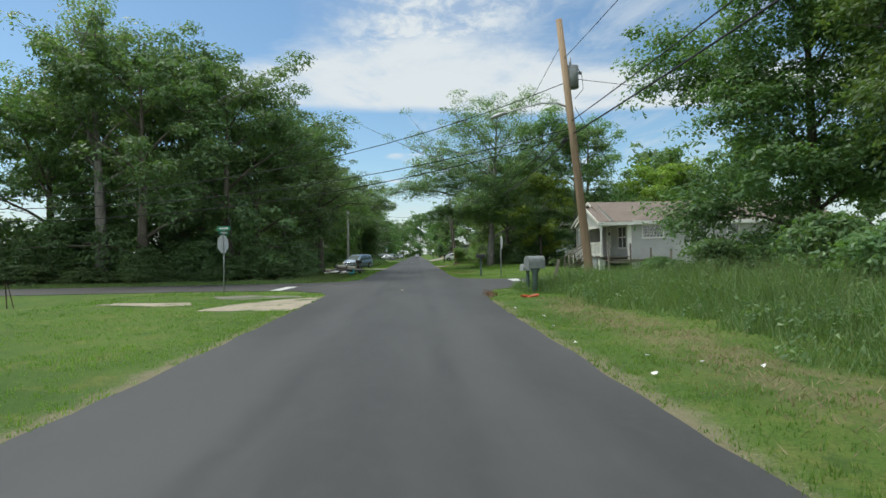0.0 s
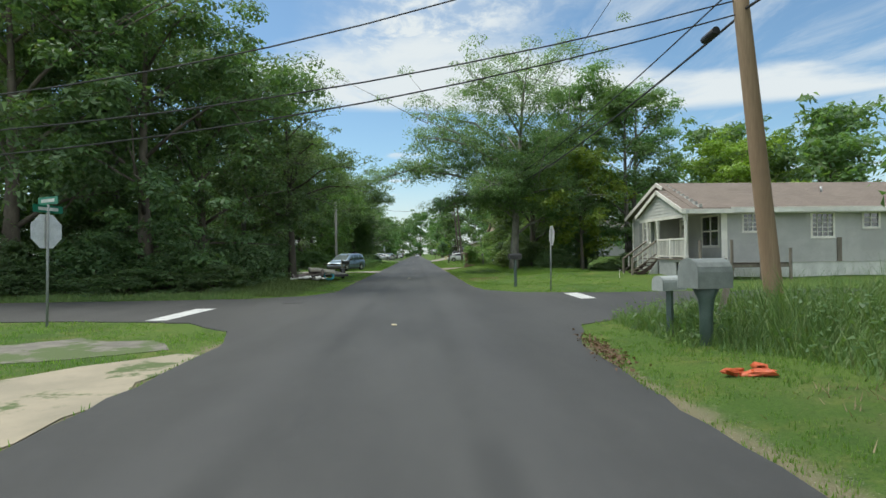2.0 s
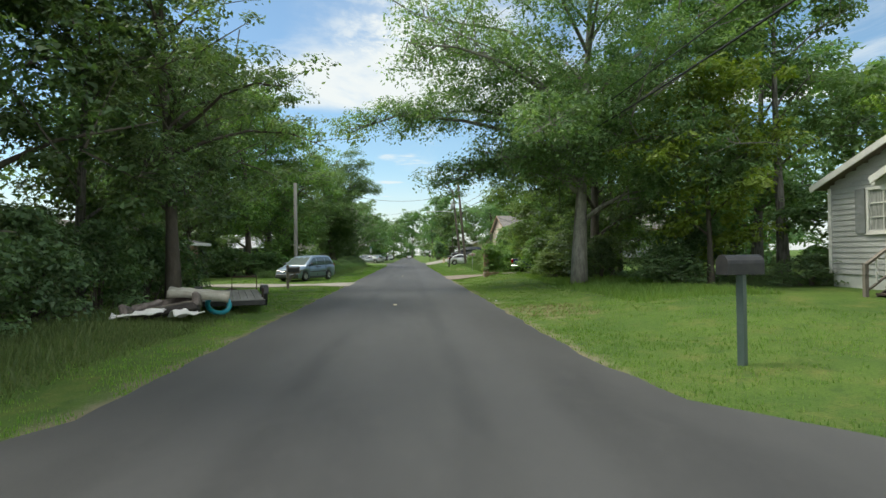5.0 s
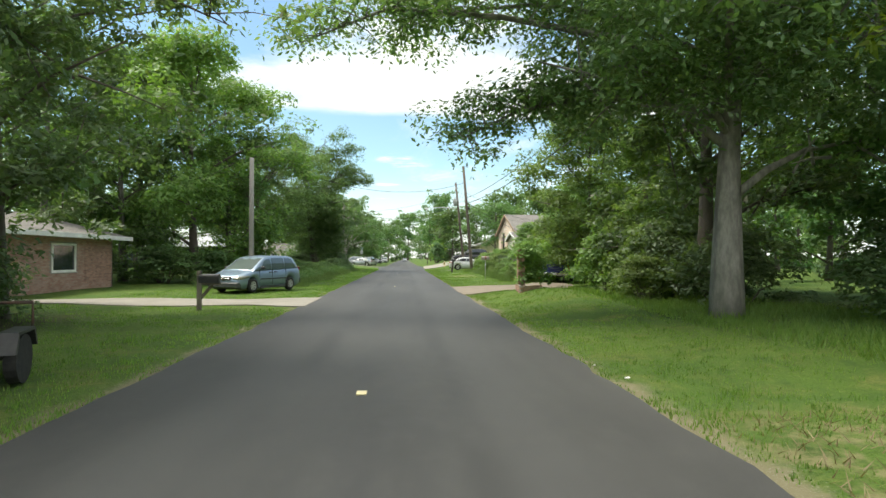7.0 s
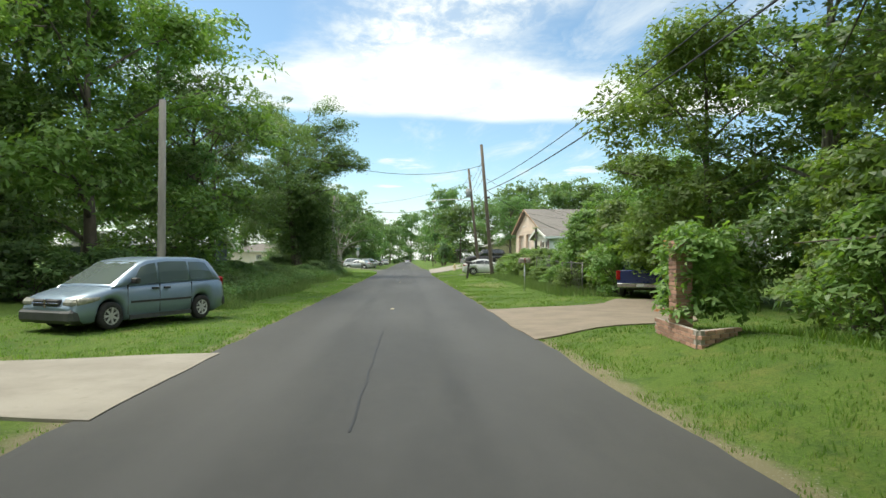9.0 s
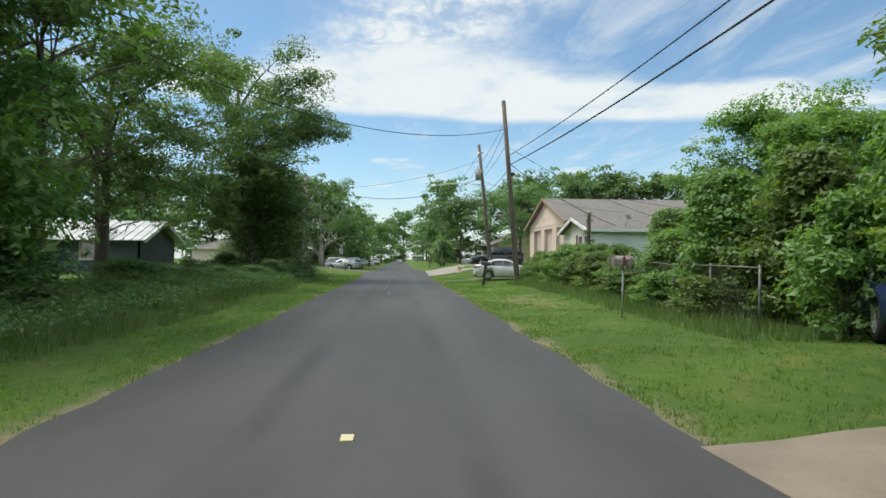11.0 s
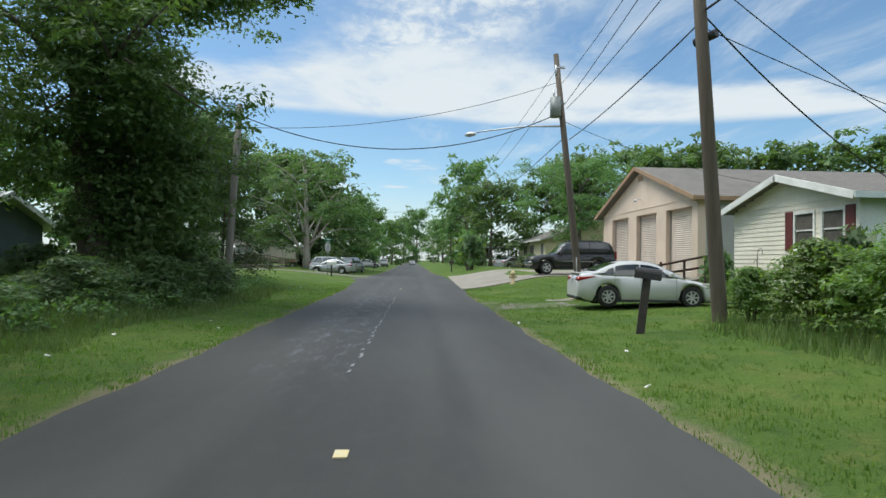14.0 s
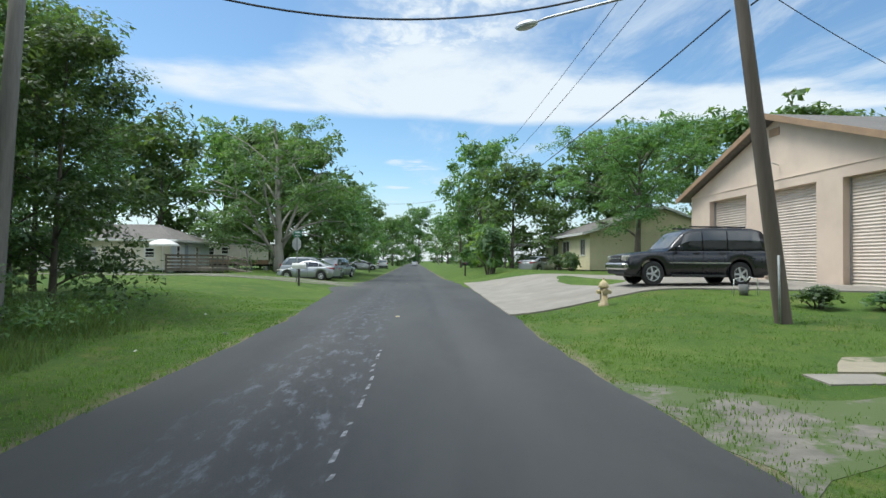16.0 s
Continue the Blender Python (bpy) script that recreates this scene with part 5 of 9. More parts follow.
def minivan(m, scale, paint, label, name="minivan"):
    top = [(0, 0.56), (0.10, 0.74), (0.30, 0.84), (0.75, 0.96), (1.05, 1.03), (3.6, 1.10), (4.55, 1.12), (4.72, 1.06), (4.8, 0.85)]
    roof = [(0.95, 1.02), (1.85, 1.58), (2.05, 1.66), (2.6, 1.73), (3.8, 1.73), (4.25, 1.66), (4.66, 1.12)]
    c = Car(name, m, 4.8, 1.96, top, roof, (0.93, 3.83), 0.33, 0.19, paint, label, lower=True, scale=scale, cabin=0.80)
    c.cross_window("windscreen", 1.02, 1.9, glass=VAN_SCREEN)
    c.cross_window("rear_window", 4.3, 4.6, glass=VAN_GLASS)
    c.side_window(1.34, 2.30, 0.08, 0.90, VAN_GLASS, lean0=0.50)
    c.side_window(2.37, 3.36, 0.08, 0.90, VAN_GLASS)
    c.side_window(3.43, 4.36, 0.10, 0.88, VAN_GLASS, lean1=-0.30)
    c.wedge("headlight_wing", 0.12, 0.62, 0.58, 0.78, 0.70, 0.82, LENS, "clouded clear lens")
    for side in (1, -1):
        c.end_box("headlight", 0.03, 0.34, side * 0.66 - 0.20, side * 0.66 + 0.19, 0.57, 0.77, LENS, "clouded clear lens", 0.07)
        c.end_box("tail_light", 4.60, 4.79, side * 0.80 - 0.09, side * 0.80 + 0.065, 0.90, 1.16, RED_LENS, "red lens", 0.03)
    g = c.end_box("grille", 0.0, 0.14, -0.42, 0.42, 0.58, 0.76, BLACK_PLASTIC, "black grille", 0.03)
    c.end_box("grille_bar", -0.02, 0.1, -0.42, 0.42, 0.655, 0.685, CHROME, "bright crossbar", 0.008, g)
    c.end_box("grille_bar", -0.02, 0.1, -0.03, 0.03, 0.57, 0.77, CHROME, "bright upright", 0.008, g)
    c.end_box("front_bumper", -0.05, 0.40, -0.87, 0.87, 0.22, 0.53, GREY_PLASTIC, "dark grey unpainted bumper", 0.07)
    c.end_box("rear_bumper", 4.62, 4.86, -0.90, 0.90, 0.32, 0.62, GREY_PLASTIC, "grey bumper", 0.06)
    c.patch("side_moulding", 1.45, 3.38, 0.60, 0.65, BLACK_PLASTIC, 0.012, "grey rubbing strip")
    c.patch("sill", 1.42, 3.40, 0.20, 0.30, GREY_PLASTIC, 0.004, "dark sill")
    c.handles((2.08, 2.46), 0.92, BLACK_PLASTIC)
    c.seams((1.36, 2.33, 3.42), 0.34, 1.05)
    c.mirrors(1.50, 1.08, BLACK_PLASTIC)
    return c


def sedan(m, scale, paint, label, name="sedan"):
    top = [(0, 0.52), (0.08, 0.66), (0.5, 0.80), (1.15, 0.93), (1.4, 0.97), (3.7, 1.04), (4.0, 1.07), (4.42, 1.06), (4.50, 0.98), (4.53, 0.78)]
    roof = [(1.12, 0.93), (1.5, 1.14), (1.95, 1.36), (2.25, 1.445), (2.6, 1.475), (3.0, 1.455), (3.4, 1.37), (4.08, 1.075)]
    c = Car(name, m, 4.53, 1.82, top, roof, (0.92, 3.57), 0.34, 0.18, paint, label, lower=True, scale=scale, cabin=0.74, nose=0.72, tail=0.80)
    c.cross_window("windscreen", 1.22, 2.02)
    c.cross_window("rear_window", 3.26, 3.98)
    c.side_window(1.52, 2.53, 0.08, 0.88, lean0=0.44)
    c.side_window(2.56, 3.36, 0.08, 0.88, lean1=-0.04)
    c.side_window(3.39, 3.84, 0.12, 0.80, lean1=-0.30)
    for side in (1, -1):
        c.end_box("headlight", 0.10, 0.72, side * 0.72 - 0.14, side * 0.72 + 0.13, 0.64, 0.80, LENS, "clear lens", 0.05)
        t = c.end_box("tail_light", 4.36, 4.53, side * 0.60 - 0.17, side * 0.60 + 0.15, 0.80, 0.95, RED_LENS, "large red lens with a clear centre", 0.04)
        c.end_box("reversing_lamp", 4.44, 4.536, side * 0.58 - 0.1, side * 0.58 + 0.06, 0.855, 0.90, LENS, "clear lens", 0.015, t)
    c.wedge("tail_light_wing", 3.98, 4.47, 0.96, 0.985, 0.80, 0.965, RED_LENS, "red lens sweeping forward to a point")
    c.wedge("bumper_crease", 3.98, 4.50, 0.60, 0.612, 0.62, 0.635, paint, "")
    c.end_box("boot_spoiler", 4.28, 4.50, -0.62, 0.62, 1.055, 1.085, paint, "small boot lip", 0.014)
    c.end_box("boot_badge", 4.50, 4.535, -0.05, 0.05, 0.93, 0.965, BLACK_METAL, "dark oval badge", 0.012)
    c.end_box("number_plate", 4.44, 4.54, -0.16, 0.16, 0.74, 0.89, ALU, "plain number plate", 0.005)
    c.end_box("rear_bumper", 4.22, 4.555, -0.74, 0.74, 0.22, 0.36, BLACK_PLASTIC, "black lower bumper", 0.05)
    c.end_box("front_bumper", -0.02, 0.22, -0.6, 0.6, 0.24, 0.42, BLACK_PLASTIC, "black lower grille", 0.04)
    c.patch("sill", 1.32, 3.18, 0.18, 0.25, BLACK_PLASTIC, 0.003, "dark sill")
    c.handles((2.30, 3.22), 0.88, paint)
    c.seams((1.42, 2.545), 0.30, 0.98)
    c.seams((3.375,), 0.76, 1.0)
    c.mirrors(1.62, 0.98, paint)
    return c


def suburban(m, scale, paint, label, name="sport_utility_vehicle", L=5.35):
    d = L - 5.35
    top = [(0, 0.80), (0.08, 0.98), (0.6, 1.06), (1.45, 1.13), (1.6, 1.16), (L - 0.2, 1.20), (L - 0.04, 1.15), (L, 0.8)]
    roof = [(1.48, 1.13), (2.12, 1.72), (2.35, 1.82), (3.0, 1.88), (L - 0.75, 1.88), (L - 0.35, 1.80), (L - 0.04, 1.18)]
    c = Car(name, m, L, 2.0, top, roof, (0.98, 4.13 + d), 0.39, 0.30, paint, label, lower=True, scale=scale, cabin=0.84, nose=0.90, tail=0.93, hub=5)
    c.cross_window("windscreen", 1.55, 2.15)
    c.side_window(1.78, 2.74, 0.04, 0.93, lean0=0.38)
    c.side_window(2.79, 3.64, 0.04, 0.93)
    c.side_window(3.69, L - 0.40, 0.04, 0.93, lean1=-0.15)
    for side in (1, -1):
        c.end_box("headlight", -0.01, 0.22, side * 0.74 - 0.20, side * 0.74 + 0.19, 0.78, 0.96, LENS, "clear lens", 0.03)
        c.end_box("tail_light", L - 0.12, L + 0.01, side * 0.83 - 0.08, side * 0.83 + 0.06, 0.85, 1.35, RED_LENS, "tall red lens", 0.02)
    g = c.end_box("grille", -0.03, 0.12, -0.53, 0.53, 0.76, 0.97, BLACK_PLASTIC, "black grille", 0.02)
    c.end_box("grille_bar", -0.045, 0.1, -0.53, 0.53, 0.85, 0.88, CHROME, "bright bar", 0.006, g)
    c.end_box("front_bumper", -0.10, 0.22, -0.96, 0.96, 0.50, 0.72, CHROME, "chromed bumper", 0.05)
    c.end_box("front_valance", -0.02, 0.3, -0.88, 0.88, 0.34, 0.50, BLACK_PLASTIC, "black valance", 0.04)
    c.end_box("rear_bumper", L - 0.15, L + 0.1, -0.93, 0.93, 0.48, 0.66, CHROME, "chromed bumper", 0.04)
    c.patch("side_moulding", 1.55, 3.75 + d, 0.72, 0.77, CHROME, 0.012, "bright trim strip")
    c.patch("running_board", 1.6, 3.55 + d, 0.30, 0.37, BLACK_PLASTIC, 0.06, "black running board")
    c.handles((2.45, 3.36), 1.04, BLACK_PLASTIC)
    c.seams((1.70, 2.76, 3.66), 0.42, 1.10)
    c.mirrors(1.86, 1.14, paint)
    for side in (1, -1):
        part("roof_rail", bx(L / 2 - (L - 0.9), L / 2 - 2.4, side * 0.68 - 0.02, side * 0.68 + 0.02, 1.89, 1.94, 0.008), BLACK_PLASTIC, c.o)
    return c


def pickup(m, scale, paint, label, name="pickup_truck"):
    L = 5.4
    top = [(0, 0.80), (0.08, 0.98), (0.6, 1.05), (1.45, 1.12), (L - 0.05, 1.14), (L, 1.1)]
    roof = [(1.48, 1.12), (2.1, 1.70), (2.35, 1.78), (3.1, 1.78), (3.35, 1.70), (3.5, 1.16)]
    c = Car(name, m, L, 1.96, top, roof, (0.95, 4.2), 0.38, 0.34, paint, label, lower=True, scale=scale, cabin=0.84, nose=0.9, tail=0.97, hub=6)
    c.cross_window("windscreen", 1.55, 2.1)
    c.side_window(1.82, 2.5, 0.1, 0.9, lean0=0.34)
    c.side_window(2.6, 3.25, 0.1, 0.9)
    c.end_box("tailgate", L - 0.06, L + 0.03, -0.80, 0.80, 0.58, 1.13, paint, "blue tailgate", 0.02)
    for side in (1, -1):
        c.end_box("tail_light", L - 0.10, L + 0.035, side * 0.895 - 0.085, side * 0.895 + 0.085, 0.74, 1.12, RED_LENS, "red lens", 0.02)
        c.end_box("headlight", -0.01, 0.2, side * 0.74 - 0.2, side * 0.74 + 0.19, 0.76, 0.95, LENS, "clear lens", 0.03)
    c.end_box("rear_bumper", L - 0.05, L + 0.16, -0.94, 0.94, 0.42, 0.60, CHROME, "chromed step bumper", 0.03)
    c.end_box("front_bumper", -0.1, 0.2, -0.94, 0.94, 0.45, 0.7, CHROME, "chromed bumper", 0.04)
    c.end_box("number_plate", L + 0.1, L + 0.165, -0.15, 0.15, 0.46, 0.58, ALU, "plain number plate", 0.004)
    c.mirrors(1.85, 1.1, BLACK_PLASTIC)
    c.seams((1.7, 2.55, 3.5), 0.45, 1.05)
    return c


van_turn = math.degrees(math.atan2(-1.94, -1.42))
minivan(place(-6.85, 70.2, van_turn + 12, 0.0), 0.94, PAINT_BLUE, "silver blue minivan parked on the grass verge")
sedan(place(7.32, 109.0, -3, 0.0), 0.965, PAINT_WHITE, "white four-door saloon parked on the grass")
suv = suburban(place(9.28, 124.6, 180, 0.03), 0.93, PAINT_BLACK, "black sport utility vehicle parked on a concrete drive")
suv.o.scale = (0.93, 0.93, 1.02)
pickup(place(10.3, 79.8, 62, 0.0), 0.95, PAINT_NAVY, "dark blue pickup truck parked beneath the vines")
sedan(pose(-7.6, 147.6, 0.1, 0, 0, 168), 0.95, PAINT_SILVER, "silver saloon parked beside the side street")
minivan(pose(-7.9, 150.8, 0.12, 0, 0, -5), 0.95, PAINT_SILVER, "silver people carrier parked behind the saloon")
suburban(pose(-6.5, 154.6, 0.08, 0, 0, 78), 0.88, PAINT_SILVER, "silver boxy van parked beyond the people carrier", "van")
suburban(pose(-9.0, 196, 0.1, 0, 0, 15), 0.95, PAINT_WHITE, "white van parked on a far verge", "van")
sedan(pose(-7.5, 192, 0.1, 0, 0, 10), 1.0, PAINT_WHITE, "white car parked on a far verge")
minivan(pose(-5.9, 215, 0.0, 0, 0, 95), 1.0, PAINT_WHITE, "white van parked at the far roadside")
sedan(pose(11.5, 158, 0.6, 0, 0, 40), 1.0, PAINT_SILVER, "grey car parked by a carport")
sedan(pose(0.3, 290, 0, 0, 0, 90), 1.0, PAINT_WHITE, "pale car far along the street")

# ---- buildings ----
SIDING_GREY = mat_two("grey_vinyl_siding", (0.48, 0.48, 0.45), (0.39, 0.39, 0.365), 0.8, 0.65, 25, 0.1)
SIDING_WHITE = mat_two("white_vinyl_siding", (0.80, 0.745, 0.62), (0.70, 0.65, 0.54), 0.8, 0.6, 25, 0.1)
SLATE_DOOR = mat_two("slate_door_paint", (0.30, 0.36, 0.40), (0.25, 0.30, 0.34), 2.0, 0.6, 20, 0.1)
# pale siding on walls turned from the sun; the blue-grey shade is painted in
SIDING_SHADED = mat_two("shaded_side_siding", (0.66, 0.72, 0.73), (0.56, 0.62, 0.64), 0.8, 0.65, 25, 0.1)
CREAM = mat_two("cream_rendered_wall", (0.66, 0.53, 0.42), (0.58, 0.46, 0.37), 0.6, 0.85, 40, 0.3)
# garage side and back walls, greyer and darker than the cream front
GARAGE_GREY = mat_two("grey_garage_wall", (0.38, 0.38, 0.36), (0.31, 0.31, 0.30), 0.6, 0.6, 30, 0.1)
YELLOW_WALL = mat_two("pale_yellow_siding", (0.72, 0.65, 0.42), (0.64, 0.57, 0.37), 0.7, 0.7, 30, 0.1)
DARK_WALL = mat_two("dark_blue_wall", (0.085, 0.11, 0.13), (0.06, 0.08, 0.10), 0.8, 0.7, 30, 0.2)
ROLL_DOOR = mat_two("roller_door_cream", (0.63, 0.54, 0.46), (0.54, 0.46, 0.39), 1.0, 0.5, 40, 0.1)
TRIM_TAN = mat_two("tan_wood_trim", (0.34, 0.22, 0.13), (0.27, 0.18, 0.11), 2.0, 0.75, 40, 0.2)
TRIM_WHITE = mat_two("aged_white_trim", (0.78, 0.76, 0.69), (0.65, 0.63, 0.57), 1.5, 0.65, 30, 0.1)
METAL_ROOF = mat_two("pale_metal_roof", (0.55, 0.56, 0.55), (0.42, 0.42, 0.40), 1.2, 0.4, 30, 0.05, 0.4)
BLOCK_WHITE = mat_two("whitewashed_block", (0.62, 0.63, 0.58), (0.48, 0.49, 0.45), 1.5, 0.85, 40, 0.3)
RED_SHUTTER = mat_two("dark_red_shutter", (0.14, 0.025, 0.022), (0.10, 0.02, 0.018), 4.0, 0.6, 40, 0.1)
SCREEN = mat_two("brown_screen_mesh", (0.075, 0.065, 0.055), (0.11, 0.095, 0.08), 3.0, 0.8, 200, 0.3)

CURTAIN = mat_two("net_curtain_behind_glass", (0.42, 0.42, 0.38), (0.20, 0.20, 0.19), 5.0, 0.25, 40, 0.0, 0.0, (1, 4, 0.4))


def mat_shingle(name, a, b):
    q = Mat(name)
    br = q.n.new("ShaderNodeTexBrick")
    br.inputs["Scale"].default_value = 1.0
    br.inputs["Brick Width"].default_value, br.inputs["Row Height"].default_value, br.inputs["Mortar Size"].default_value = 0.30, 0.145, 0.008
    br.inputs["Color1"].default_value, br.inputs["Color2"].default_value, br.inputs["Mortar"].default_value = (*a, 1), (*b, 1), (*[v * 0.35 for v in a], 1)
    q.l.new(q.co, br.inputs["Vector"])
    c = q.mix(q.range(q.noise(0.5, 6, 0.65), 0.45, 0.7, 0.0, 0.6), br.outputs["Color"], tuple(v * 0.6 for v in a))
    c = q.mix(q.range(q.noise(60, 3), 0.4, 0.8, 0.0, 0.4), c, tuple(v * 1.6 for v in b))
    q.bump(br.outputs["Fac"], -0.4, 0.01)
    return q.done(c, 0.9)


SHINGLE = mat_shingle("brown_asphalt_shingle", (0.155, 0.122, 0.098), (0.195, 0.158, 0.13))
SHINGLE_GREY = mat_shingle("grey_brown_shingle", (0.135, 0.124, 0.112), (0.175, 0.160, 0.144))


def side_frame(kind, at):
    """Maps (u, out, z) to the world for a wall: 'west' faces -x and 'east' +x with u along y, 'south' faces -y and 'north' +y with u along x."""
    o, u, n = {"west": ((at, 0, 0), (0, 1, 0), (-1, 0, 0)), "east": ((at, 0, 0), (0, 1, 0), (1, 0, 0)),
               "south": ((0, at, 0), (1, 0, 0), (0, -1, 0)), "north": ((0, at, 0), (1, 0, 0), (0, 1, 0))}[kind]
    return Matrix(((u[0], n[0], 0, o[0]), (u[1], n[1], 0, o[1]), (u[2], n[2], 1, o[2]), (0, 0, 0, 1)))


def boxes(name, m, items, material, parent=None, label="", bevel=0.0):
    bm = bmesh.new()
    for u0, u1, n0, n1, z0, z1 in items:
        box(bm, u0, u1, n0, n1, z0, z1, bevel, m)
    bmesh.ops.recalc_face_normals(bm, faces=bm.faces)
    return part(name, bm, material, parent, label)


def holes(lo, hi, cuts):
    """The stretches of lo..hi that are left free by the cuts."""
    out, a = [], lo
    for c0, c1 in sorted(cuts):
        if c0 > a:
            out.append((a, min(c0, hi)))
        a = max(a, c1)
    if a < hi:
        out.append((a, hi))
    return [(p, q) for p, q in out if q - p > 0.02]


def lap_wall(m, lo, hi, z0, z1, openings, material, parent, lap=0.13, depth=0.018, reach=None, name="wall", thick=0.14):
    """A wall of overlapping boards with openings (u0, u1, z0, z1); reach(z) gives the stretch of a gable at a height."""
    bm = bmesh.new()
    seen = {}

    def vert(u, d, h):
        key = (round(u, 3), round(d, 3), round(h, 3))
        if key not in seen:
            seen[key] = bm.verts.new(m @ Vector((u, d, h)))
        return seen[key]

    z = z0
    while z < z1 - 0.01:
        zt = min(z + lap, z1)
        a, b = (lo, hi) if reach is None else reach((z + zt) / 2)
        cuts = [(o[0], o[1]) for o in openings if o[2] < (z + zt) / 2 < o[3]]
        if b - a > 0.05:
            for p, q in holes(a, b, cuts):
                v = [vert(*c) for c in ((p, depth, z), (q, depth, z), (q, 0.0, zt + 0.004), (p, 0.0, zt + 0.004), (p, -thick, z), (q, -thick, z), (q, -thick, zt), (p, -thick, zt))]
                for f in ((0, 1, 2, 3), (0, 4, 5, 1), (0, 3, 7, 4), (1, 5, 6, 2), (4, 7, 6, 5)):
                    bm.faces.new([v[i] for i in f])
        z = zt
    bmesh.ops.recalc_face_normals(bm, faces=bm.faces)
    return part(name, bm, material, parent)


def plain_wall(m, lo, hi, z0, z1, openings, material, parent, name="wall", thick=0.18):
    """One solid wall with openings cut through it: a grid of cells, the free ones joined."""
    us = sorted({lo, hi, *[o[0] for o in openings], *[o[1] for o in openings]})
    zs = sorted({z0, z1, *[o[2] for o in openings], *[o[3] for o in openings]})
    bm = bmesh.new()
    V = {}

    def v(i, j):
        if (i, j) not in V:
            V[i, j] = bm.verts.new(m @ Vector((us[i], 0, zs[j])))
        return V[i, j]

    for i in range(len(us) - 1):
        for j in range(len(zs) - 1):
            u, z = (us[i] + us[i + 1]) / 2, (zs[j] + zs[j + 1]) / 2
            if not any(o[0] < u < o[1] and o[2] < z < o[3] for o in openings):
                bm.faces.new((v(i, j), v(i + 1, j), v(i + 1, j + 1), v(i, j + 1)))
    inward = m.to_3x3() @ Vector((0, -thick, 0))
    r = bmesh.ops.extrude_face_region(bm, geom=bm.faces[:])
    bmesh.ops.translate(bm, vec=inward, verts=[q for q in r["geom"] if isinstance(q, bmesh.types.BMVert)])
    bmesh.ops.recalc_face_normals(bm, faces=bm.faces)
    return part(name, bm, material, parent)


def gable(m, lo, hi, z0, peak_u, peak_z, material, parent, name="gable", thick=0.18):
    bm = bmesh.new()
    pts = [(lo, z0), (hi, z0), (peak_u, peak_z)]
    a = [bm.verts.new(m @ Vector((u, 0, z))) for u, z in pts]
    b = [bm.verts.new(m @ Vector((u, -thick, z))) for u, z in pts]
    bm.faces.new(a)
    bm.faces.new(b)
    for i in range(3):
        bm.faces.new((a[i], a[(i + 1) % 3], b[(i + 1) % 3], b[i]))
    bmesh.ops.recalc_face_normals(bm, faces=bm.faces)
    return part(name, bm, material, parent)


def sash(m, u0, u1, z0, z1, parent, frame=TRIM_WHITE, nu=1, nz=2, bar=0.05, edge=0.07, glass=None, label="white framed sash window"):
    """Window: frame with bars, sill, and panes set back."""
    it = [(u0 - edge, u0 + 0.02, -0.05, 0.04, z0 - edge, z1 + edge), (u1 - 0.02, u1 + edge, -0.05, 0.04, z0 - edge, z1 + edge),
          (u0 + 0.02, u1 - 0.02, -0.05, 0.038, z1 - 0.02, z1 + edge), (u0 + 0.02, u1 - 0.02, -0.05, 0.038, z0 - edge, z0 + 0.02)]
    bars = []
    for i in range(1, nu):
        u = u0 + (u1 - u0) * i / nu
        bars.append((u - bar / 2, u + bar / 2, -0.04, 0.015, z0 + 0.02, z1 - 0.02))
    for j in range(1, nz):
        z = z0 + (z1 - z0) * j / nz
        bars.append((u0 + 0.02, u1 - 0.02, -0.042, 0.012, z - bar / 2, z + bar / 2))
    w = boxes("window", m, it, frame, parent, label)
    for b in bars:
        boxes("glazing_bar", m, [b], frame, w)
    boxes("sill", m, [(u0 - edge - 0.03, u1 + edge + 0.03, 0.0, 0.08, z0 - edge - 0.03, z0 - edge)], frame, w)
    for i in range(nu):
        for j in range(nz):
            a, b = u0 + (u1 - u0) * i / nu, u0 + (u1 - u0) * (i + 1) / nu
            c, d = z0 + (z1 - z0) * j / nz, z0 + (z1 - z0) * (j + 1) / nz
            boxes("pane", m, [(a + 0.005, b - 0.005, -0.03, -0.02, c + 0.005, d - 0.005)], glass or GLASS, w)
    return w


def roof_slab(name, p0, p1, p2, p3, thick, material, parent, label=""):
    """A sloping slab: eave p0, p1, ridge p2, p3."""
    bm = bmesh.new()
    v = [Vector(p) for p in (p0, p1, p2, p3)]
    nrm = (v[1] - v[0]).cross(v[3] - v[0]).normalized()
    if nrm.z < 0:
        nrm = -nrm
    a = [bm.verts.new(p) for p in v]
    b = [bm.verts.new(p - nrm * thick) for p in v]
    bm.faces.new(a)
    bm.faces.new(b)
    for i in range(4):
        bm.faces.new((a[i], a[(i + 1) % 4], b[(i + 1) % 4], b[i]))
    bmesh.ops.recalc_face_normals(bm, faces=bm.faces)
    # own axes, so that courses run along the eave
    t = (v[1] - v[0]).normalized()
    s = nrm.cross(t)
    m = Matrix(((t.x, s.x, nrm.x, v[0].x), (t.y, s.y, nrm.y, v[0].y), (t.z, s.z, nrm.z, v[0].z), (0, 0, 0, 1)))
    bmesh.ops.transform(bm, matrix=m.inverted(), verts=bm.verts)
    ob = part(name, bm, material, parent, label)
    ob.matrix_local = m
    return ob


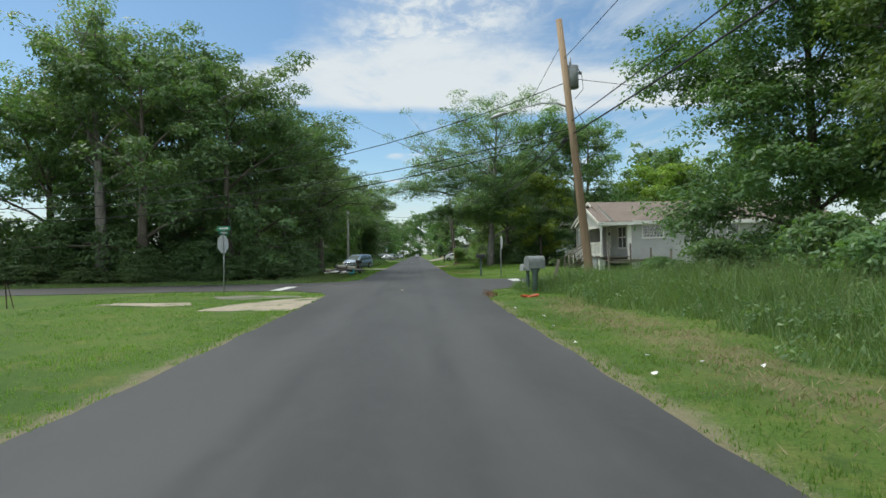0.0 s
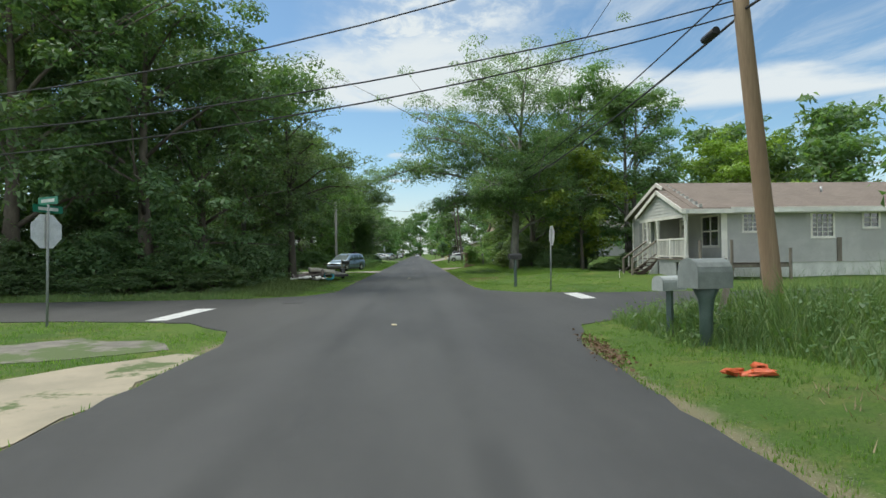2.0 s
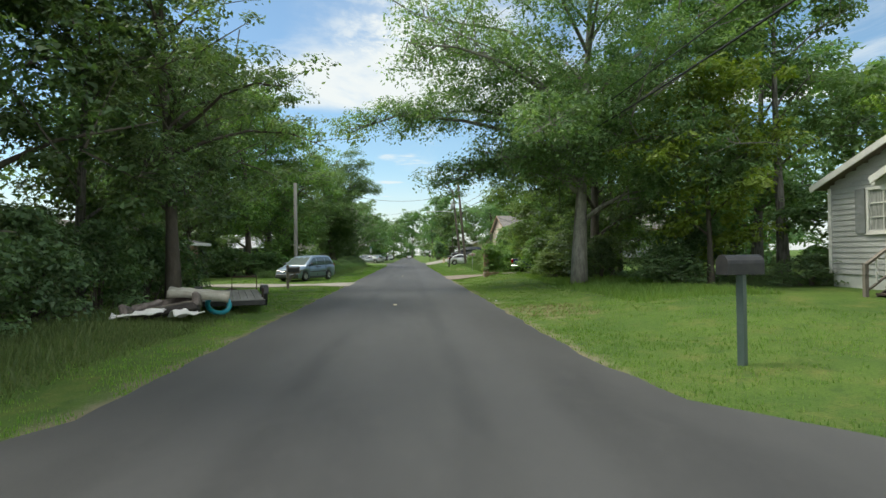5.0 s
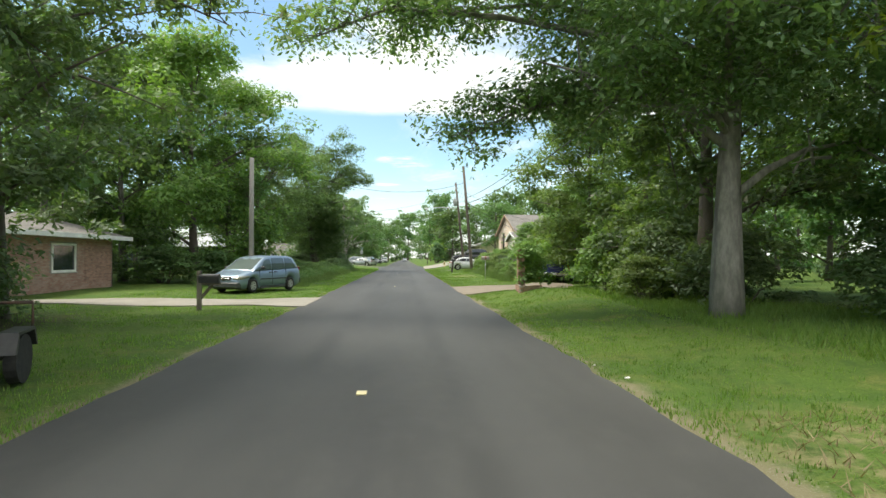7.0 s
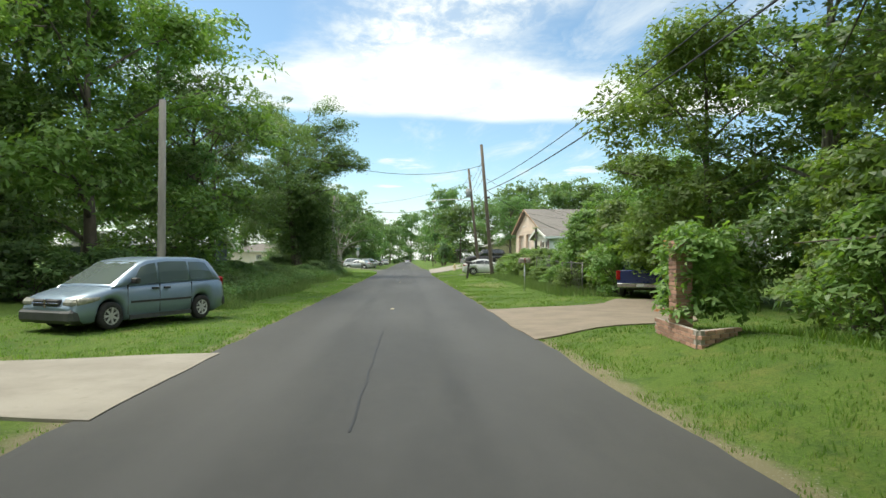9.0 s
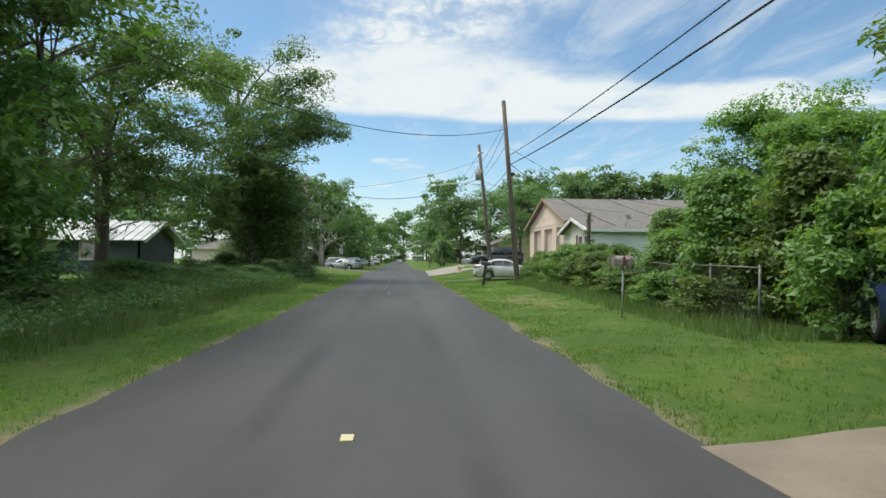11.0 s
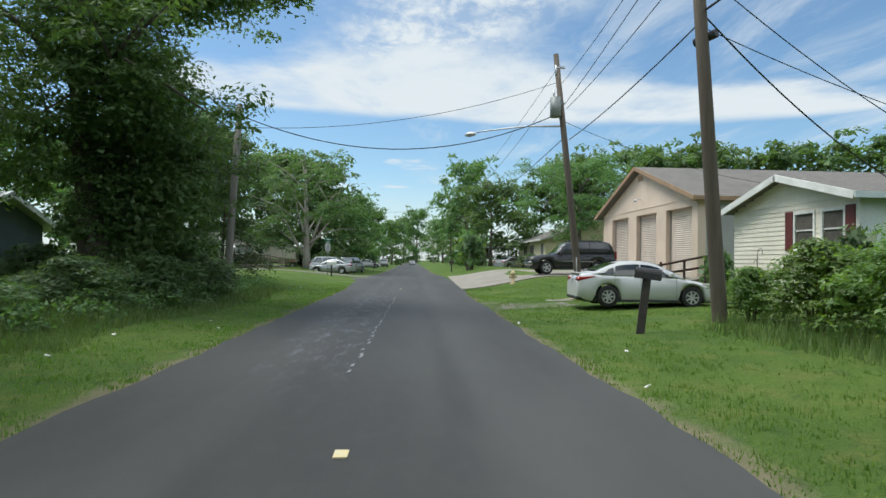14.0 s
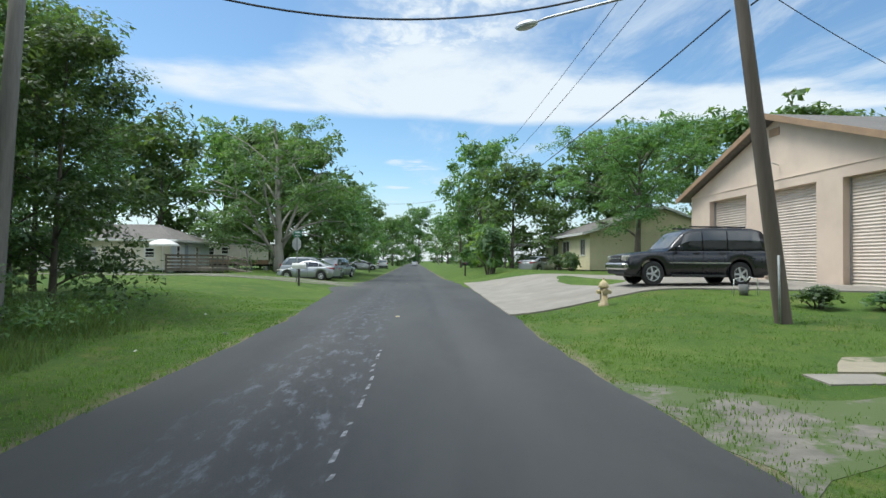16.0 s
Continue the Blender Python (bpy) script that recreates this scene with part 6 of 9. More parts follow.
def rake(parent, x, y0, z0, y1, z1, wide, thick, material, name="rake_board"):
    """A board along a sloping gable edge in a plane x = const."""
    d = Vector((0, y1 - y0, z1 - z0)).normalized()
    n = Vector((0, -d.z, d.y))
    if n.z < 0:
        n = -n
    bm = bmesh.new()
    c = [Vector((x, y0, z0)), Vector((x, y1, z1)), Vector((x, y1, z1)) - n * wide, Vector((x, y0, z0)) - n * wide]
    a = [bm.verts.new(p) for p in c]
    b = [bm.verts.new(p + Vector((thick, 0, 0))) for p in c]
    bm.faces.new(a)
    bm.faces.new(b)
    for i in range(4):
        bm.faces.new((a[i], a[(i + 1) % 4], b[(i + 1) % 4], b[i]))
    bmesh.ops.recalc_face_normals(bm, faces=bm.faces)
    return part(name, bm, material, parent)


SHUTTER_GREY = mat_two("faded_grey_shutter", (0.26, 0.27, 0.26), (0.20, 0.21, 0.20), 3.0, 0.7, 40, 0.1)
STEP_BROWN = mat_two("brown_stained_tread", (0.085, 0.058, 0.042), (0.05, 0.036, 0.028), 4.0, 0.8, 40, 0.3)


def cottage():
    th = empty("cottage", label="grey siding bungalow with a white-railed porch and brown shingle roof", category="house")
    W, S = side_frame("west", 13.7), side_frame("south", 40.9)
    # front room, recessed porch wall, long side wall
    win = (46.35, 47.45, 2.05, 3.3)
    lap_wall(W, 45.6, 49.05, 0.75, 3.6, [win], SIDING_GREY, th, 0.17, 0.028)
    sash(W, *win, th, nu=2, nz=3, bar=0.03, glass=CURTAIN)
    for u in (45.86, 47.55):
        boxes("shutter", W, [(u, u + 0.38, 0.03, 0.06, 2.0, 3.35)], SHUTTER_GREY, th, "grey shutter")
    lap_wall(W, 40.9, 49.05, 3.6, 5.15, [], SIDING_GREY, th, 0.17, 0.028, reach=lambda z: (44.6 - (5.22 - z) * 2.75, 44.6 + (5.22 - z) * 2.75), name="gable")
    P = side_frame("west", 15.1)
    door, pw = (44.6, 45.48, 1.12, 3.2), (41.25, 42.95, 1.75, 3.25)
    lap_wall(P, 40.92, 45.59, 0.75, 3.5, [door, pw], SIDING_GREY, th, 0.17, 0.028)
    sash(P, *pw, th, nu=2, nz=2, bar=0.07, label="wide white framed porch window")
    d = boxes("front_door", P, [(door[0] + 0.02, door[1] - 0.02, -0.08, -0.02, door[2], door[3])], WHITE_PAINT, th, "white panelled front door")
    boxes("door_frame", P, [(door[0] - 0.09, door[0] + 0.015, -0.06, 0.04, 1.1, 3.3), (door[1] - 0.015, door[1] + 0.09, -0.06, 0.04, 1.1, 3.3), (door[0] + 0.015, door[1] - 0.015, -0.06, 0.038, 3.2, 3.3)], TRIM_WHITE, d)
    boxes("fanlight", P, [(44.82, 45.26, -0.018, -0.008, 2.72, 2.95)], GLASS, d, "small dark door light")
    boxes("door_knob", P, [(44.7, 44.76, -0.02, 0.04, 2.05, 2.11)], CHROME, d)
    N = side_frame("south", 45.6)
    lap_wall(N, 13.85, 15.08, 0.75, 3.4, [], SIDING_GREY, th, 0.17, 0.028, name="return_wall")
    boxes("corner_board", W, [(45.5, 45.66, 0.03, 0.055, 0.75, 3.5)], TRIM_WHITE, th, "white corner board")
    boxes("corner_board", W, [(48.98, 49.1, 0.03, 0.055, 0.75, 3.5)], TRIM_WHITE, th, "white corner board")
    wins = [(16.15, 17.6, 2.45, 3.3), (19.65, 20.75, 2.15, 3.3), (22.3, 23.1, 2.6, 3.3), (26.2, 27.2, 2.4, 3.3)]
    lap_wall(S, 15.26, 30.0, 0.9, 3.5, wins, SIDING_GREY, th, 0.17, 0.028)
    for i, w in enumerate(wins):
        sash(S, *w, th, nu=(6, 4, 2, 2)[i], nz=(4, 5, 3, 2)[i], bar=0.03)
    boxes("corner_board", S, [(15.02, 15.32, 0.02, 0.05, 0.75, 3.5)], TRIM_WHITE, th, "broad white corner board")
    boxes("shutter", S, [(20.9, 21.15, 0.02, 0.05, 0.9, 2.1)], WOOD_GREY, th, "loose grey shutter")
    boxes("foundation", S, [(15.3, 30.0, -0.2, -0.02, -0.1, 0.9)], BLOCK_WHITE, th, "whitewashed foundation")
    boxes("foundation", W, [(45.7, 49.0, -0.2, -0.02, -0.1, 0.75)], BLOCK_WHITE, th, "whitewashed foundation")
    boxes("back_wall", side_frame("north", 48.9), [(13.85, 30, -0.15, 0.0, 0.0, 3.55)], SIDING_GREY, th)
    boxes("end_wall", side_frame("east", 30.0), [(40.9, 48.9, -0.15, 0.0, 0.0, 3.5)], SIDING_GREY, th)
    # roofs
    roof_slab("roof", (13.35, 40.35, 3.58), (30.4, 40.35, 3.58), (30.4, 44.6, 5.28), (13.35, 44.6, 5.28), 0.10, SHINGLE, th, "brown shingle roof, stained and patched")
    roof_slab("roof", (30.4, 49.5, 3.58), (13.35, 49.5, 3.58), (13.35, 44.6, 5.28), (30.4, 44.6, 5.28), 0.10, SHINGLE, th, "brown shingle roof")
    roof_slab("porch_roof", (12.8, 40.2, 3.50), (15.2, 40.2, 3.50), (15.2, 43.28, 4.72), (12.8, 43.28, 4.72), 0.10, SHINGLE, th, "porch gable roof with torn shingles")
    roof_slab("porch_roof", (15.2, 46.3, 3.50), (12.8, 46.3, 3.50), (12.8, 43.28, 4.72), (15.2, 43.28, 4.72), 0.10, SHINGLE, th, "porch gable roof")
    for y0, z0, x, pk in ((40.2, 3.50, 12.74, (43.28, 4.72)), (46.3, 3.50, 12.74, (43.28, 4.72)), (49.5, 3.58, 13.29, (44.6, 5.28))):
        rake(th, x, y0, z0 + 0.02, pk[0], pk[1] + 0.02, 0.19, 0.05, TRIM_WHITE)
    rake(th, 13.29, 43.75, 4.96, 44.6, 5.30, 0.19, 0.05, TRIM_WHITE)
    boxes("fascia", side_frame("south", 40.35), [(15.25, 30.4, 0.0, 0.03, 3.36, 3.60)], TRIM_WHITE, th, "white fascia board")
    boxes("fascia", side_frame("south", 40.2), [(12.75, 15.25, 0.0, 0.03, 3.30, 3.52)], TRIM_WHITE, th)
    boxes("soffit", side_frame("south", 40.38), [(15.2, 30.3, -0.55, 0.0, 3.32, 3.36)], TRIM_WHITE, th)
    F = side_frame("west", 12.95)
    lap_wall(F, 40.4, 46.1, 3.3, 4.6, [], SIDING_GREY, th, 0.17, 0.028, reach=lambda z: (43.28 - (4.66 - z) * 2.46, 43.28 + (4.66 - z) * 2.46), name="porch_gable")
    boxes("porch_beam", F, [(40.35, 46.1, -0.16, 0.02, 3.14, 3.32)], TRIM_WHITE, th)
    boxes("porch_ceiling", F, [(40.4, 46.0, -2.1, -0.18, 3.40, 3.44)], TRIM_WHITE, th)
    # deck, posts, rails
    boxes("deck", F, [(40.4 + 0.19 * i, 40.57 + 0.19 * i, -2.1, 0.05, 1.06, 1.12) for i in range(29)], WOOD_GREY, th, "weathered board deck")
    boxes("deck_skirt", F, [(40.4, 43.6, -0.06, 0.0, 0.95, 1.06), (41.4, 43.5, -0.05, -0.02, 0.1, 0.95)], mat_two("grey_plywood", (0.30, 0.315, 0.32), (0.22, 0.23, 0.235), 1.0, 0.8, 30), th, "pale plywood skirting")
    boxes("block_pier", F, [(40.7, 41.15, -0.4, -0.03, -0.1, 0.95)], BLOCK_WHITE, th)
    for y in (40.42, 43.68, 45.06):
        boxes("porch_post", F, [(y - 0.06, y + 0.06, -0.13, -0.01, 1.12, 3.14), (y - 0.09, y + 0.09, -0.16, 0.02, 2.98, 3.14), (y - 0.09, y + 0.09, -0.16, 0.02, 1.12, 1.3)], TRIM_WHITE, th, "", 0.012)
    boxes("handrail", F, [(40.48, 43.62, -0.12, -0.02, 2.06, 2.14), (40.48, 43.62, -0.10, -0.04, 1.2, 1.27)], TRIM_WHITE, th, "white porch railing")
    for i in range(17):
        y = 40.65 + i * 0.18
        boxes("baluster", F, [(y - 0.022, y + 0.022, -0.09, -0.05, 1.26, 2.07)], TRIM_WHITE, th)
    boxes("newel", F, [(42.05, 42.17, -0.13, -0.01, 1.12, 2.16)], TRIM_WHITE, th, "white newel post")
    # steps down to the lawn
    for i in range(5):
        boxes("step", F, [(43.75, 45.0, 0.05 + 0.26 * i, 0.35 + 0.26 * i, 0.86 - 0.17 * i, 0.91 - 0.17 * i)], STEP_BROWN, th, "brown stained tread")
    for y in (43.70, 45.05):
        part("stringer", prism([(12.9, 0.98), (12.9, 0.72), (11.75, -0.03), (11.55, -0.03), (11.55, 0.10)], "y", y - 0.025, y + 0.025), STEP_BROWN, th, "dark stair stringer")
        part("stair_rail", tube(bmesh.new(), [(12.92, y, 2.06), (11.58, y, 1.10)], 0.05, 4), WOOD_GREY, th, "weathered stair rail")
        part("lower_rail", tube(bmesh.new(), [(12.92, y, 1.36), (11.58, y, 0.42)], 0.035, 4), WOOD_GREY, th, "weathered stair rail")
        boxes("stair_post", F, [(y - 0.05, y + 0.05, 1.30, 1.40, -0.1, 1.16)], WOOD_GREY, th)
        for k in range(4):
            f = (k + 0.8) / 5
            x, z = 12.92 - 1.34 * f, 1.36 - 0.94 * f
            part("stair_baluster", bx(x - 0.02, x + 0.02, y - 0.02, y + 0.02, z, z + 0.70 - 0.02 * f), TRIM_WHITE, th)
    part("stair_cheek", prism([(12.93, 1.0), (12.93, -0.05), (12.2, -0.05)], "y", 43.56, 43.62), BLOCK_WHITE, th, "pale sloping side panel")
    # old timber ramp beside the porch
    boxes("ramp", side_frame("south", 40.3), [(13.1, 17.4, 0.0, 1.1, 0.86, 0.92), (13.1, 17.4, 1.06, 1.1, 0.70, 0.92)], WOOD_GREY, th, "old timber landing")
    for x, z in ((13.1, 2.0), (14.6, 2.0), (16.0, 1.7), (17.4, 1.6)):
        boxes("ramp_post", side_frame("south", 39.2), [(x - 0.05, x + 0.05, 0.0, 0.1, -0.1, z)], WOOD_GREY, th)
    part("roof_vent", tb([(21.5, 42.8, 4.5), (21.5, 42.8, 4.85)], 0.06, 10), GALV, th)


def garage():
    th = empty("garage_building", label="cream gabled garage with three roller doors", category="garage")
    W, S = side_frame("west", 15.35), side_frame("south", 121.4)
    z0 = 0.3
    doors = [(122.05, 125.35, z0, 4.72), (126.75, 130.05, z0, 4.75), (131.5, 134.9, z0, 4.78)]
    plain_wall(W, 121.4, 136.9, z0, 5.2, doors, CREAM, th, thick=0.45)
    gable(W, 121.4, 136.9, 5.2, 129.3, 7.75, CREAM, th, thick=0.4)
    boxes("string_course", W, [(121.4, 136.9, 0.0, 0.03, 5.14, 5.20)], CREAM, th)
    for u0, u1, a, b in doors:
        bm = bmesh.new()
        z = a
        prev = None
        while z < b:
            for dz, n in ((0.0, -0.33), (0.045, -0.30), (0.09, -0.33)):
                row = [bm.verts.new(W @ Vector((u0 - 0.02, n, z + dz))), bm.verts.new(W @ Vector((u1 + 0.02, n, z + dz)))]
                if prev:
                    bm.faces.new((prev[0], prev[1], row[1], row[0]))
                prev = row
            z += 0.12
        bmesh.ops.recalc_face_normals(bm, faces=bm.faces)
        d = part("roller_door", bm, ROLL_DOOR, th, "cream ribbed roller door")
        for u in (u0, u1 - 0.07):
            boxes("door_track", W, [(u, u + 0.07, -0.30, -0.26, a, b)], GALV, d)
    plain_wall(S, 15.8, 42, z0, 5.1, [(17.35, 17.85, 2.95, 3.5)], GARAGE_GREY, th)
    boxes("side_window", S, [(17.38, 17.82, -0.1, -0.05, 2.98, 3.47)], WOOD_GREY, th, "small boarded window")
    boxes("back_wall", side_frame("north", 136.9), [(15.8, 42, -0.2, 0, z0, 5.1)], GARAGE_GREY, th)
    roof_slab("roof", (14.9, 120.85, 5.15), (42.5, 120.85, 5.15), (42.5, 129.3, 8.0), (14.9, 129.3, 8.0), 0.14, SHINGLE_GREY, th, "grey brown shingle roof")
    roof_slab("roof", (42.5, 137.8, 5.15), (14.9, 137.8, 5.15), (14.9, 129.3, 8.0), (42.5, 129.3, 8.0), 0.14, SHINGLE_GREY, th, "grey brown shingle roof")
    for y in (120.85, 137.8):
        rake(th, 14.84, y, 5.17, 129.3, 8.02, 0.24, 0.05, TRIM_TAN)
    boxes("fascia", side_frame("south", 120.85), [(14.86, 42.5, 0.0, 0.03, 4.95, 5.17)], TRIM_TAN, th, "tan fascia board")
    boxes("soffit", side_frame("south", 120.88), [(14.9, 42.4, -0.55, 0.0, 4.92, 4.96)], TRIM_TAN, th)
    bm = bmesh.new()
    tube(bm, [(15.3, 129.0, 5.75), (15.0, 129.0, 5.85), (14.85, 129.0, 5.72)], 0.03, 6)
    tube(bm, [(14.85, 129.0, 5.78), (14.85, 129.0, 5.62)], [0.06, 0.13], 8)
    part("gable_lamp", bm, WHITE_PAINT, th)
    boxes("gable_vent", W, [(129.0, 129.7, 0.0, 0.03, 7.05, 7.4)], TRIM_TAN, th)


def white_house():
    th = empty("mobile_home", label="white siding house with red shutters behind a hedge", category="house")
    W, S = side_frame("west", 12.6), side_frame("south", 106.5)
    ws = [(107.05, 107.95, 2.1, 3.2), (108.35, 109.25, 2.1, 3.2)]
    lap_wall(W, 106.5, 112.9, 0.3, 3.55, ws, SIDING_WHITE, th, lap=0.16)
    lap_wall(W, 106.5, 112.9, 3.55, 4.45, [], SIDING_WHITE, th, lap=0.16, reach=lambda z: (109.7 - (4.5 - z) * 3.4, 109.7 + (4.5 - z) * 3.4), name="gable")
    for w in ws:
        sash(W, *w, th, WHITE_PAINT, nu=1, nz=2, glass=SCREEN)
    boxes("shutter", W, [(106.6, 106.97, 0.02, 0.05, 2.0, 3.3)], RED_SHUTTER, th, "dark red shutter")
    boxes("shutter", W, [(109.35, 109.72, 0.02, 0.05, 2.0, 3.3)], RED_SHUTTER, th, "dark red shutter")
    # south side, its shade put into the siding colour
    lap_wall(S, 12.6, 27, 0.5, 3.6, [(19, 20, 2.1, 3.1)], SIDING_SHADED, th, lap=0.16)
    sash(S, 19, 20, 2.1, 3.1, th, WHITE_PAINT)
    boxes("back_wall", side_frame("north", 112.9), [(12.8, 27, -0.14, 0, 0.3, 3.6)], SIDING_WHITE, th)
    roof_slab("roof", (12.2, 106.1, 3.58), (27.3, 106.1, 3.58), (27.3, 109.7, 4.55), (12.2, 109.7, 4.55), 0.10, SHINGLE_GREY, th, "brown shingle roof")
    roof_slab("roof", (27.3, 113.3, 3.58), (12.2, 113.3, 3.58), (12.2, 109.7, 4.55), (27.3, 109.7, 4.55), 0.10, SHINGLE_GREY, th, "brown shingle roof")
    for y in (106.1, 113.3):
        rake(th, 12.14, y, 3.60, 109.7, 4.57, 0.22, 0.05, WHITE_PAINT)
    boxes("eave_trim", side_frame("south", 106.1), [(12.15, 27.3, 0.0, 0.03, 3.42, 3.60)], SIDING_SHADED, th)
    boxes("corner_board", W, [(106.42, 106.56, 0.0, 0.04, 0.3, 3.5)], WHITE_PAINT, th)
    # dish on the roof
    d = empty("satellite_dish", pose(15.2, 107.2, 3.86), "grey satellite dish on a bent arm above the eave", "satellite dish")
    part("arm", tb([(0, 0, 0), (0.1, 0, 0.35), (0.25, 0, 0.5), (0.55, -0.1, 0.75)], 0.03, 6), GALV, d)
    bm = bmesh.new()
    bmesh.ops.create_uvsphere(bm, u_segments=16, v_segments=8, radius=0.36)
    bmesh.ops.delete(bm, geom=[v for v in bm.verts if v.co.z > -0.2], context="VERTS")
    bmesh.ops.transform(bm, matrix=pose(0.05, -0.1, 0.62, 0, 60, 20) @ Matrix.Translation((0, 0, 0.35)), verts=bm.verts)
    part("dish", bm, GALV, d)
    # timber ramp rails beside the house
    r = empty("ramp", pose(0, 0, 0), "brown timber ramp with handrails beside the house", "ramp")
    bm = bmesh.new()
    for x in (10.4, 11.4, 12.3):
        tube(bm, [(x, 114.6, 0.3), (x, 114.6, 1.55 + 0.12 * (x - 10))], 0.05, 4)
    tube(bm, [(9.6, 114.6, 1.3), (12.8, 114.6, 1.95)], 0.05, 4)
    tube(bm, [(9.6, 114.6, 0.95), (12.8, 114.6, 1.5)], 0.05, 4)
    part("handrail", bm, RUST, r, "red-brown handrail")
    part("ramp_deck", prism([(9.6, 0.55), (12.8, 1.0), (12.8, 0.3), (9.6, 0.3)], "y", 114.6, 115.7), WOOD_GREY, r)


def yellow_house():
    th = empty("bungalow", label="pale yellow bungalow with a screened porch", category="house")
    W, S = side_frame("west", 14.2), side_frame("south", 152.0)
    lap_wall(S, 14.2, 26, 0.95, 4.1, [], YELLOW_WALL, th, lap=0.2)
    gable(S, 14.2, 26, 4.1, 20.1, 6.1, YELLOW_WALL, th)
    ws = [(153.3, 154.6, 2.2, 3.5), (158.2, 160.6, 1.9, 3.5), (162.4, 164.4, 1.9, 3.5)]
    lap_wall(W, 152, 168, 0.95, 4.0, ws, YELLOW_WALL, th, lap=0.2)
    for w in ws:
        sash(W, *w, th, nu=2, nz=1, glass=SCREEN, label="white framed screened window")
    # solid dark panel stands in for the shade beneath the raised floor
    boxes("crawl_space", S, [(14.4, 26, -0.3, -0.1, 0.3, 0.95)], WOOD_DARK, th)
    roof_slab("roof", (13.5, 151.5, 3.95), (13.5, 168.5, 3.95), (20.1, 168.5, 6.2), (20.1, 151.5, 6.2), 0.12, SHINGLE_GREY, th, "grey shingle roof")
    roof_slab("roof", (26.7, 168.5, 3.95), (26.7, 151.5, 3.95), (20.1, 151.5, 6.2), (20.1, 168.5, 6.2), 0.12, SHINGLE_GREY, th, "grey shingle roof")
    boxes("fascia", side_frame("west", 13.5), [(151.5, 168.5, 0.0, 0.04, 3.80, 3.98)], WHITE_PAINT, th)
    for x in (13.5, 26.7):
        m = Matrix(((0, 1, 0, 0), (1, 0, 0, 0), (0, 0, 1, 0), (0, 0, 0, 1)))
        b = rake(th, 151.45, x, 3.97, 20.1, 6.22, 0.2, 0.05, WHITE_PAINT)
        b.data.transform(m)
        b.data.flip_normals()
    # open carport further along
    c = empty("carport", label="dark open carport beside the bungalow", category="carport")
    boxes("carport_roof", S, [(9.5, 14.0, -22, -15, 3.3, 3.5)], METAL_ROOF, c)
    for x, y in ((9.7, 167.3), (13.8, 167.3), (9.7, 173.8), (13.8, 173.8)):
        part("post", bx(x - 0.07, x + 0.07, y - 0.07, y + 0.07, 0.3, 3.3), WOOD_GREY, c)


def metal_roof_house():
    th = empty("metal_roofed_house", label="dark blue house with a pale metal roof among trees", category="house")
    E = side_frame("east", -13.8)
    lap_wall(E, 101.3, 106.3, 0.1, 2.3, [], DARK_WALL, th, lap=0.2)
    gable(E, 101.3, 106.3, 2.3, 103.8, 3.25, DARK_WALL, th)
    S = side_frame("south", 101.3)
    plain_wall(S, -25, -13.8, 0.1, 2.3, [(-17, -16, 1.1, 2.0)], DARK_WALL, th)
    sash(S, -17, -16, 1.1, 2.0, th)
    roof_slab("roof", (-25.3, 100.7, 2.15), (-13.3, 100.7, 2.15), (-13.3, 103.8, 3.4), (-25.3, 103.8, 3.4), 0.06, METAL_ROOF, th, "pale ribbed metal roof")
    roof_slab("roof", (-13.3, 106.9, 2.15), (-25.3, 106.9, 2.15), (-25.3, 103.8, 3.4), (-13.3, 103.8, 3.4), 0.06, METAL_ROOF, th, "pale ribbed metal roof")
    for i in range(24):
        x = -25.1 + i * 0.5
        roof_slab("roof_rib", (x, 100.7, 2.19), (x + 0.05, 100.7, 2.19), (x + 0.05, 103.8, 3.44), (x, 103.8, 3.44), 0.04, METAL_ROOF, th)
    for y in (100.7, 106.9):
        rake(th, -13.34, y, 2.17, 103.8, 3.42, 0.2, 0.05, WHITE_PAINT)
    # the plan above is drawn small; the house is larger and stands further back
    th.matrix_world = Matrix.Translation((-1.0, -28.9, -0.1)) @ Matrix.Diagonal((1.45, 1.45, 1.42, 1))


def brick_house():
    th = empty("brick_house", label="low red brick house with a white eave", category="house")
    E = side_frame("east", -15.3)
    win = (69.0, 70.75, 0.95, 2.1)
    plain_wall(E, 58, 74.3, 0.0, 2.62, [win], MORTAR, th)
    sash(E, *win, th, WHITE_PAINT, nu=1, nz=1, label="dark window in a white frame")
    plain_wall(side_frame("north", 74.3), -25, -15.3, 0.0, 2.62, [], MORTAR, th)
    plain_wall(side_frame("south", 58), -25, -15.3, 0.0, 2.62, [], MORTAR, th)
    roof_slab("roof", (-14.6, 57.3, 2.60), (-14.6, 75.0, 2.60), (-20, 75.0, 3.9), (-20, 57.3, 3.9), 0.1, SHINGLE_GREY, th, "low grey shingle roof")
    roof_slab("roof", (-25.6, 75.0, 2.60), (-25.6, 57.3, 2.60), (-20, 57.3, 3.9), (-20, 75.0, 3.9), 0.1, SHINGLE_GREY, th, "low grey shingle roof")
    boxes("fascia", side_frame("east", -14.6), [(57.3, 75.0, 0.0, 0.03, 2.42, 2.62)], WHITE_PAINT, th, "white fascia")
    boxes("soffit", side_frame("east", -14.63), [(57.4, 74.9, -0.65, 0.0, 2.44, 2.48)], WHITE_PAINT, th)
    return th


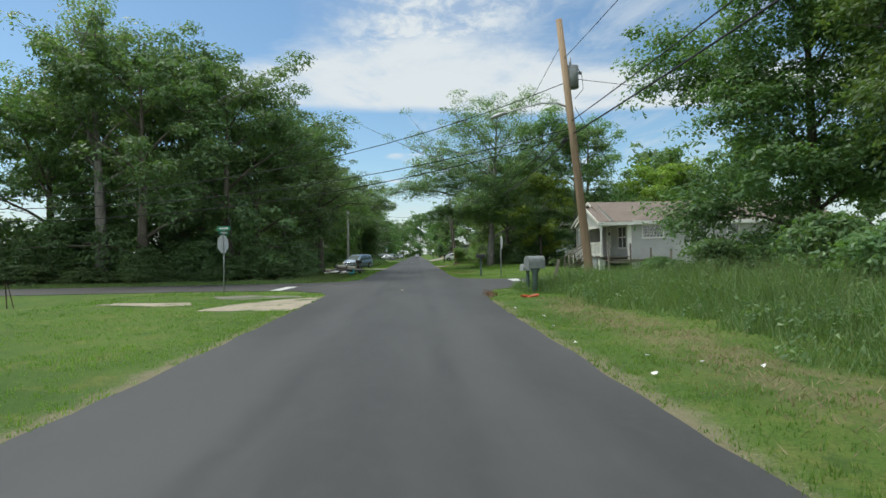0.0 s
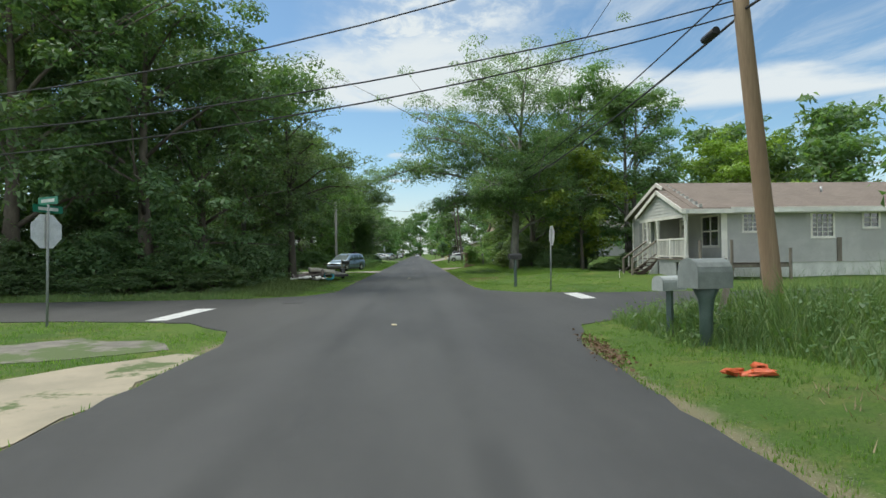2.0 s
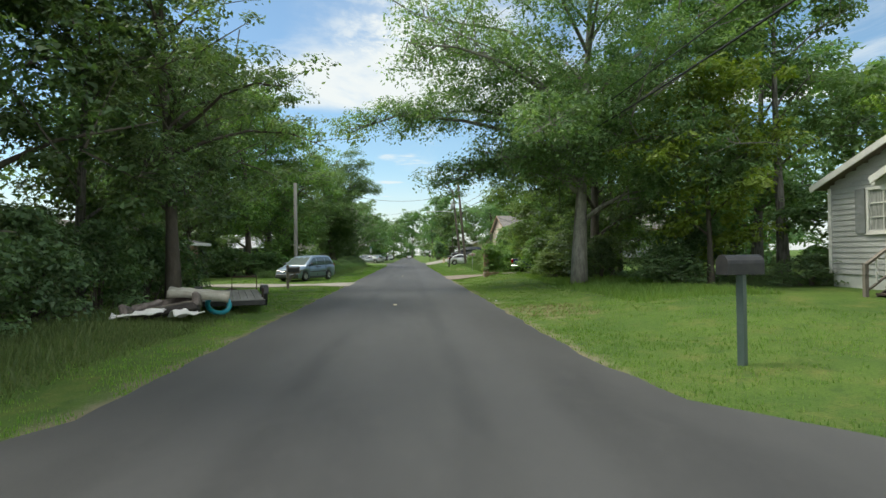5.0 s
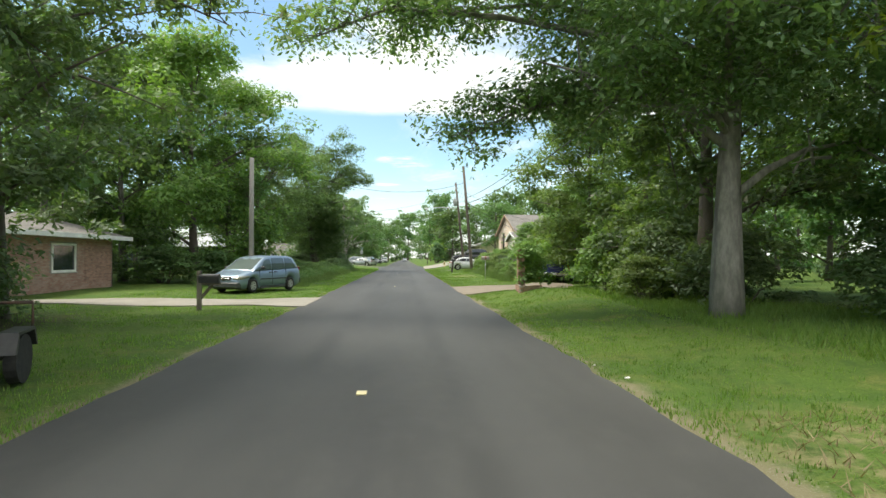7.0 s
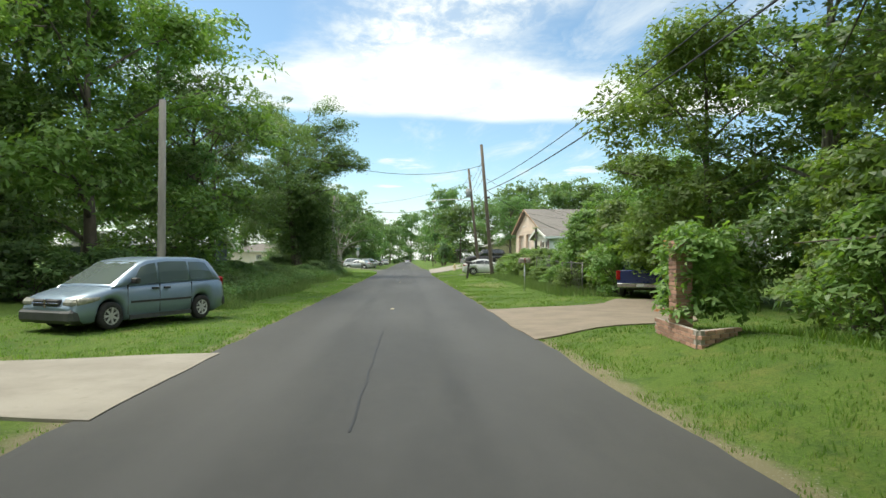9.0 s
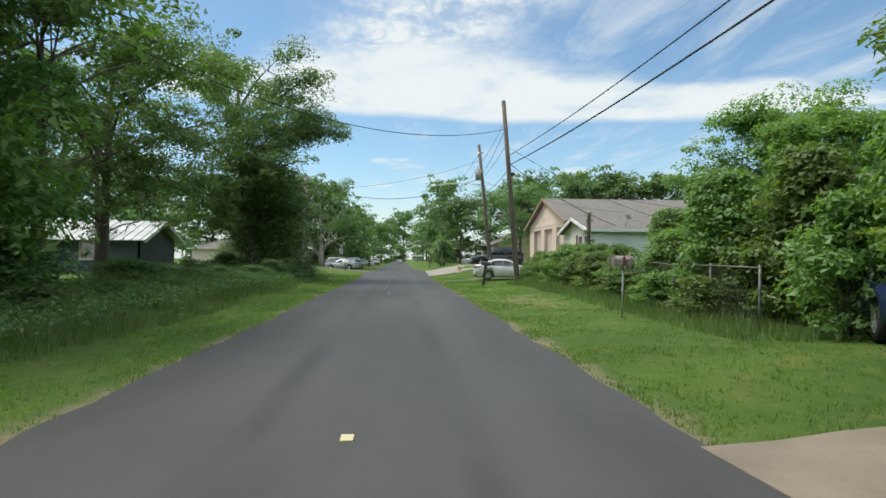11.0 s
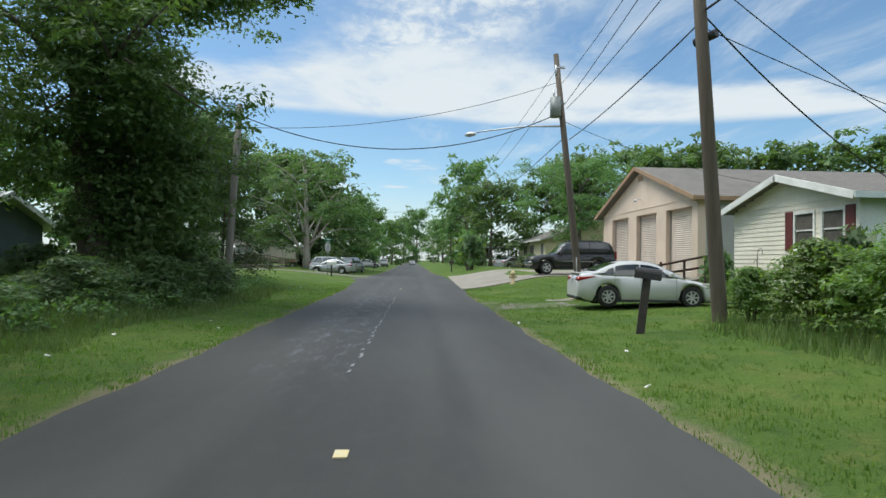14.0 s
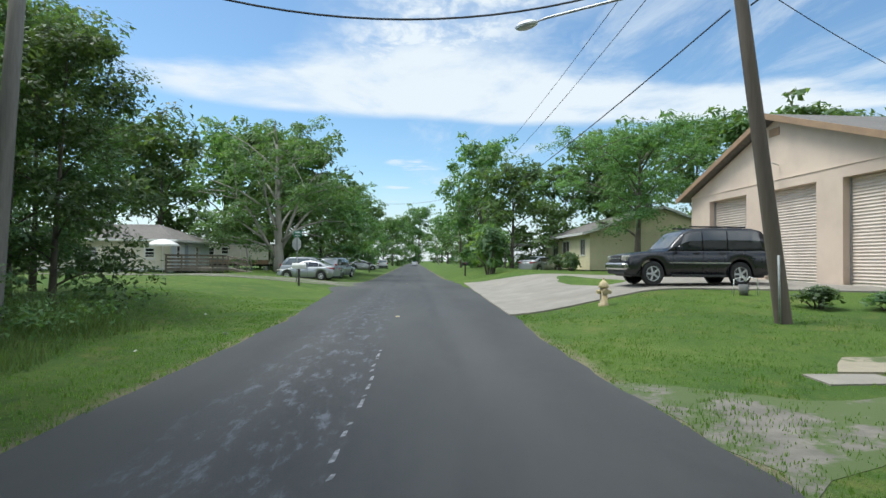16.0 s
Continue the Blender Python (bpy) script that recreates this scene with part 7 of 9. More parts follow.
def left_white_house():
    th = empty("raised_house", label="white house on piers with a hipped shingle roof", category="house")
    S, E = side_frame("south", 147.5), side_frame("east", -17.25)
    ws = [(-19.03, -18.4, 1.55, 2.25), (-23.2, -22.4, 1.55, 2.25)]
    lap_wall(S, -27, -17.25, 0.85, 2.9, ws, SIDING_WHITE, th, lap=0.2)
    for w in ws:
        sash(S, *w, th, WHITE_PAINT, nu=1, nz=3)
    we = [(148.5, 149.1, 1.6, 2.45), (152.2, 152.9, 1.7, 2.45), (150.0, 150.8, 0.9, 2.6)]
    # east side wears the siding with shade in its colour
    lap_wall(E, 147.5, 155.3, 0.85, 2.9, we, SIDING_SHADED, th, lap=0.2)
    for w in we[:2]:
        sash(E, *w, th, WHITE_PAINT)
    boxes("door", E, [(150.0, 150.8, -0.06, -0.02, 0.9, 2.6)], SLATE_DOOR, th, "grey blue house door")
    boxes("sill_beam", S, [(-27, -17.3, -0.12, 0.03, 0.72, 0.85)], WHITE_PAINT, th)
    for i in range(6):
        part("pier", bx(-26.9 + i * 1.85, -26.3 + i * 1.85, 147.55, 148.0, 0.3, 0.72), BLOCK_WHITE, th)
        part("pier", bx(-17.75, -17.3, 148.6 + i * 1.2, 149.0 + i * 1.2, 0.3, 0.85), BLOCK_WHITE, th)
    boxes("floor_joists", S, [(-26.9, -17.5, -7.6, -0.6, 0.7, 0.84)], WOOD_DARK, th)
    bm = bmesh.new()
    e = [bm.verts.new(p) for p in ((-27.6, 147.0, 2.86), (-16.7, 147.0, 2.86), (-16.7, 155.8, 2.86), (-27.6, 155.8, 2.86))]
    r = [bm.verts.new(p) for p in ((-23.6, 151.4, 4.15), (-19.7, 151.4, 4.15))]
    for f in ((e[0], e[1], r[1], r[0]), (e[1], e[2], r[1]), (e[2], e[3], r[0], r[1]), (e[3], e[0], r[0]), (e[3], e[2], e[1], e[0])):
        bm.faces.new(f)
    part("roof", bm, SHINGLE_GREY, th, "grey hipped roof")
    boxes("fascia", side_frame("south", 147.0), [(-27.6, -16.7, 0.0, 0.03, 2.74, 2.88)], WHITE_PAINT, th, "white fascia")
    boxes("fascia", side_frame("east", -16.7), [(147.0, 155.8, 0.0, 0.03, 2.74, 2.88)], WHITE_PAINT, th, "white fascia")
    # deck at the corner, railed with level boards, and its ramp
    d = empty("deck", label="weathered timber deck with boarded rails and a ramp", category="deck")
    F, R = side_frame("south", 146.4), side_frame("east", -13.95)
    for i in range(26):
        part("deck_board", bx(-17.15 + i * 0.123, -17.04 + i * 0.123, 146.4, 151.2, 0.86, 0.90), WOOD_GREY, d)
    boxes("rim_joist", F, [(-17.2, -13.95, -0.03, 0.02, 0.70, 0.86)], WOOD_GREY, d)
    boxes("rim_joist", R, [(146.4, 151.2, -0.03, 0.02, 0.70, 0.86)], WOOD_GREY, d)
    for x in (-17.15, -16.1, -15.05, -14.0):
        boxes("rail_post", F, [(x - 0.05, x + 0.05, -0.12, -0.03, 0.3, 1.80)], WOOD_GREY, d)
    for y in (147.6, 148.8, 150.0):
        boxes("rail_post", R, [(y - 0.05, y + 0.05, -0.12, -0.03, 0.3, 1.80)], WOOD_GREY, d)
    for z, hz in ((1.70, 0.10), (1.44, 0.16), (1.20, 0.16), (0.97, 0.14)):
        boxes("rail_board", F, [(-17.2, -13.95, -0.03, 0.0, z, z + hz)], WOOD_GREY, d)
        boxes("rail_board", R, [(146.4, 149.4, -0.03, 0.0, z, z + hz)], WOOD_GREY, d)
    boxes("hand_rail", F, [(-17.25, -13.9, -0.14, 0.03, 1.80, 1.84)], WOOD_GREY, d)
    boxes("hand_rail", R, [(146.4, 149.4, -0.14, 0.03, 1.80, 1.84)], WOOD_GREY, d)
    for y in (149.5, 150.7):
        part("ramp_rail", tb([(-13.9, y, 1.75), (-12.5, y, 1.42), (-12.5, y, 0.4)], 0.05, 4), WOOD_GREY, d)
        part("ramp_rail", tb([(-13.9, y, 1.35), (-12.5, y, 1.02)], 0.04, 4), WOOD_GREY, d)
        part("ramp_post", tb([(-13.2, y, 0.4), (-13.2, y, 1.6)], 0.045, 4), WOOD_GREY, d)
    part("ramp_deck", prism([(-13.9, 0.88), (-12.3, 0.58), (-12.3, 0.48), (-13.9, 0.72)], "y", 149.5, 150.7), WOOD_GREY, d)
    u = empty("garden_umbrella", pose(-16.9, 147.0, 0.90), "faded white garden umbrella on the deck", "umbrella")
    part("pole", tb([(0, 0, 0), (0, 0, 2.0)], 0.025, 6), WHITE_PAINT, u)
    bm = bmesh.new()
    tip = bm.verts.new((0, 0, 2.06))
    ring = [[bm.verts.new((q * math.cos(a * math.pi / 4), q * math.sin(a * math.pi / 4), z)) for a in range(8)] for q, z in ((0.55, 1.96), (1.1, 1.72), (1.1, 1.62))]
    for i in range(8):
        bm.faces.new((tip, ring[0][i], ring[0][(i + 1) % 8]))
        for a, b in ((0, 1), (1, 2)):
            bm.faces.new((ring[a][i], ring[b][i], ring[b][(i + 1) % 8], ring[a][(i + 1) % 8]))
    part("canopy", bm, WHITE_PAINT, u)
    u.location = (-17.15, 145.9, ground_at(-17.15, 145.9))
    u.scale = (1, 1, 1.14)
    t = empty("trailer_home", label="long white flat-roofed trailer home", category="house")
    S2 = side_frame("south", 161.5)
    wins = [(-19.45, -18.9, 1.95, 2.6), (-18.2, -17.6, 2.05, 2.65)]
    plain_wall(S2, -20.5, -13.7, 1.5, 2.9, wins, SIDING_WHITE, t)
    for w in wins:
        sash(S2, *w, t)
    boxes("seam", S2, [(x - 0.02, x + 0.02, 0.0, 0.02, 1.5, 2.9) for x in (-20.1, -16.45, -14.2)], WHITE_PAINT, t)
    boxes("trailer_roof", S2, [(-20.7, -13.5, -3.6, 0.1, 2.9, 3.04)], METAL_ROOF, t)
    boxes("skirting", S2, [(-20.4, -13.8, -0.1, -0.02, 1.08, 1.5)], TRIM_TAN, t, "tan skirting band")
    boxes("end_wall", side_frame("east", -13.7), [(161.5, 165.0, -0.1, 0.0, 1.1, 2.9)], SIDING_WHITE, t)
    boxes("chassis", S2, [(-20.2, -14.0, -3.2, -0.3, 0.9, 1.1)], WOOD_DARK, t)
    for x in (-20.0, -17.0, -14.2):
        part("pier", bx(x - 0.2, x + 0.2, 161.9, 162.4, 0.4, 0.9), BLOCK_WHITE, t)


cottage()
garage()
white_house()
yellow_house()
metal_roof_house()
BRICK_HOUSE = brick_house()
left_white_house()

# ---- paved patches beside the road ----
slab("driveway", [(-3.1, 60.9), (-8, 61.6), (-15, 61.9), (-24, 62.0), (-24, 64.4), (-15, 64.3), (-8, 64.3), (-3.15, 65.0)], CONCRETE_PALE, 0.035, "pale concrete driveway", "driveway", True, 0.05)
slab("driveway", [(2.4, 66.3), (4.5, 67.6), (7, 69), (9, 73), (9.5, 77), (8.0, 77.2), (6.8, 75.0), (4.5, 73.6), (2.4, 73.2)], mat_concrete("earth_drive", (0.23, 0.185, 0.14), (0.165, 0.135, 0.10), 1.2), 0.03, "packed earth and gravel driveway", "driveway", True, 0.10)
slab("driveway", [(2.7, 121.8), (5.2, 122.6), (7, 122.9), (15.4, 122.2), (15.4, 137), (9, 138), (5.5, 143), (3.4, 145.5)], CONCRETE_PALE, 0.05, "wide pale concrete apron before the garage", "driveway", True, 0.05)
slab("old_pad", [(-3.3, 17.5), (-3.55, 16.7), (-4.8, 17.0), (-6.2, 17.3), (-6.3, 18.3), (-6.0, 19.5), (-5.2, 19.9), (-4.6, 20.8), (-3.75, 21.8), (-3.4, 21.7), (-3.35, 19.8)], CONCRETE, 0.015, "broken old concrete pad in the turf", "concrete", True, 0.25)
slab("old_pad", [(-7.2, 19.5), (-8.3, 18.3), (-9.6, 18.4), (-9.4, 19.2), (-8.6, 19.8), (-7.6, 20.3)], CONCRETE, 0.015, "broken old concrete pad in the turf", "concrete", True, 0.25)
slab("gravel_patch", [(-4.1, 22.4), (-5.3, 21.3), (-6.8, 21.4), (-7.6, 22.5), (-6.4, 23.7), (-4.9, 23.6)], GRAVEL, 0.008, "worn gravel patch in the turf at the corner", "gravel", True, 0.35)
slab("side_lane", [(-3.25, 139.4), (-5.6, 140.8), (-12, 140.2), (-36, 139.8), (-36, 144.2), (-12, 144.6), (-5.4, 145.4), (-3.25, 147.4)], GRAVEL, 0.015, "worn grey lane between the lawns", "lane", True, 0.15)
slab("gravel_patch", [(2.45, 108.6), (3.0, 109.0), (4.1, 109.6), (5.6, 110.2), (5.4, 111.3), (4.2, 111.2), (3.4, 111.8), (2.5, 112.6)], GRAVEL, 0.006, "grey gravel patch at the road edge", "gravel", True, 0.35)
PAVED.pop()  # grass grows through the gravel
slab("paving_slab", [(5.6, 112.6), (8.6, 112.2), (9.0, 113.4), (6.6, 113.8)], CONCRETE, 0.03, "old concrete paving in the lawn", "concrete", True, 0.08)
slab("paving_slab", [(5.0, 111.9), (5.9, 111.8), (6.0, 112.4), (5.1, 112.5)], CONCRETE_PALE, 0.02, "small pale concrete slab", "concrete", True, 0.05)

# ---- roadside things ----
MAIL_GREEN = mat_two("dark_green_plastic", (0.055, 0.085, 0.075), (0.075, 0.105, 0.095), 4.0, 0.5, 40, 0.1)
MAIL_PALE = mat_two("pale_grey_plastic", (0.40, 0.42, 0.41), (0.32, 0.34, 0.33), 4.0, 0.5, 40, 0.1)
RUST_PALE = mat_two("rust_mottled_tin", (0.36, 0.34, 0.31), (0.17, 0.085, 0.05), 9.0, 0.7, 40, 0.3, 0.2)
MAIL_GREY = mat_two("grey_plastic_top", (0.20, 0.22, 0.21), (0.15, 0.165, 0.16), 4.0, 0.5, 40, 0.1)
TEAL = mat_two("teal_vinyl", (0.02, 0.34, 0.40), (0.02, 0.28, 0.34), 4.0, 0.4, 40, 0.0)
ORANGE = mat_two("orange_plastic", (0.55, 0.10, 0.03), (0.45, 0.08, 0.03), 4.0, 0.5, 40, 0.0)
HYDRANT = mat_two("faded_yellow_enamel", (0.50, 0.40, 0.22), (0.40, 0.32, 0.19), 6.0, 0.55, 50, 0.2)
mat_flag = mat_two("flag_red", (0.35, 0.03, 0.03), (0.28, 0.03, 0.03), 4.0, 0.5, 40, 0.0)
POT = mat_two("grey_pot", (0.20, 0.20, 0.19), (0.15, 0.15, 0.145), 6.0, 0.7, 50, 0.1)


def octagon(r, y0, y1):
    bm = bmesh.new()
    a = [bm.verts.new((r * math.cos(math.pi / 8 + i * math.pi / 4), y0, r * math.sin(math.pi / 8 + i * math.pi / 4))) for i in range(8)]
    b = [bm.verts.new((v.co.x, y1, v.co.z)) for v in a]
    bm.faces.new(a)
    bm.faces.new(b)
    for i in range(8):
        bm.faces.new((a[i], a[(i + 1) % 8], b[(i + 1) % 8], b[i]))
    bmesh.ops.recalc_face_normals(bm, faces=bm.faces)
    return bm


STOP_RED = mat_two("stop_sign_red", (0.40, 0.015, 0.02), (0.34, 0.015, 0.02), 4.0, 0.4, 50, 0.0)




def stop_sign(x, y, turn, post_lean, zc, blades, label):
    th = empty("stop_sign", pose(x, y, ground_at(x, y), 0, 0, turn), label, "road sign", "stop signs")
    top = zc + 0.35 + (0.25 if blades else 0.0)
    part("post", tb([(0, 0, -0.2), (post_lean, 0, top)], 0.03, 6), SIGN_POST, th)
    bm = octagon(0.41, 0.036, 0.040)
    bmesh.ops.translate(bm, vec=(post_lean * 0.8, 0, zc), verts=bm.verts)
    plate = part("plate", bm, ALU, th, "bare aluminium back of an octagonal plate")
    bm = octagon(0.405, 0.041, 0.044)
    bmesh.ops.translate(bm, vec=(post_lean * 0.8, 0, zc), verts=bm.verts)
    part("face", bm, STOP_RED, plate, "red sign face")
    if blades:
        for i, a in enumerate((8, 75)):
            m = pose(post_lean, 0, zc + 0.50 + 0.19 * i, 0, 0, a)
            b = part("street_name_blade", box(bmesh.new(), -0.42, 0.42, -0.006, 0.006, -0.085, 0.085, 0.0, m), GREEN_SIGN, th, "green street name plate")
            for s in (1, -1):
                part("lettering_bar", box(bmesh.new(), -0.28, 0.28, s * 0.007, s * 0.009, -0.035, 0.035, 0.0, m), WHITE_LINE, b, "plain white lettering bar")
    return th


stop_sign(-8.25, 26.0, 72, 0.05, 2.13, True, "grey back of a stop sign with green street name plates")
stop_sign(5.22, 35.3, -88, 0.12, 2.17, False, "grey back of a stop sign on a steel post")
stop_sign(-7.0, 140.2, 60, 0.05, 2.3, True, "distant stop sign with green street name plate")


def mailbox(x, y, turn, style, lean=0.0, z=1.1, label="", post=WOOD_GREY, shell=BLACK_METAL, long=0.52, wide=0.2, high=0.24):
    """A post and a round-topped box whose door faces -y before turning."""
    th = empty("mailbox", pose(x, y, ground_at(x, y), 0, 0, turn), label, "mailbox", "mailboxes")
    dx = math.tan(radians(lean)) * z
    if style == "post":
        bm = bmesh.new()
        tube(bm, [(0, 0, -0.2), (dx, 0, z + 0.02)], 0.065, 4)
        part("post", bm, post, th)
    elif style == "plank":
        bm = bmesh.new()
        box(bm, -0.05, 0.05, -0.085, 0.085, -0.2, z + 0.04, 0.008)
        part("post", bm, post, th)
        th.matrix_world = pose(x, y, ground_at(x, y), 0, lean, 0) @ pose(0, 0, 0, 0, 0, turn)
        dx = 0.0
    elif style == "pipe":
        part("post", tb([(0, 0, -0.2), (dx, 0, z)], 0.028, 8), GALV, th)
    elif style == "brace":
        part("post", bx(-0.06, 0.06, 0.22, 0.34, -0.2, z + 0.35, 0.008), post, th)
        bm = bmesh.new()
        tube(bm, [(0, 0.24, z - 0.45), (0, -0.12, z - 0.02)], 0.05, 4)
        part("brace", bm, post, th)
        part("arm", bx(-0.05, 0.05, -0.35, 0.24, z - 0.07, z, 0.005), post, th)
    elif style == "moulded":
        bm = bmesh.new()
        tube(bm, [(0, 0, -0.2), (0, 0, z * 0.55), (0, 0.0, z * 0.8), (0, 0, z)], [0.10, 0.10, 0.12, 0.2], 10)
        part("post", bm, post, th)
    sec = [(-wide / 2, 0)] + [(-wide / 2 * math.cos(a * math.pi / 8), high * 0.55 + high * 0.45 * math.sin(a * math.pi / 8)) for a in range(9)] + [(wide / 2, 0)]
    bm = prism([(dx + p, z + q) for p, q in sec], "y", -long / 2, long / 2)
    b = part("box", bm, shell, th)
    bm = prism([(dx + p * 1.04, z + q * 1.02) for p, q in sec], "y", -long / 2 - 0.02, -long / 2 + 0.01)
    part("door", bm, shell, b)
    if post is not MAIL_GREEN:
        bm = bx(dx + wide / 2, dx + wide / 2 + 0.015, -0.05, 0.0, z + high * 0.4, z + high * 0.95)
        part("flag", bm, mat_flag, b, "red flag")
    return th



mailbox(4.5, 21.5, -78, "moulded", 0, 0.90, "large grey-green plastic mailbox with a moulded post in tall grass", MAIL_GREEN, MAIL_GREY, 0.62, 0.46, 0.46)
mailbox(4.47, 22.75, -70, "post", 0, 0.78, "small pale grey mailbox on a dark moulded post", MAIL_GREEN, MAIL_PALE, 0.52, 0.26, 0.26)
th = empty("leaning_post", pose(5.45, 23.1, ground_at(5.45, 23.1)), "leaning weathered board post beside the mailboxes", "post")
part("board", tb([(0, 0, -0.2), (0.35, 0, 1.15)], 0.075, 4), WOOD_GREY, th)
mailbox(4.32, 38.2, -80, "post", 0, 1.2, "dark mailbox on a plain dark post", MAIL_GREEN, BLACK_METAL, 0.55, 0.22, 0.26)
mailbox(-5.72, 60.0, 92, "brace", 0, 0.80, "black mailbox on a braced weathered timber post", WOOD_GREY, BLACK_METAL, 0.55, 0.24, 0.26)
mailbox(5.66, 83.3, -85, "pipe", 2, 1.34, "pale mailbox mottled with rust on a thin pipe", RUST, RUST_PALE, 0.50, 0.24, 0.26)
mailbox(4.9, 102.9, 72, "plank", 7, 1.17, "black mailbox on a leaning dark timber plank", WOOD_DARK, BLACK_METAL, 0.52, 0.22, 0.24)
mailbox(4.6, 158, -85, "post", 0, 1.0, "distant dark mailbox at the roadside", WOOD_DARK)
mailbox(-5.4, 176, 90, "post", 0, 1.0, "distant dark mailbox at the roadside", WOOD_DARK)
mailbox(-6.2, 136.8, 90, "post", 0, 0.9, "pale mailbox beside the side street", WOOD_DARK, WHITE_PAINT, 0.7, 0.3, 0.3)

# reflectors and worn paint on the road
for y in (25.1, 49.0, 73.6, 95.2, 121.3, 145.5):
    ob = part("road_reflector", bx(-0.555, -0.445, y - 0.09, y + 0.09, 0.002, 0.014), YELLOW, None)
    tagged(ob, "small amber road reflector on the centre line", "road reflector", "road reflectors")
rng = random.Random(4)
for i in range(34):
    y = 98.6 + i * 0.5 + rng.uniform(-0.15, 0.15)
    x = -0.80 + 0.01 * (y - 99) + rng.uniform(-0.03, 0.03)
    ln = rng.uniform(0.12, 0.45)
    marking("worn_dash", [(x, y), (x + 0.05, y + 0.06), (x + 0.055, y + ln), (x + 0.02, y + ln * 0.85)], WORN_LINE, "rubbed pale centre line dash")
seam = [(-0.57 + 0.014 * math.sin(i * 1.7) + 0.006 * math.sin(i * 4.1), 60.4 + i * 0.45) for i in range(18)]
marking("tar_seam", [(px - 0.013, py) for px, py in seam] + [(px + 0.013, py) for px, py in seam[::-1]], CABLE, "thin dark tar seam along the road")
IRON = mat_two("worn_iron", (0.052, 0.051, 0.05), (0.068, 0.067, 0.065), 5.0, 0.7, 40, 0.5, 0.3)
ring = tb([(-3.95, 31.5, -0.02), (-3.95, 31.5, 0.005)], 0.37, 28)
part("manhole_frame", ring, CABLE, None)["kind"] = "structure"
ob = part("manhole_cover", tb([(-3.95, 31.5, -0.02), (-3.95, 31.5, 0.010)], 0.335, 28), IRON, None)
tagged(ob, "dark iron manhole cover in the asphalt", "manhole cover", kind="structure")


def hydrant(x, y):
    th = empty("fire_hydrant", pose(x, y, ground_at(x, y)), "faded yellow fire hydrant in the grass", "fire hydrant")
    part("barrel", tb([(0, 0, -0.1), (0, 0, 0.06), (0, 0, 0.07), (0, 0, 0.52)], [0.15, 0.15, 0.11, 0.11], 14), HYDRANT, th)
    part("bonnet", tb([(0, 0, 0.52), (0, 0, 0.56), (0, 0, 0.66), (0, 0, 0.74)], [0.15, 0.15, 0.11, 0.03], 14), HYDRANT, th)
    part("operating_nut", tb([(0, 0, 0.73), (0, 0, 0.80)], 0.03, 5), HYDRANT, th)
    for a, r in ((0, 0.06), (180, 0.06), (-90, 0.085)):
        d = Vector((math.cos(radians(a)), math.sin(radians(a)), 0))
        part("nozzle", tb([d * 0.08 + Vector((0, 0, 0.40)), d * 0.21 + Vector((0, 0, 0.40))], r, 10), HYDRANT, th)


hydrant(5.42, 121.7)
th = empty("plant_stand", pose(9.35, 121.3, ground_at(9.35, 121.3)), "white wire stand holding a grey pot", "plant stand")
for x in (-0.35, 0.35):
    part("hoop", tb([(x, -0.1, -0.05), (x, -0.1, 0.45), (x * 0.3, -0.1, 0.52), (0, -0.1, 0.40)], 0.018, 6), WHITE_PAINT, th)
part("pot", tb([(0, 0, 0.0), (0, 0, 0.30)], [0.11, 0.15], 12), POT, th)
# ornament on the cottage lawn
th = empty("yard_stake", pose(10.2, 41.8, ground_at(10.2, 41.8)), "small white wire garden stand on the lawn", "garden ornament")
part("stake", tb([(0, 0, -0.1), (0.05, 0, 0.45), (0.25, 0, 0.2)], 0.02, 5), WHITE_PAINT, th)
th = empty("marker_stake", pose(-12.4, 18.6, ground_at(-12.4, 18.6)), "rusty steel stakes standing in the lawn", "stake")
part("rod", tb([(0, 0, -0.1), (-0.05, 0, 0.8)], 0.02, 5), RUST, th)
part("rod", tb([(0.22, 0, -0.1), (0.02, 0, 0.75)], 0.015, 5), RUST, th)


DECK_GREY = mat_two("bleached_deck_timber", (0.26, 0.25, 0.23), (0.17, 0.165, 0.15), 5.0, 0.85, 60, 0.5, 0.0, (1, 0.1, 1))


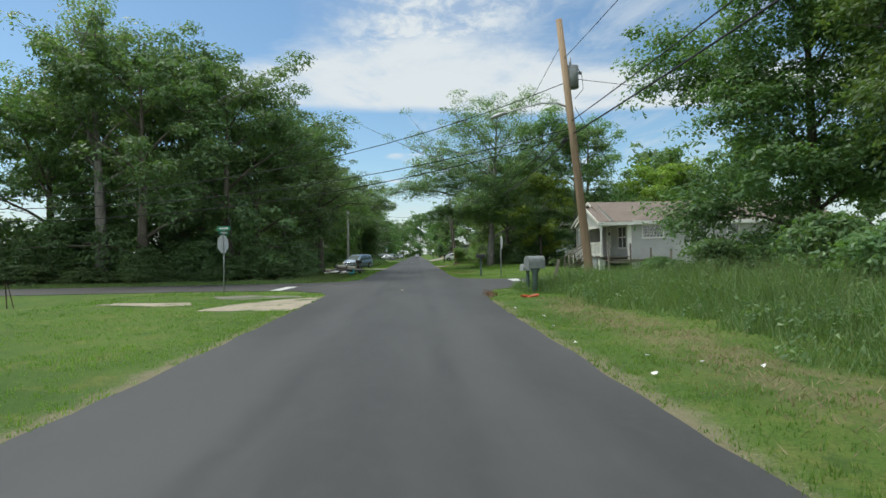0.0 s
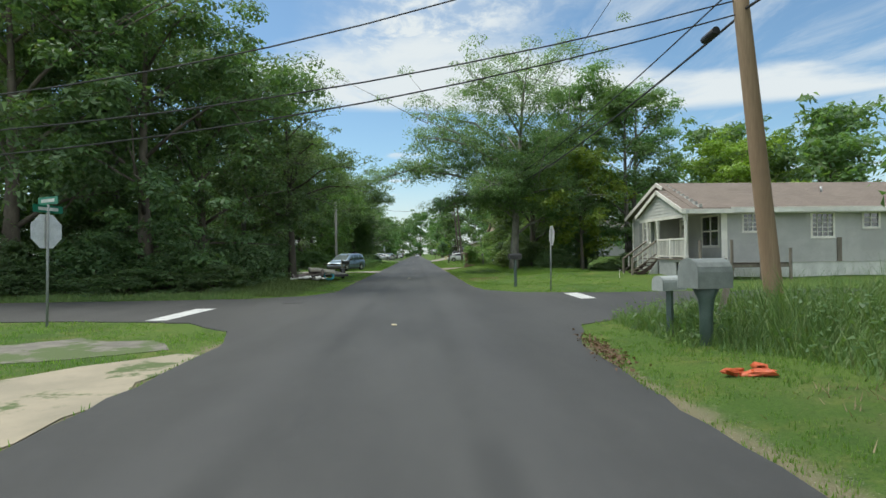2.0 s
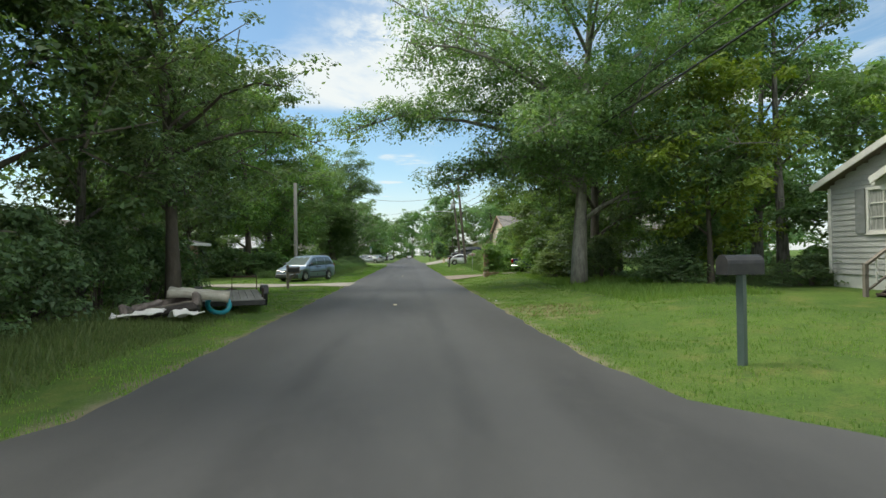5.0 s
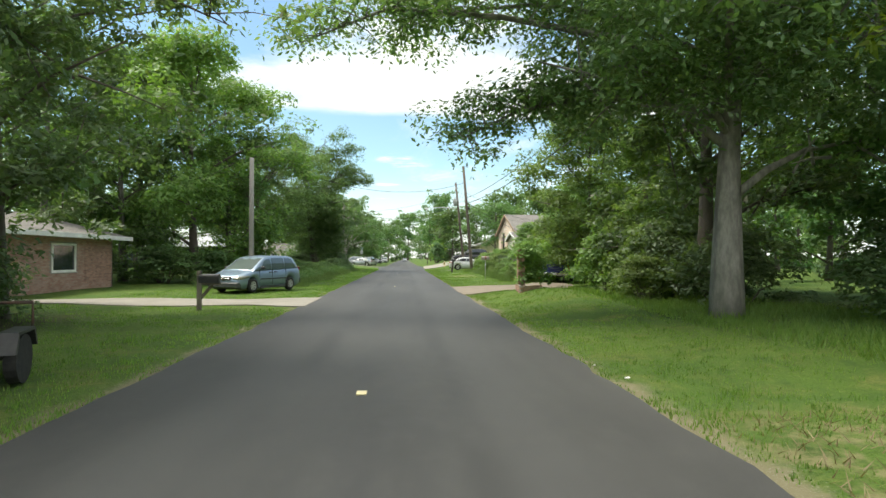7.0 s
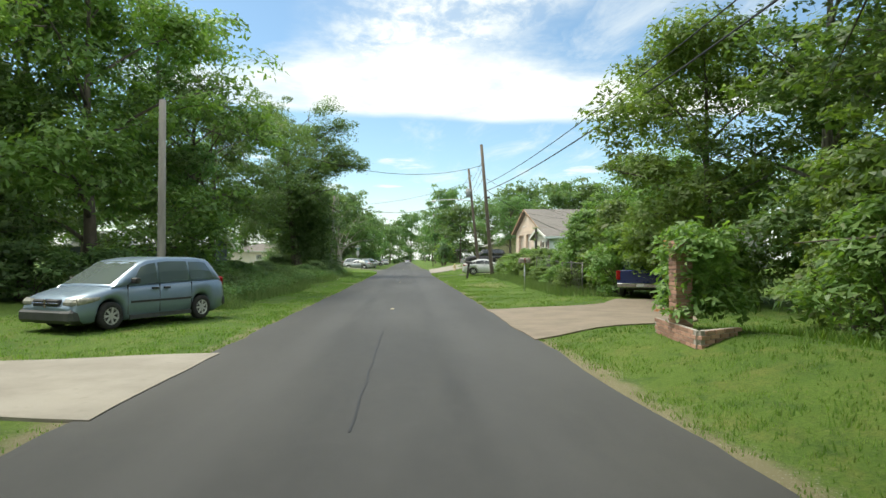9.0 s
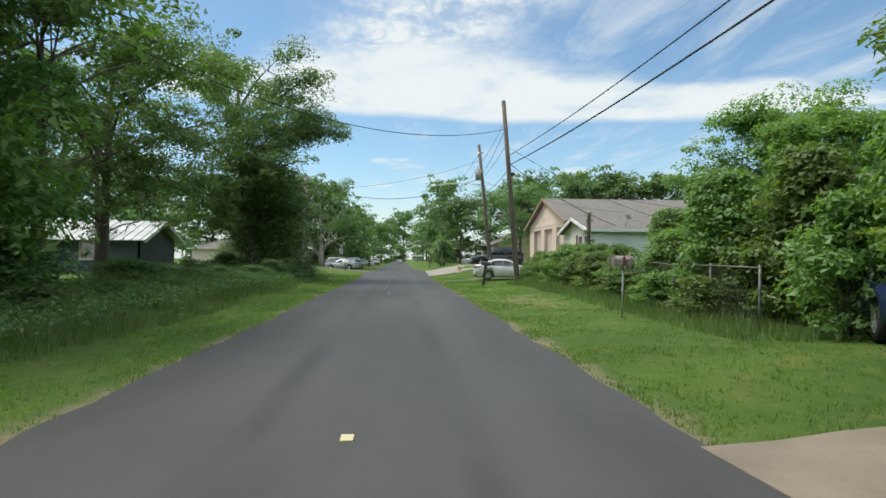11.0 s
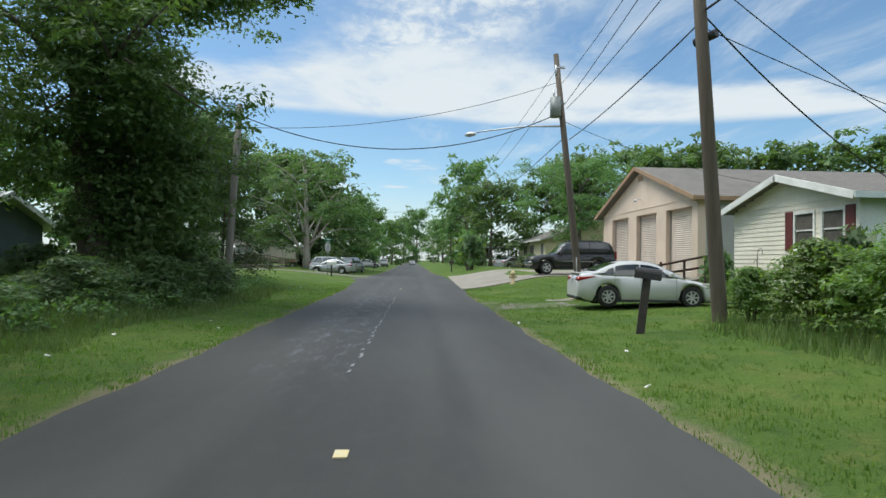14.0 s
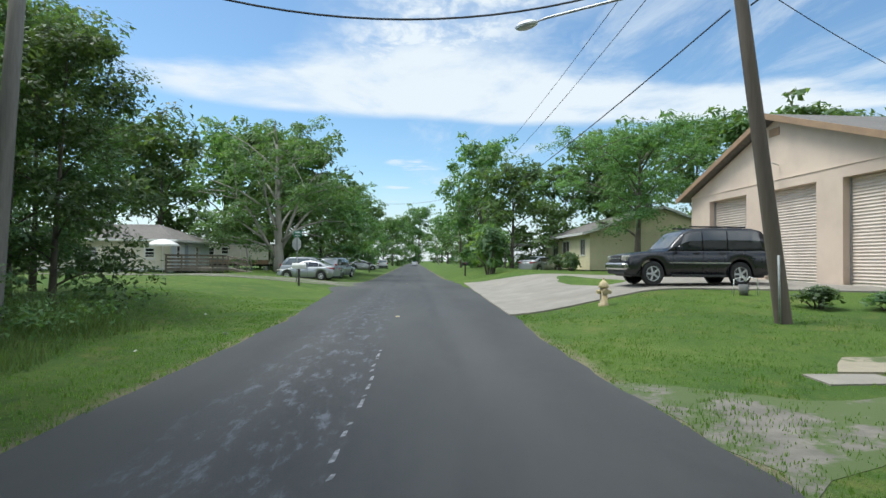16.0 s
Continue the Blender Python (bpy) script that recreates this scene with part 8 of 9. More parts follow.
def trailer():
    th = empty("flatbed_trailer", pose(-5.4, 48.8, ground_at(-5.4, 48.8) - 0.05, 1.0, 0, 17), "low steel flatbed trailer with a bleached timber deck", "trailer")
    th.scale = (0.74, 0.98, 0.9)
    for i in range(8):
        part("deck_plank", bx(-1.05 + i * 0.265, -0.80 + i * 0.265, -2.1, 2.1, 0.44, 0.48, 0.006), DECK_GREY, th)
    part("frame", box(box(box(box(bmesh.new(), -1.12, -1.06, -2.15, 2.15, 0.32, 0.46), 1.06, 1.12, -2.15, 2.15, 0.32, 0.46), -1.06, 1.06, -2.15, -2.08, 0.32, 0.46), -1.06, 1.06, 2.08, 2.15, 0.32, 0.46), BLACK_METAL, th, "dark steel frame")
    for s in (1, -1):
        bm = bmesh.new()
        for dy in (0.75,):
            pts = [(s * 1.24, dy + 0.33 * math.cos(a * math.pi / 10), 0.33 + 0.33 * math.sin(a * math.pi / 10)) for a in range(20)]
            r = [bm.verts.new(p) for p in pts]
            q = [bm.verts.new((p[0] + s * 0.18, p[1], p[2])) for p in pts]
            bm.faces.new(r)
            bm.faces.new(q)
            for i in range(20):
                bm.faces.new((r[i], r[(i + 1) % 20], q[(i + 1) % 20], q[i]))
        bmesh.ops.recalc_face_normals(bm, faces=bm.faces)
        part("tyre", bm, RUBBER, th)
        part("mudguard", prism([(0.30, 0.45), (0.42, 0.72), (1.08, 0.72), (1.2, 0.45), (1.14, 0.45), (1.04, 0.68), (0.46, 0.68), (0.36, 0.45)], "x", s * 1.16, s * 1.46), BLACK_METAL, th)
    part("end_hoop", tb([(0.02, 2.1, 0.4), (0.02, 2.1, 0.96), (1.08, 2.1, 0.96), (1.08, 2.1, 0.4)], 0.03, 6), RUST, th)
    part("side_hoop", tb([(1.08, -1.9, 0.4), (1.08, -1.9, 0.78), (1.08, -1.2, 0.78), (1.08, -1.2, 0.4)], 0.025, 6), RUST, th)
    part("drawbar", tb([(-0.5, 2.1, 0.4), (0, 3.3, 0.42), (0.5, 2.1, 0.4)], 0.04, 5), RUST, th)
    th2 = empty("swim_ring", pose(-5.05, 46.4, ground_at(-5.05, 46.4) + 0.30, 50, 10, 20), "teal inflatable ring leaning on the trailer", "inflatable ring")
    bm = bmesh.new()
    R, r = 0.27, 0.065
    g = [[bm.verts.new(((R + r * math.cos(b * math.pi / 5)) * math.cos(a * math.pi / 12), (R + r * math.cos(b * math.pi / 5)) * math.sin(a * math.pi / 12), r * math.sin(b * math.pi / 5))) for b in range(10)] for a in range(24)]
    for a in range(24):
        for b in range(10):
            f = bm.faces.new((g[a][b], g[(a + 1) % 24][b], g[(a + 1) % 24][(b + 1) % 10], g[a][(b + 1) % 10]))
            f.smooth = True
    part("ring", bm, TEAL, th2)


trailer()
SOFA = mat_two("stained_upholstery", (0.21, 0.175, 0.16), (0.11, 0.092, 0.082), 6.0, 0.95, 60, 0.4)
MATTRESS = mat_two("soiled_ticking", (0.40, 0.38, 0.32), (0.30, 0.28, 0.23), 4.0, 0.95, 50, 0.3)


def rumpled(sx, sy, seed, high, thick):
    """A rumpled sheet or pad, thick enough to have edges."""
    bm = bmesh.new()
    bmesh.ops.create_grid(bm, x_segments=16, y_segments=9, size=1.0)
    for v in bm.verts:
        p = Vector((v.co.x * sx, v.co.y * sy, 0))
        fold = noise.noise(Vector((p.x * 2.2 + seed, p.y * 2.6, seed))) + 0.5 * noise.noise(Vector((p.x * 6.0, p.y * 6.5 + seed, 2.0)))
        v.co = Vector((p.x + 0.05 * fold, p.y + 0.06 * noise.noise(p * 5), high * (0.5 + 0.7 * fold) * (1 - 0.5 * abs(v.co.y))))
    r = bmesh.ops.extrude_face_region(bm, geom=bm.faces[:])
    bmesh.ops.translate(bm, vec=(0, 0, -thick), verts=[v for v in r["geom"] if isinstance(v, bmesh.types.BMVert)])
    bmesh.ops.recalc_face_normals(bm, faces=bm.faces)
    for f in bm.faces:
        f.smooth = True
    return bm


def dumped_sofa(x, y, turn):
    th = empty("dumped_sofa", pose(x, y, ground_at(x, y) + 0.10, -9, -9, turn), "broken dark sofa dumped on the verge among rubbish", "sofa", "dumped rubbish")
    part("base", bx(-0.8, 0.8, -0.38, 0.38, 0.02, 0.22, 0.03), WOOD_DARK, th, "dark sofa base")
    for i in range(3):
        part("seat_slat", bx(-0.76, 0.76, -0.34 + i * 0.22, -0.22 + i * 0.22, 0.22, 0.26, 0.01), WOOD_GREY, th, "bare timber slat")
    part("seat_cushion", box(bmesh.new(), -0.34, 0.34, -0.33, 0.33, 0.0, 0.15, 0.06, pose(-0.30, -0.02, 0.25, 4, -12, 8)), SOFA, th)
    part("backrest", box(bmesh.new(), -0.80, 0.80, -0.07, 0.07, 0.0, 0.42, 0.05, pose(0, 0.36, 0.16, -38, 0, 0)), SOFA, th)
    for a in (1, -1):
        part("armrest", box(bmesh.new(), -0.08, 0.08, -0.38, 0.36, 0.0, 0.36, 0.05, pose(a * 0.76, 0, 0.10, 0, a * 9, 0)), SOFA, th)
    m = empty("dumped_mattress", pose(x + 0.62, y + 0.62, ground_at(x, y) + 0.66, 4, 8, turn + 6), "sagging cream mattress thrown over a dumped sofa", "mattress", "dumped rubbish")
    part("pad", rumpled(0.70, 0.40, 5.0, 0.12, 0.16), MATTRESS, m)
    for k, (dx, dy, t, sx, sy) in enumerate(((-0.30, -0.66, 14, 0.55, 0.26), (0.66, -0.40, 40, 0.34, 0.24))):
        c = empty("discarded_sheet", pose(x + dx, y + dy, ground_at(x + dx, y + dy) + 0.17, 0, -5, t), "crumpled pale plastic sheet dumped on the verge", "rubbish", "dumped rubbish")
        part("sheet", rumpled(sx, sy, 9.0 + k, 0.26, 0.02), WHITE_PAINT, c)


dumped_sofa(-5.95, 45.2, 14)


FENCE_STEEL = mat_two("dull_fence_steel", (0.20, 0.20, 0.19), (0.11, 0.10, 0.085), 6.0, 0.6, 50, 0.1, 0.5)


def chain_fence(x0, y0, x1, y1, n, high, label):
    th = empty("wire_fence", label=label, category="fence")
    z = [ground_at(x0 + (x1 - x0) * i / n, y0 + (y1 - y0) * i / n) for i in range(n + 1)]
    P = [Vector((x0 + (x1 - x0) * i / n, y0 + (y1 - y0) * i / n, z[i])) for i in range(n + 1)]
    for p in P:
        part("post", tb([p - Vector((0, 0, 0.2)), p + Vector((0.02, 0, high + 0.06))], 0.032, 7), FENCE_STEEL, th)
    part("top_rail", tb([p + Vector((0, 0, high)) for p in P], 0.022, 6), FENCE_STEEL, th)
    bm = bmesh.new()
    ln = (P[-1] - P[0]).length
    d = (P[-1] - P[0]).normalized()
    step = 0.16
    k = int(ln / step)
    for i in range(k):
        for s in (1, -1):
            a = P[0] + d * (i * step)
            b = P[0] + d * min(ln, max(0, i * step + s * high))
            h = abs((b - a).length)
            if h < 0.1:
                continue
            tube(bm, [a + Vector((0, 0, 0.03)), b + Vector((0, 0, 0.03 + h))], 0.0035, 3, False)
    part("mesh", bm, FENCE_STEEL, th, "chain-link mesh")


chain_fence(7.75, 80.8, 8.6, 92.5, 5, 1.35, "chain-link fence with steel posts, overgrown by vines")
th = empty("wire_gate", pose(8.05, 89.7, ground_at(8.05, 89.7)), "open pipe-framed wire gate choked with vines", "gate")
part("gate_frame", tb([(-0.36, 0.0, 0.08), (-0.36, 0.0, 1.5), (0.36, 0.1, 1.5), (0.36, 0.1, 0.08), (-0.36, 0.0, 0.08)], 0.024, 6), FENCE_STEEL, th)
part("gate_post", tb([(0.44, 0.12, -0.2), (0.44, 0.12, 1.62)], 0.035, 7), FENCE_STEEL, th)
bm = bmesh.new()
for i in range(9):
    for a in (1, -1):
        h = min(1.36, 0.68)
        z0 = 0.12 + i * 0.15
        tube(bm, [(-0.34 * a, 0.05 - 0.05 * a, z0), (0.34 * a, 0.05 + 0.05 * a, min(1.48, z0 + h))], 0.004, 3, False)
part("mesh", bm, FENCE_STEEL, th, "chain-link mesh")
quads_object("vines", leaf_cloud(np.array([[-0.1, 0.1, 0.3], [0.15, 0.1, 0.6], [-0.2, 0.12, 0.75], [0.1, 0.1, 1.0]]), np.array([0.3, 0.3, 0.25, 0.2]), 40, 0.055, np.random.default_rng(7)), LEAF_A, th)
th = empty("vine_post", pose(9.3, 97.0, ground_at(9.3, 97.0)), "dark timber post with vines at its top", "post")
part("post", tb([(0, 0, -0.2), (0, 0, 3.6)], 0.09, 8), WOOD_DARK, th)
quads_object("vines", leaf_cloud(np.array([[0, 0, 3.5], [0.05, 0.1, 3.2], [-0.1, 0, 2.7], [0.1, -0.05, 2.2]]), np.array([0.3, 0.22, 0.2, 0.2]), 40, 0.07, np.random.default_rng(3)), LEAF_C, th)

# litter and dead leaves along the edges
rng = random.Random(9)
spots = [(2.75, 9.6), (3.4, 8.2), (3.9, 7.6), (2.9, 11.8), (3.1, 13.6), (4.5, 7.2), (2.8, 15.8), (3.0, 7.0), (2.65, 104.8), (3.6, 100.2), (2.9, 97.6), (-4.0, 103.2), (-4.6, 104.5), (-5.3, 101.5), (-5.2, 99.4), (-3.9, 117.2), (-4.5, 114.6), (-5.4, 112.5), (-4.6, 88.0), (-4.4, 91.5), (2.75, 49.5), (2.62, 50.4), (-5.6, 121.0), (2.8, 88.5)]
for i, (x, y) in enumerate(spots):
    bm = bmesh.new()
    bmesh.ops.create_icosphere(bm, subdivisions=1, radius=0.018 + 0.022 * rng.random())
    for v in bm.verts:
        v.co += Vector((rng.uniform(-0.025, 0.025), rng.uniform(-0.025, 0.025), 0))
        v.co.z *= 0.45
    ob = part("litter", bm, WHITE_PAINT, None)
    ob.matrix_world = pose(x, y, ground_at(x, y) + 0.05, rng.uniform(-20, 20), rng.uniform(-20, 20), rng.uniform(0, 360))
    tagged(ob, "crumpled scrap of white litter in the grass", "litter", "scraps of litter")
for i, (x, y, t) in enumerate(((3.75, 19.3, 20), (4.15, 19.5, 75), (3.95, 19.15, 140))):
    bm = bmesh.new()
    bmesh.ops.create_icosphere(bm, subdivisions=2, radius=0.13)
    for v in bm.verts:
        d = 1 + 0.9 * noise.noise(v.co * 11 + Vector((i * 3.0, 0, 0)))
        v.co = Vector((v.co.x * 1.5 * d, v.co.y * 0.6 * d, v.co.z * 0.35 * d + 0.02))
    ob = part("plastic_scrap", bm, ORANGE, None)
    ob.matrix_world = pose(x, y, ground_at(x, y) + 0.02, 0, 5, t)
    tagged(ob, "crumpled scrap of orange plastic in the grass", "litter", "scraps of litter")
r2 = np.random.default_rng(6)
n = 320
py = r2.normal(21.3, 0.7, n)
px = 2.62 + 0.10 * np.clip(py - 19.5, 0, 3) + r2.normal(0.0, 0.10, n)
c = np.stack([px, py, ground_z(px, py) + 0.03 + 0.06 * r2.random(n)], 1)
ob = quads_object("leaf_litter", leaf_cloud(c, np.full(n, 0.04), 2, 0.032, r2), DEAD_LEAF)
tagged(ob, "drift of brown dead leaves on the road edge", "leaves", kind="stuff")


def garden_chair(x, y, turn):
    th = empty("garden_chair", pose(x, y, ground_at(x, y), 0, 0, turn), "dark slatted timber chair beside the white house", "chair")
    part("seat", bx(-0.24, 0.24, -0.23, 0.23, 0.42, 0.46, 0.01), WOOD_DARK, th)
    for a in (-0.21, 0.21):
        part("leg", bx(a - 0.02, a + 0.02, -0.22, -0.18, -0.05, 0.42), WOOD_DARK, th)
        part("back_post", bx(a - 0.02, a + 0.02, 0.19, 0.23, -0.05, 0.95), WOOD_DARK, th)
    for i in range(4):
        part("back_slat", bx(-0.14 + i * 0.08, -0.10 + i * 0.08, 0.20, 0.22, 0.50, 0.88), WOOD_DARK, th)
    part("top_rail", bx(-0.19, 0.19, 0.19, 0.23, 0.88, 0.95, 0.008), WOOD_DARK, th)


garden_chair(11.6, 110.6, 80)
th = empty("shepherd_hook", pose(11.7, 109.9, ground_at(11.7, 109.9)), "black iron hanging-basket hook in the grass", "garden hook")
part("rod", tb([(0, 0, -0.2), (0, 0, 1.75), (0.03, -0.06, 1.88), (0, -0.18, 1.92), (0, -0.28, 1.85), (0, -0.28, 1.74), (0, -0.33, 1.72)], 0.012, 6), BLACK_METAL, th)
part("side_hook", tb([(0, 0, 1.45), (0, 0.12, 1.52), (0, 0.2, 1.44), (0, 0.24, 1.42)], 0.01, 6), BLACK_METAL, th)

# ---- grass ----


def inside(poly, x, y):
    k = len(poly)
    hit = np.zeros(len(x), bool)
    for i in range(k):
        x0, y0 = poly[i]
        x1, y1 = poly[(i + 1) % k]
        if y0 == y1:
            continue
        c = ((y0 > y) != (y1 > y)) & (x < (x1 - x0) * (y - y0) / (y1 - y0) + x0)
        hit ^= c
    return hit


def blades(name, x, y, h, w, material, label, rng, lean=0.35):
    keep = np.ones(len(x), bool)
    for p in PAVED:
        keep &= ~inside(p, x, y)
    x, y, h, w = x[keep], y[keep], h[keep], w[keep]
    n = len(x)
    z = ground_z(x, y)
    a = rng.random(n) * 2 * math.pi
    b = rng.random(n) * 2 * math.pi
    ux, uy = np.cos(a) * w / 2, np.sin(a) * w / 2
    lx, ly = np.cos(b) * h * lean * rng.random(n), np.sin(b) * h * lean * rng.random(n)
    v = np.stack([np.stack([x - ux, y - uy, z - 0.01], 1), np.stack([x + ux, y + uy, z - 0.01], 1), np.stack([x + lx, y + ly, z + h], 1)], 1).reshape(-1, 3)
    ob = quads_object(name, v, material)
    return tagged(ob, label, "grass", kind="stuff")


def strip(rng, n, x0, x1, y0, y1, near_x, fall):
    """Random places in a strip, denser towards the road."""
    d = rng.random(n) ** fall
    x = x0 + (x1 - x0) * d if near_x == x0 else x1 - (x1 - x0) * d
    return x, y0 + (y1 - y0) * rng.random(n)


def tufts(name, x, y, high, material, label, rng, per=5, wide=0.018, spread=0.05, lean=0.55):
    """Grass in tufts: a few tapered blades that spread from one root."""
    x, y, high = np.repeat(x, per), np.repeat(y, per), np.repeat(high, per)
    n = len(x)
    x, y = x + rng.normal(size=n) * spread, y + rng.normal(size=n) * spread
    h = high * (0.5 + 0.8 * rng.random(n))
    return blades(name, x, y, h, wide * (0.7 + 0.6 * rng.random(n)), material, label, rng, lean)


rg = np.random.default_rng(12)
for x0, x1, n in ((2.42, 9.5, 34000), (-11.0, -3.25, 34000)):
    x, y = strip(rg, n, x0, x1, 3.0, 128.0, x0 if x0 > 0 else x1, 1.6)
    clump = np.array([noise.noise(Vector((p * 0.7, q * 0.7, 0.0))) + 0.6 * noise.noise(Vector((p * 2.6, q * 2.6, 4.0))) for p, q in zip(x, y)])
    keep = clump > -0.45 + 0.25 * rg.random(n)
    high = 0.046 * (1 + 0.9 * np.clip(clump, -0.6, 1.2))
    tufts("lawn_grass", x[keep], y[keep], high[keep], GRASS, "short uneven lawn grass in tufts", rg)
# tall field to the right of the start
n = 12500
x, y = 4.2 + 9.0 * rg.random(n) ** 1.15, -1 + 26.5 * rg.random(n)
edge = np.interp(y, [-1, 14, 19, 22, 26], [5.7, 5.5, 4.9, 3.9, 4.6]) + 0.35 * np.sin(y * 0.7) + 0.15 * np.sin(y * 2.3)
m = x > edge
x, y, edge = x[m], y[m], edge[m]
lump = np.array([noise.noise(Vector((p * 0.6, q * 0.6, 2.0))) + 0.6 * noise.noise(Vector((p * 1.9, q * 1.9, 6.0))) for p, q in zip(x, y)])
high = np.clip(0.16 + 0.30 * (x - edge), 0.16, 0.72) * np.clip(1.0 + 0.85 * lump, 0.35, 1.7)
tufts("tall_grass", x, y, high, GRASS_TALL, "tall uncut grass beside the verge", rg, 5, 0.024, 0.10, 1.0)
w = rg.random(len(x)) < 0.09
c = np.stack([x[w], y[w], ground_z(x[w], y[w]) + 0.6 * high[w]], 1)
ob = quads_object("weeds", leaf_cloud(c, 0.14 + 0.22 * rg.random(len(c)), 16, 0.05, rg, 1.0), LEAF_A)
tagged(ob, "broad-leaved weeds among the tall grass", "weeds", kind="stuff")
n = 1800
x, y = 8.5 + 4.5 * rg.random(n), 2 + 22 * rg.random(n)
blades("dry_stalks", x, y, 0.6 + 0.8 * rg.random(n) ** 2, np.full(n, 0.012), HAY, "tall dry brown stalks in the rough grass", rg, 0.4)
n = 2600
y = 2 + 16.5 * rg.random(n)
x = 4.35 + 0.35 * np.sin(y * 0.8) + 0.55 * rg.normal(size=n)
blades("hay_litter", x, y, 0.05 + 0.05 * rg.random(n), np.full(n, 0.014), HAY, "dry cut grass lying on the verge", rg, 2.5)
n = 600
x, y = 2.8 + 1.9 * rg.random(n), 44.6 + 3.2 * rg.random(n)
blades("hay_litter", x, y, 0.05 + 0.06 * rg.random(n), np.full(n, 0.016), HAY, "dry cut grass lying on the verge", rg, 2.5)
# rough growth along the left, and the wood's edge
n = 15000
x, y = -5.3 - 5.8 * rg.random(n) ** 1.1, 74 + 44 * rg.random(n)
m = (x < -5.3 - 0.5 * np.sin(y * 0.5))
x, y = x[m], y[m]
lump = np.array([noise.noise(Vector((p * 0.55, q * 0.55, 9.0))) for p, q in zip(x, y)])
tufts("rough_grass", x, y, np.clip(0.14 + 0.24 * (-5.3 - x), 0.14, 0.75) * (0.8 + 0.9 * lump), GRASS_TALL, "tall rough grass and weeds", rg, 4, 0.026, 0.09, 0.8)
w = (rg.random(len(x)) < 0.10) & (x < -6.0)
c = np.stack([x[w], y[w], ground_z(x[w], y[w]) + 0.25 + 0.2 * rg.random(w.sum())], 1)
ob = quads_object("weeds", leaf_cloud(c, 0.18 + 0.28 * rg.random(len(c)), 18, 0.055, rg, 1.0), LEAF_A)
tagged(ob, "broad-leaved weeds and brambles in the rough grass", "weeds", kind="stuff")
n = 7000
x, y = -4.6 - 3.6 * rg.random(n), 34.6 + 13 * rg.random(n)
tufts("wood_edge_grass", x, y, (0.07 + 0.13 * rg.random(n)) * np.clip((-3.9 - x) / 1.5, 0.4, 1.3), GRASS_TALL, "shaggy grass at the edge of the wood", rg, 4, 0.022, 0.07, 0.9)
n = 9000
x, y = -6 - 30 * rg.random(n), 33.5 + 2.3 * rg.random(n)
tufts("street_edge_grass", x, y, 0.08 + 0.16 * rg.random(n), GRASS_TALL, "shaggy grass beside the side street", rg, 3, 0.028, 0.09, 0.9)
n = 9000
x, y = 6.0 + 4 * rg.random(n), 46 + 20 * rg.random(n)
tufts("shade_grass", x, y, 0.08 + 0.14 * rg.random(n), GRASS,  "long shaded grass below the oak", rg, 3, 0.024, 0.08, 0.9)
n = 6000
x, y = 6.2 + 2.2 * rg.random(n), 79 + 24 * rg.random(n)
blades("fence_grass", x, y, 0.15 + 0.3 * rg.random(n), np.full(n, 0.022), GRASS_TALL, "long grass along the fence", rg, 0.5)

# ---- bricks ----


def brick_mesh(l, d, h):
    bm = bmesh.new()
    box(bm, -l / 2, l / 2, -d / 2, d / 2, 0, h, 0.004)
    me = bpy.data.meshes.new("brick")
    bm.to_mesh(me)
    bm.free()
    me.materials.append(BRICK)
    return me


def lay(me, m, parent):
    ob = new("brick", me)
    ob.parent = parent
    ob.matrix_local = m


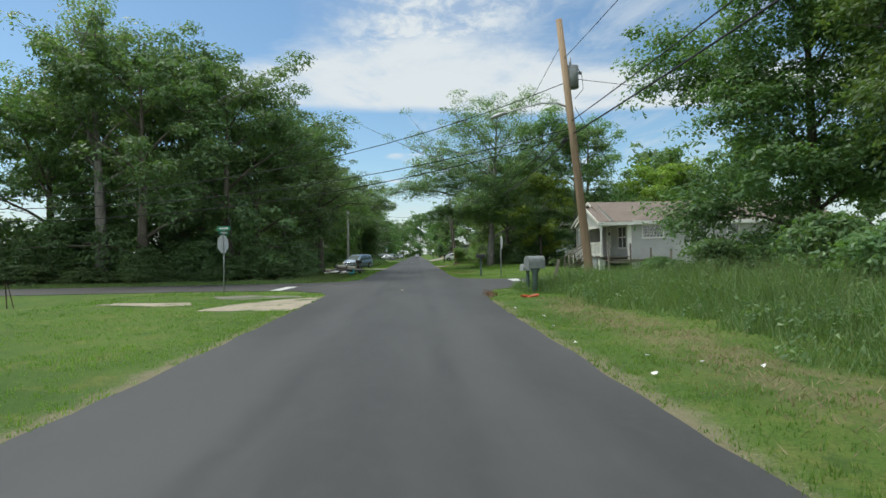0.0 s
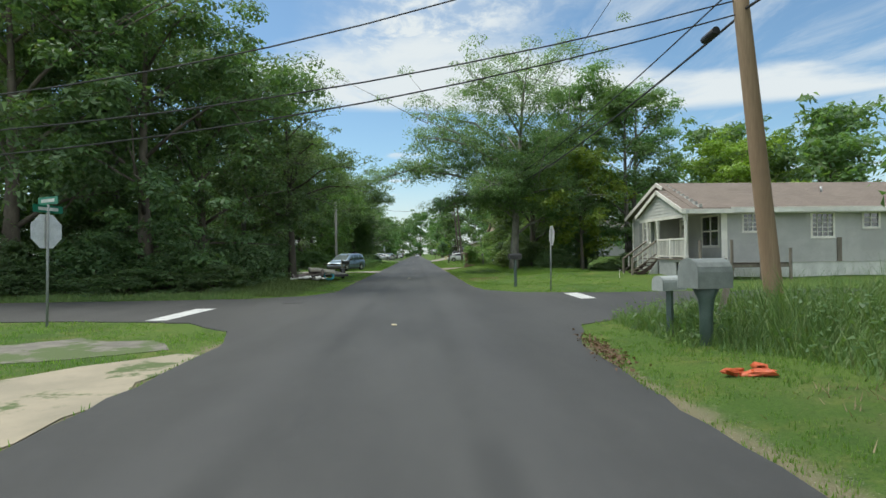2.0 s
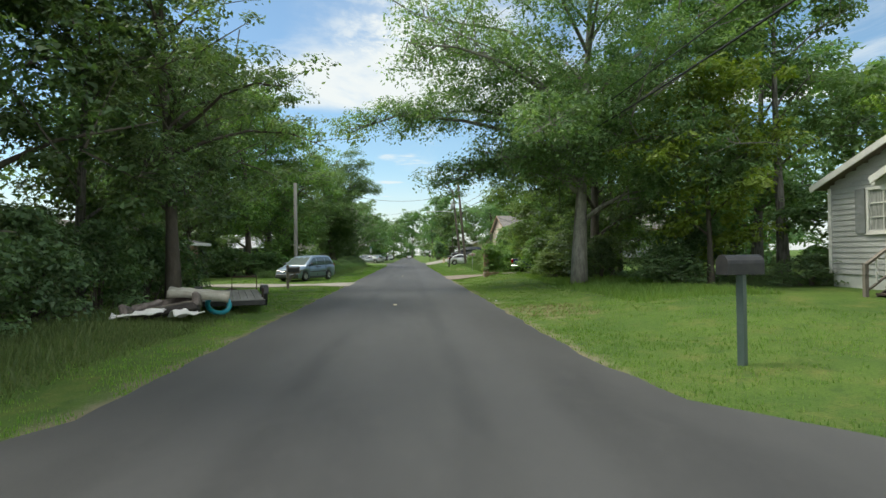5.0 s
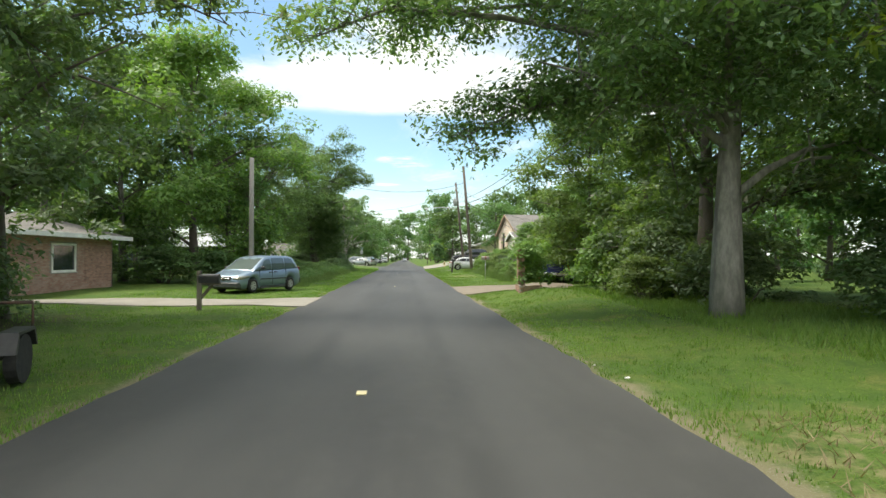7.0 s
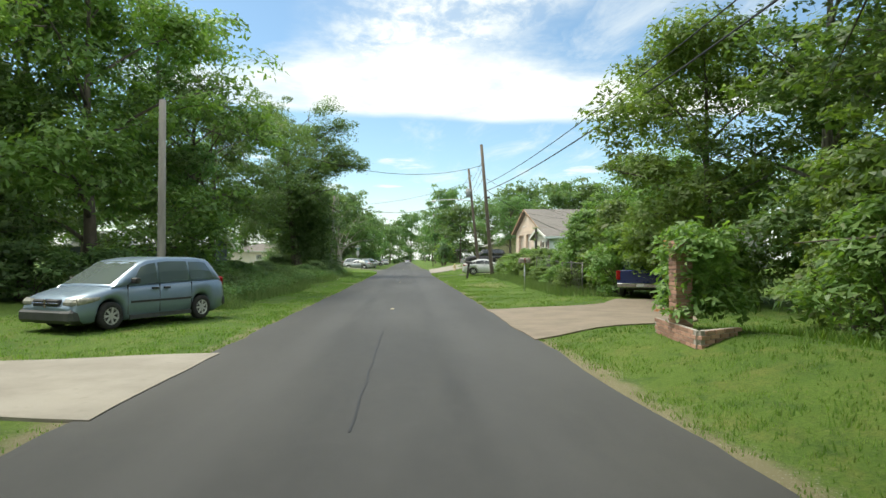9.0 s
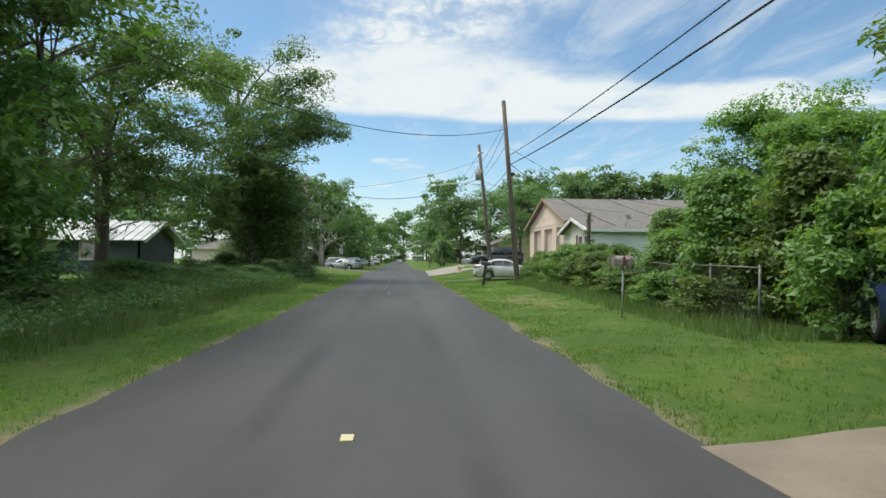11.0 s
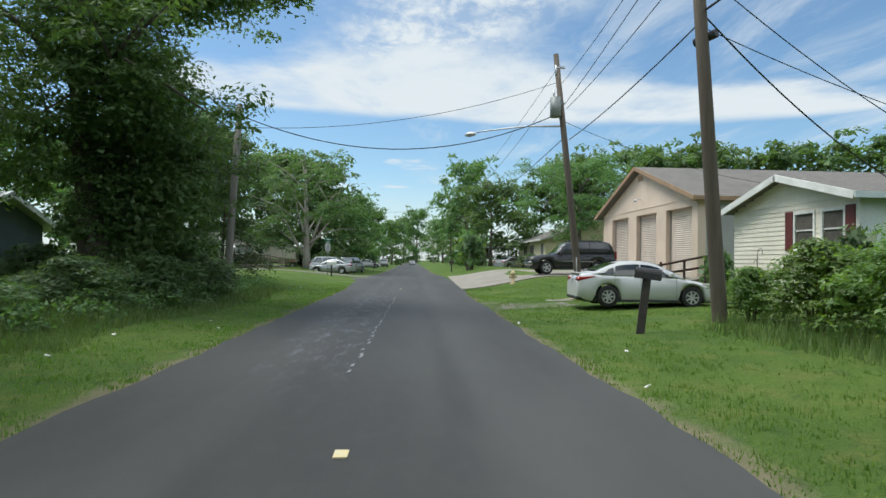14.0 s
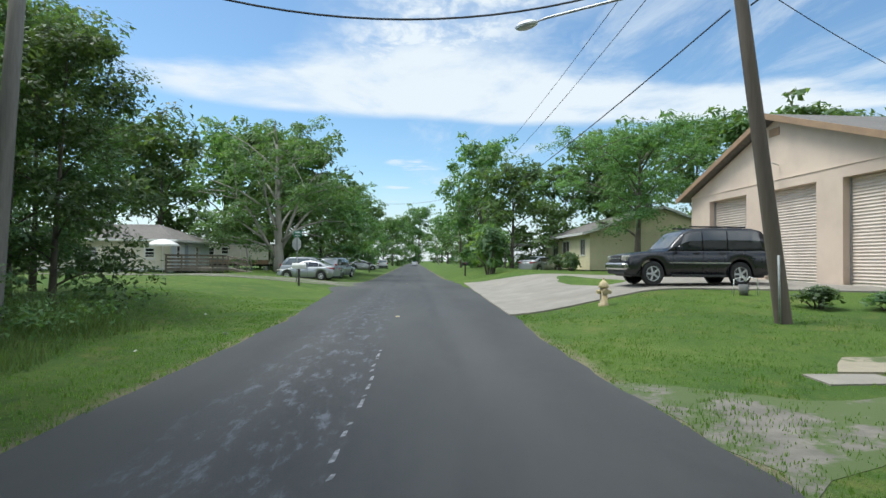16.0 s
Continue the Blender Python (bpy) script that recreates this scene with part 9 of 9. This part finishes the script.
def planter():
    th = empty("brick_planter", pose(4.15, 63.3, ground_at(4.4, 64) - 0.05), "low red brick planter with a brick pillar", "planter")
    me = brick_mesh(0.195, 0.09, 0.057)
    # front wall along the verge, side wall away from the road
    for c in range(4):
        for i in range(9):
            y = 0.1 + i * 0.205 + (c % 2) * 0.1
            lay(me, pose(0.0 + y * 0.12, y, c * 0.067, 0, 0, 83), th)
        for i in range(4):
            x = 0.08 + i * 0.205 + (c % 2) * 0.1
            lay(me, pose(x, -0.02 + x * 0.55, c * 0.067, 0, 0, 28), th)
    part("mortar_core", box(box(bmesh.new(), -0.035, 0.035, 0.0, 1.95, 0.0, 0.262, 0.0, pose(0, 0, 0, 0, 0, -7)), 0.0, 0.9, -0.035, 0.035, 0.0, 0.262, 0.0, pose(0, 0, 0, 0, 0, 28)), MORTAR, th)
    for c in range(24):
        z = 0.40 + c * 0.067 - 0.40
        for a in range(4):
            t = math.radians(90 * a)
            o = 0.12 if c % 2 else -0.0
            lay(me, pose(0.24, 1.05, z) @ pose(0, 0, 0, 0, 0, 90 * a) @ pose(-0.04 if c % 2 else 0.04, 0.09, 0), th)
    part("pillar_core", bx(0.12, 0.36, 0.93, 1.17, 0.0, 1.60), MORTAR, th)
    rng = np.random.default_rng(8)
    k = 80
    cs = np.stack([0.12 + 1.1 * rng.random(k), 0.5 + 1.5 * rng.random(k), 0.3 + 1.45 * rng.random(k)], 1)
    ob = empty("planter_shrub", pose(4.2, 63.4, ground_at(4.4, 64)), "tangled green shrub growing in the brick planter", "shrub")
    quads_object("foliage", leaf_cloud(cs, np.full(k, 0.3), 60, 0.075, rng), LEAF_C, ob)
    quads_object("blossom", leaf_cloud(cs[:6] - [0.35, 0, 0.1], np.full(6, 0.12), 14, 0.04, rng), mat_leaf("orange_blossom", (0.4, 0.12, 0.05), (0.5, 0.2, 0.08), (0.6, 0.3, 0.15)), ob, "orange blossom")


planter()


def brick_face():
    me = brick_mesh(0.205, 0.05, 0.062)
    rng = random.Random(2)
    rest_v, rest_f, count = [], [], 0
    win = (68.9, 70.85, 0.85, 2.2)
    for c in range(36):
        z = 0.02 + c * 0.072
        for i in range(76):
            y = 58.1 + i * 0.215 + (c % 2) * 0.107
            if y > 74.2 or (win[0] - 0.1 < y < win[1] + 0.1 and win[2] - 0.06 < z < win[3]):
                continue
            if y > 71.6 and count < 300 and z > 0.25:
                lay(me, pose(-15.3 + 0.012 + rng.uniform(-0.002, 0.002), y, z, 0, 0, 90), BRICK_HOUSE)
                count += 1
                continue
            k = len(rest_v)
            x1, x0, a, b = -15.3 + 0.016, -15.3 - 0.02, 0.1025, 0.062
            rest_v += [(x1, y - a, z), (x1, y + a, z), (x1, y + a, z + b), (x1, y - a, z + b), (x0, y - a, z), (x0, y + a, z), (x0, y + a, z + b), (x0, y - a, z + b)]
            rest_f += [(k, k + 1, k + 2, k + 3), (k, k + 4, k + 5, k + 1), (k + 1, k + 5, k + 6, k + 2), (k + 2, k + 6, k + 7, k + 3), (k + 3, k + 7, k + 4, k)]
    ob = raw("brickwork", rest_v, rest_f, BRICK_FIELD, BRICK_HOUSE, "red brown brickwork")
    ob["kind"] = "stuff"


def mat_brickwork():
    q = Mat("brickwork")
    c = q.mix(q.island(), (0.36, 0.19, 0.14), (0.47, 0.33, 0.26))
    c = q.mix(q.range(q.noise(1.2, 5), 0.4, 0.7, 0.0, 0.35), c, (0.22, 0.15, 0.12))
    g = q.noise(60, 3)
    c = q.mix(q.range(g, 0.5, 0.8, 0.0, 0.4), c, (0.2, 0.12, 0.09))
    q.bump(g, 0.4, 0.005)
    return q.done(c, 0.85)


BRICK_FIELD = mat_brickwork()
brick_face()
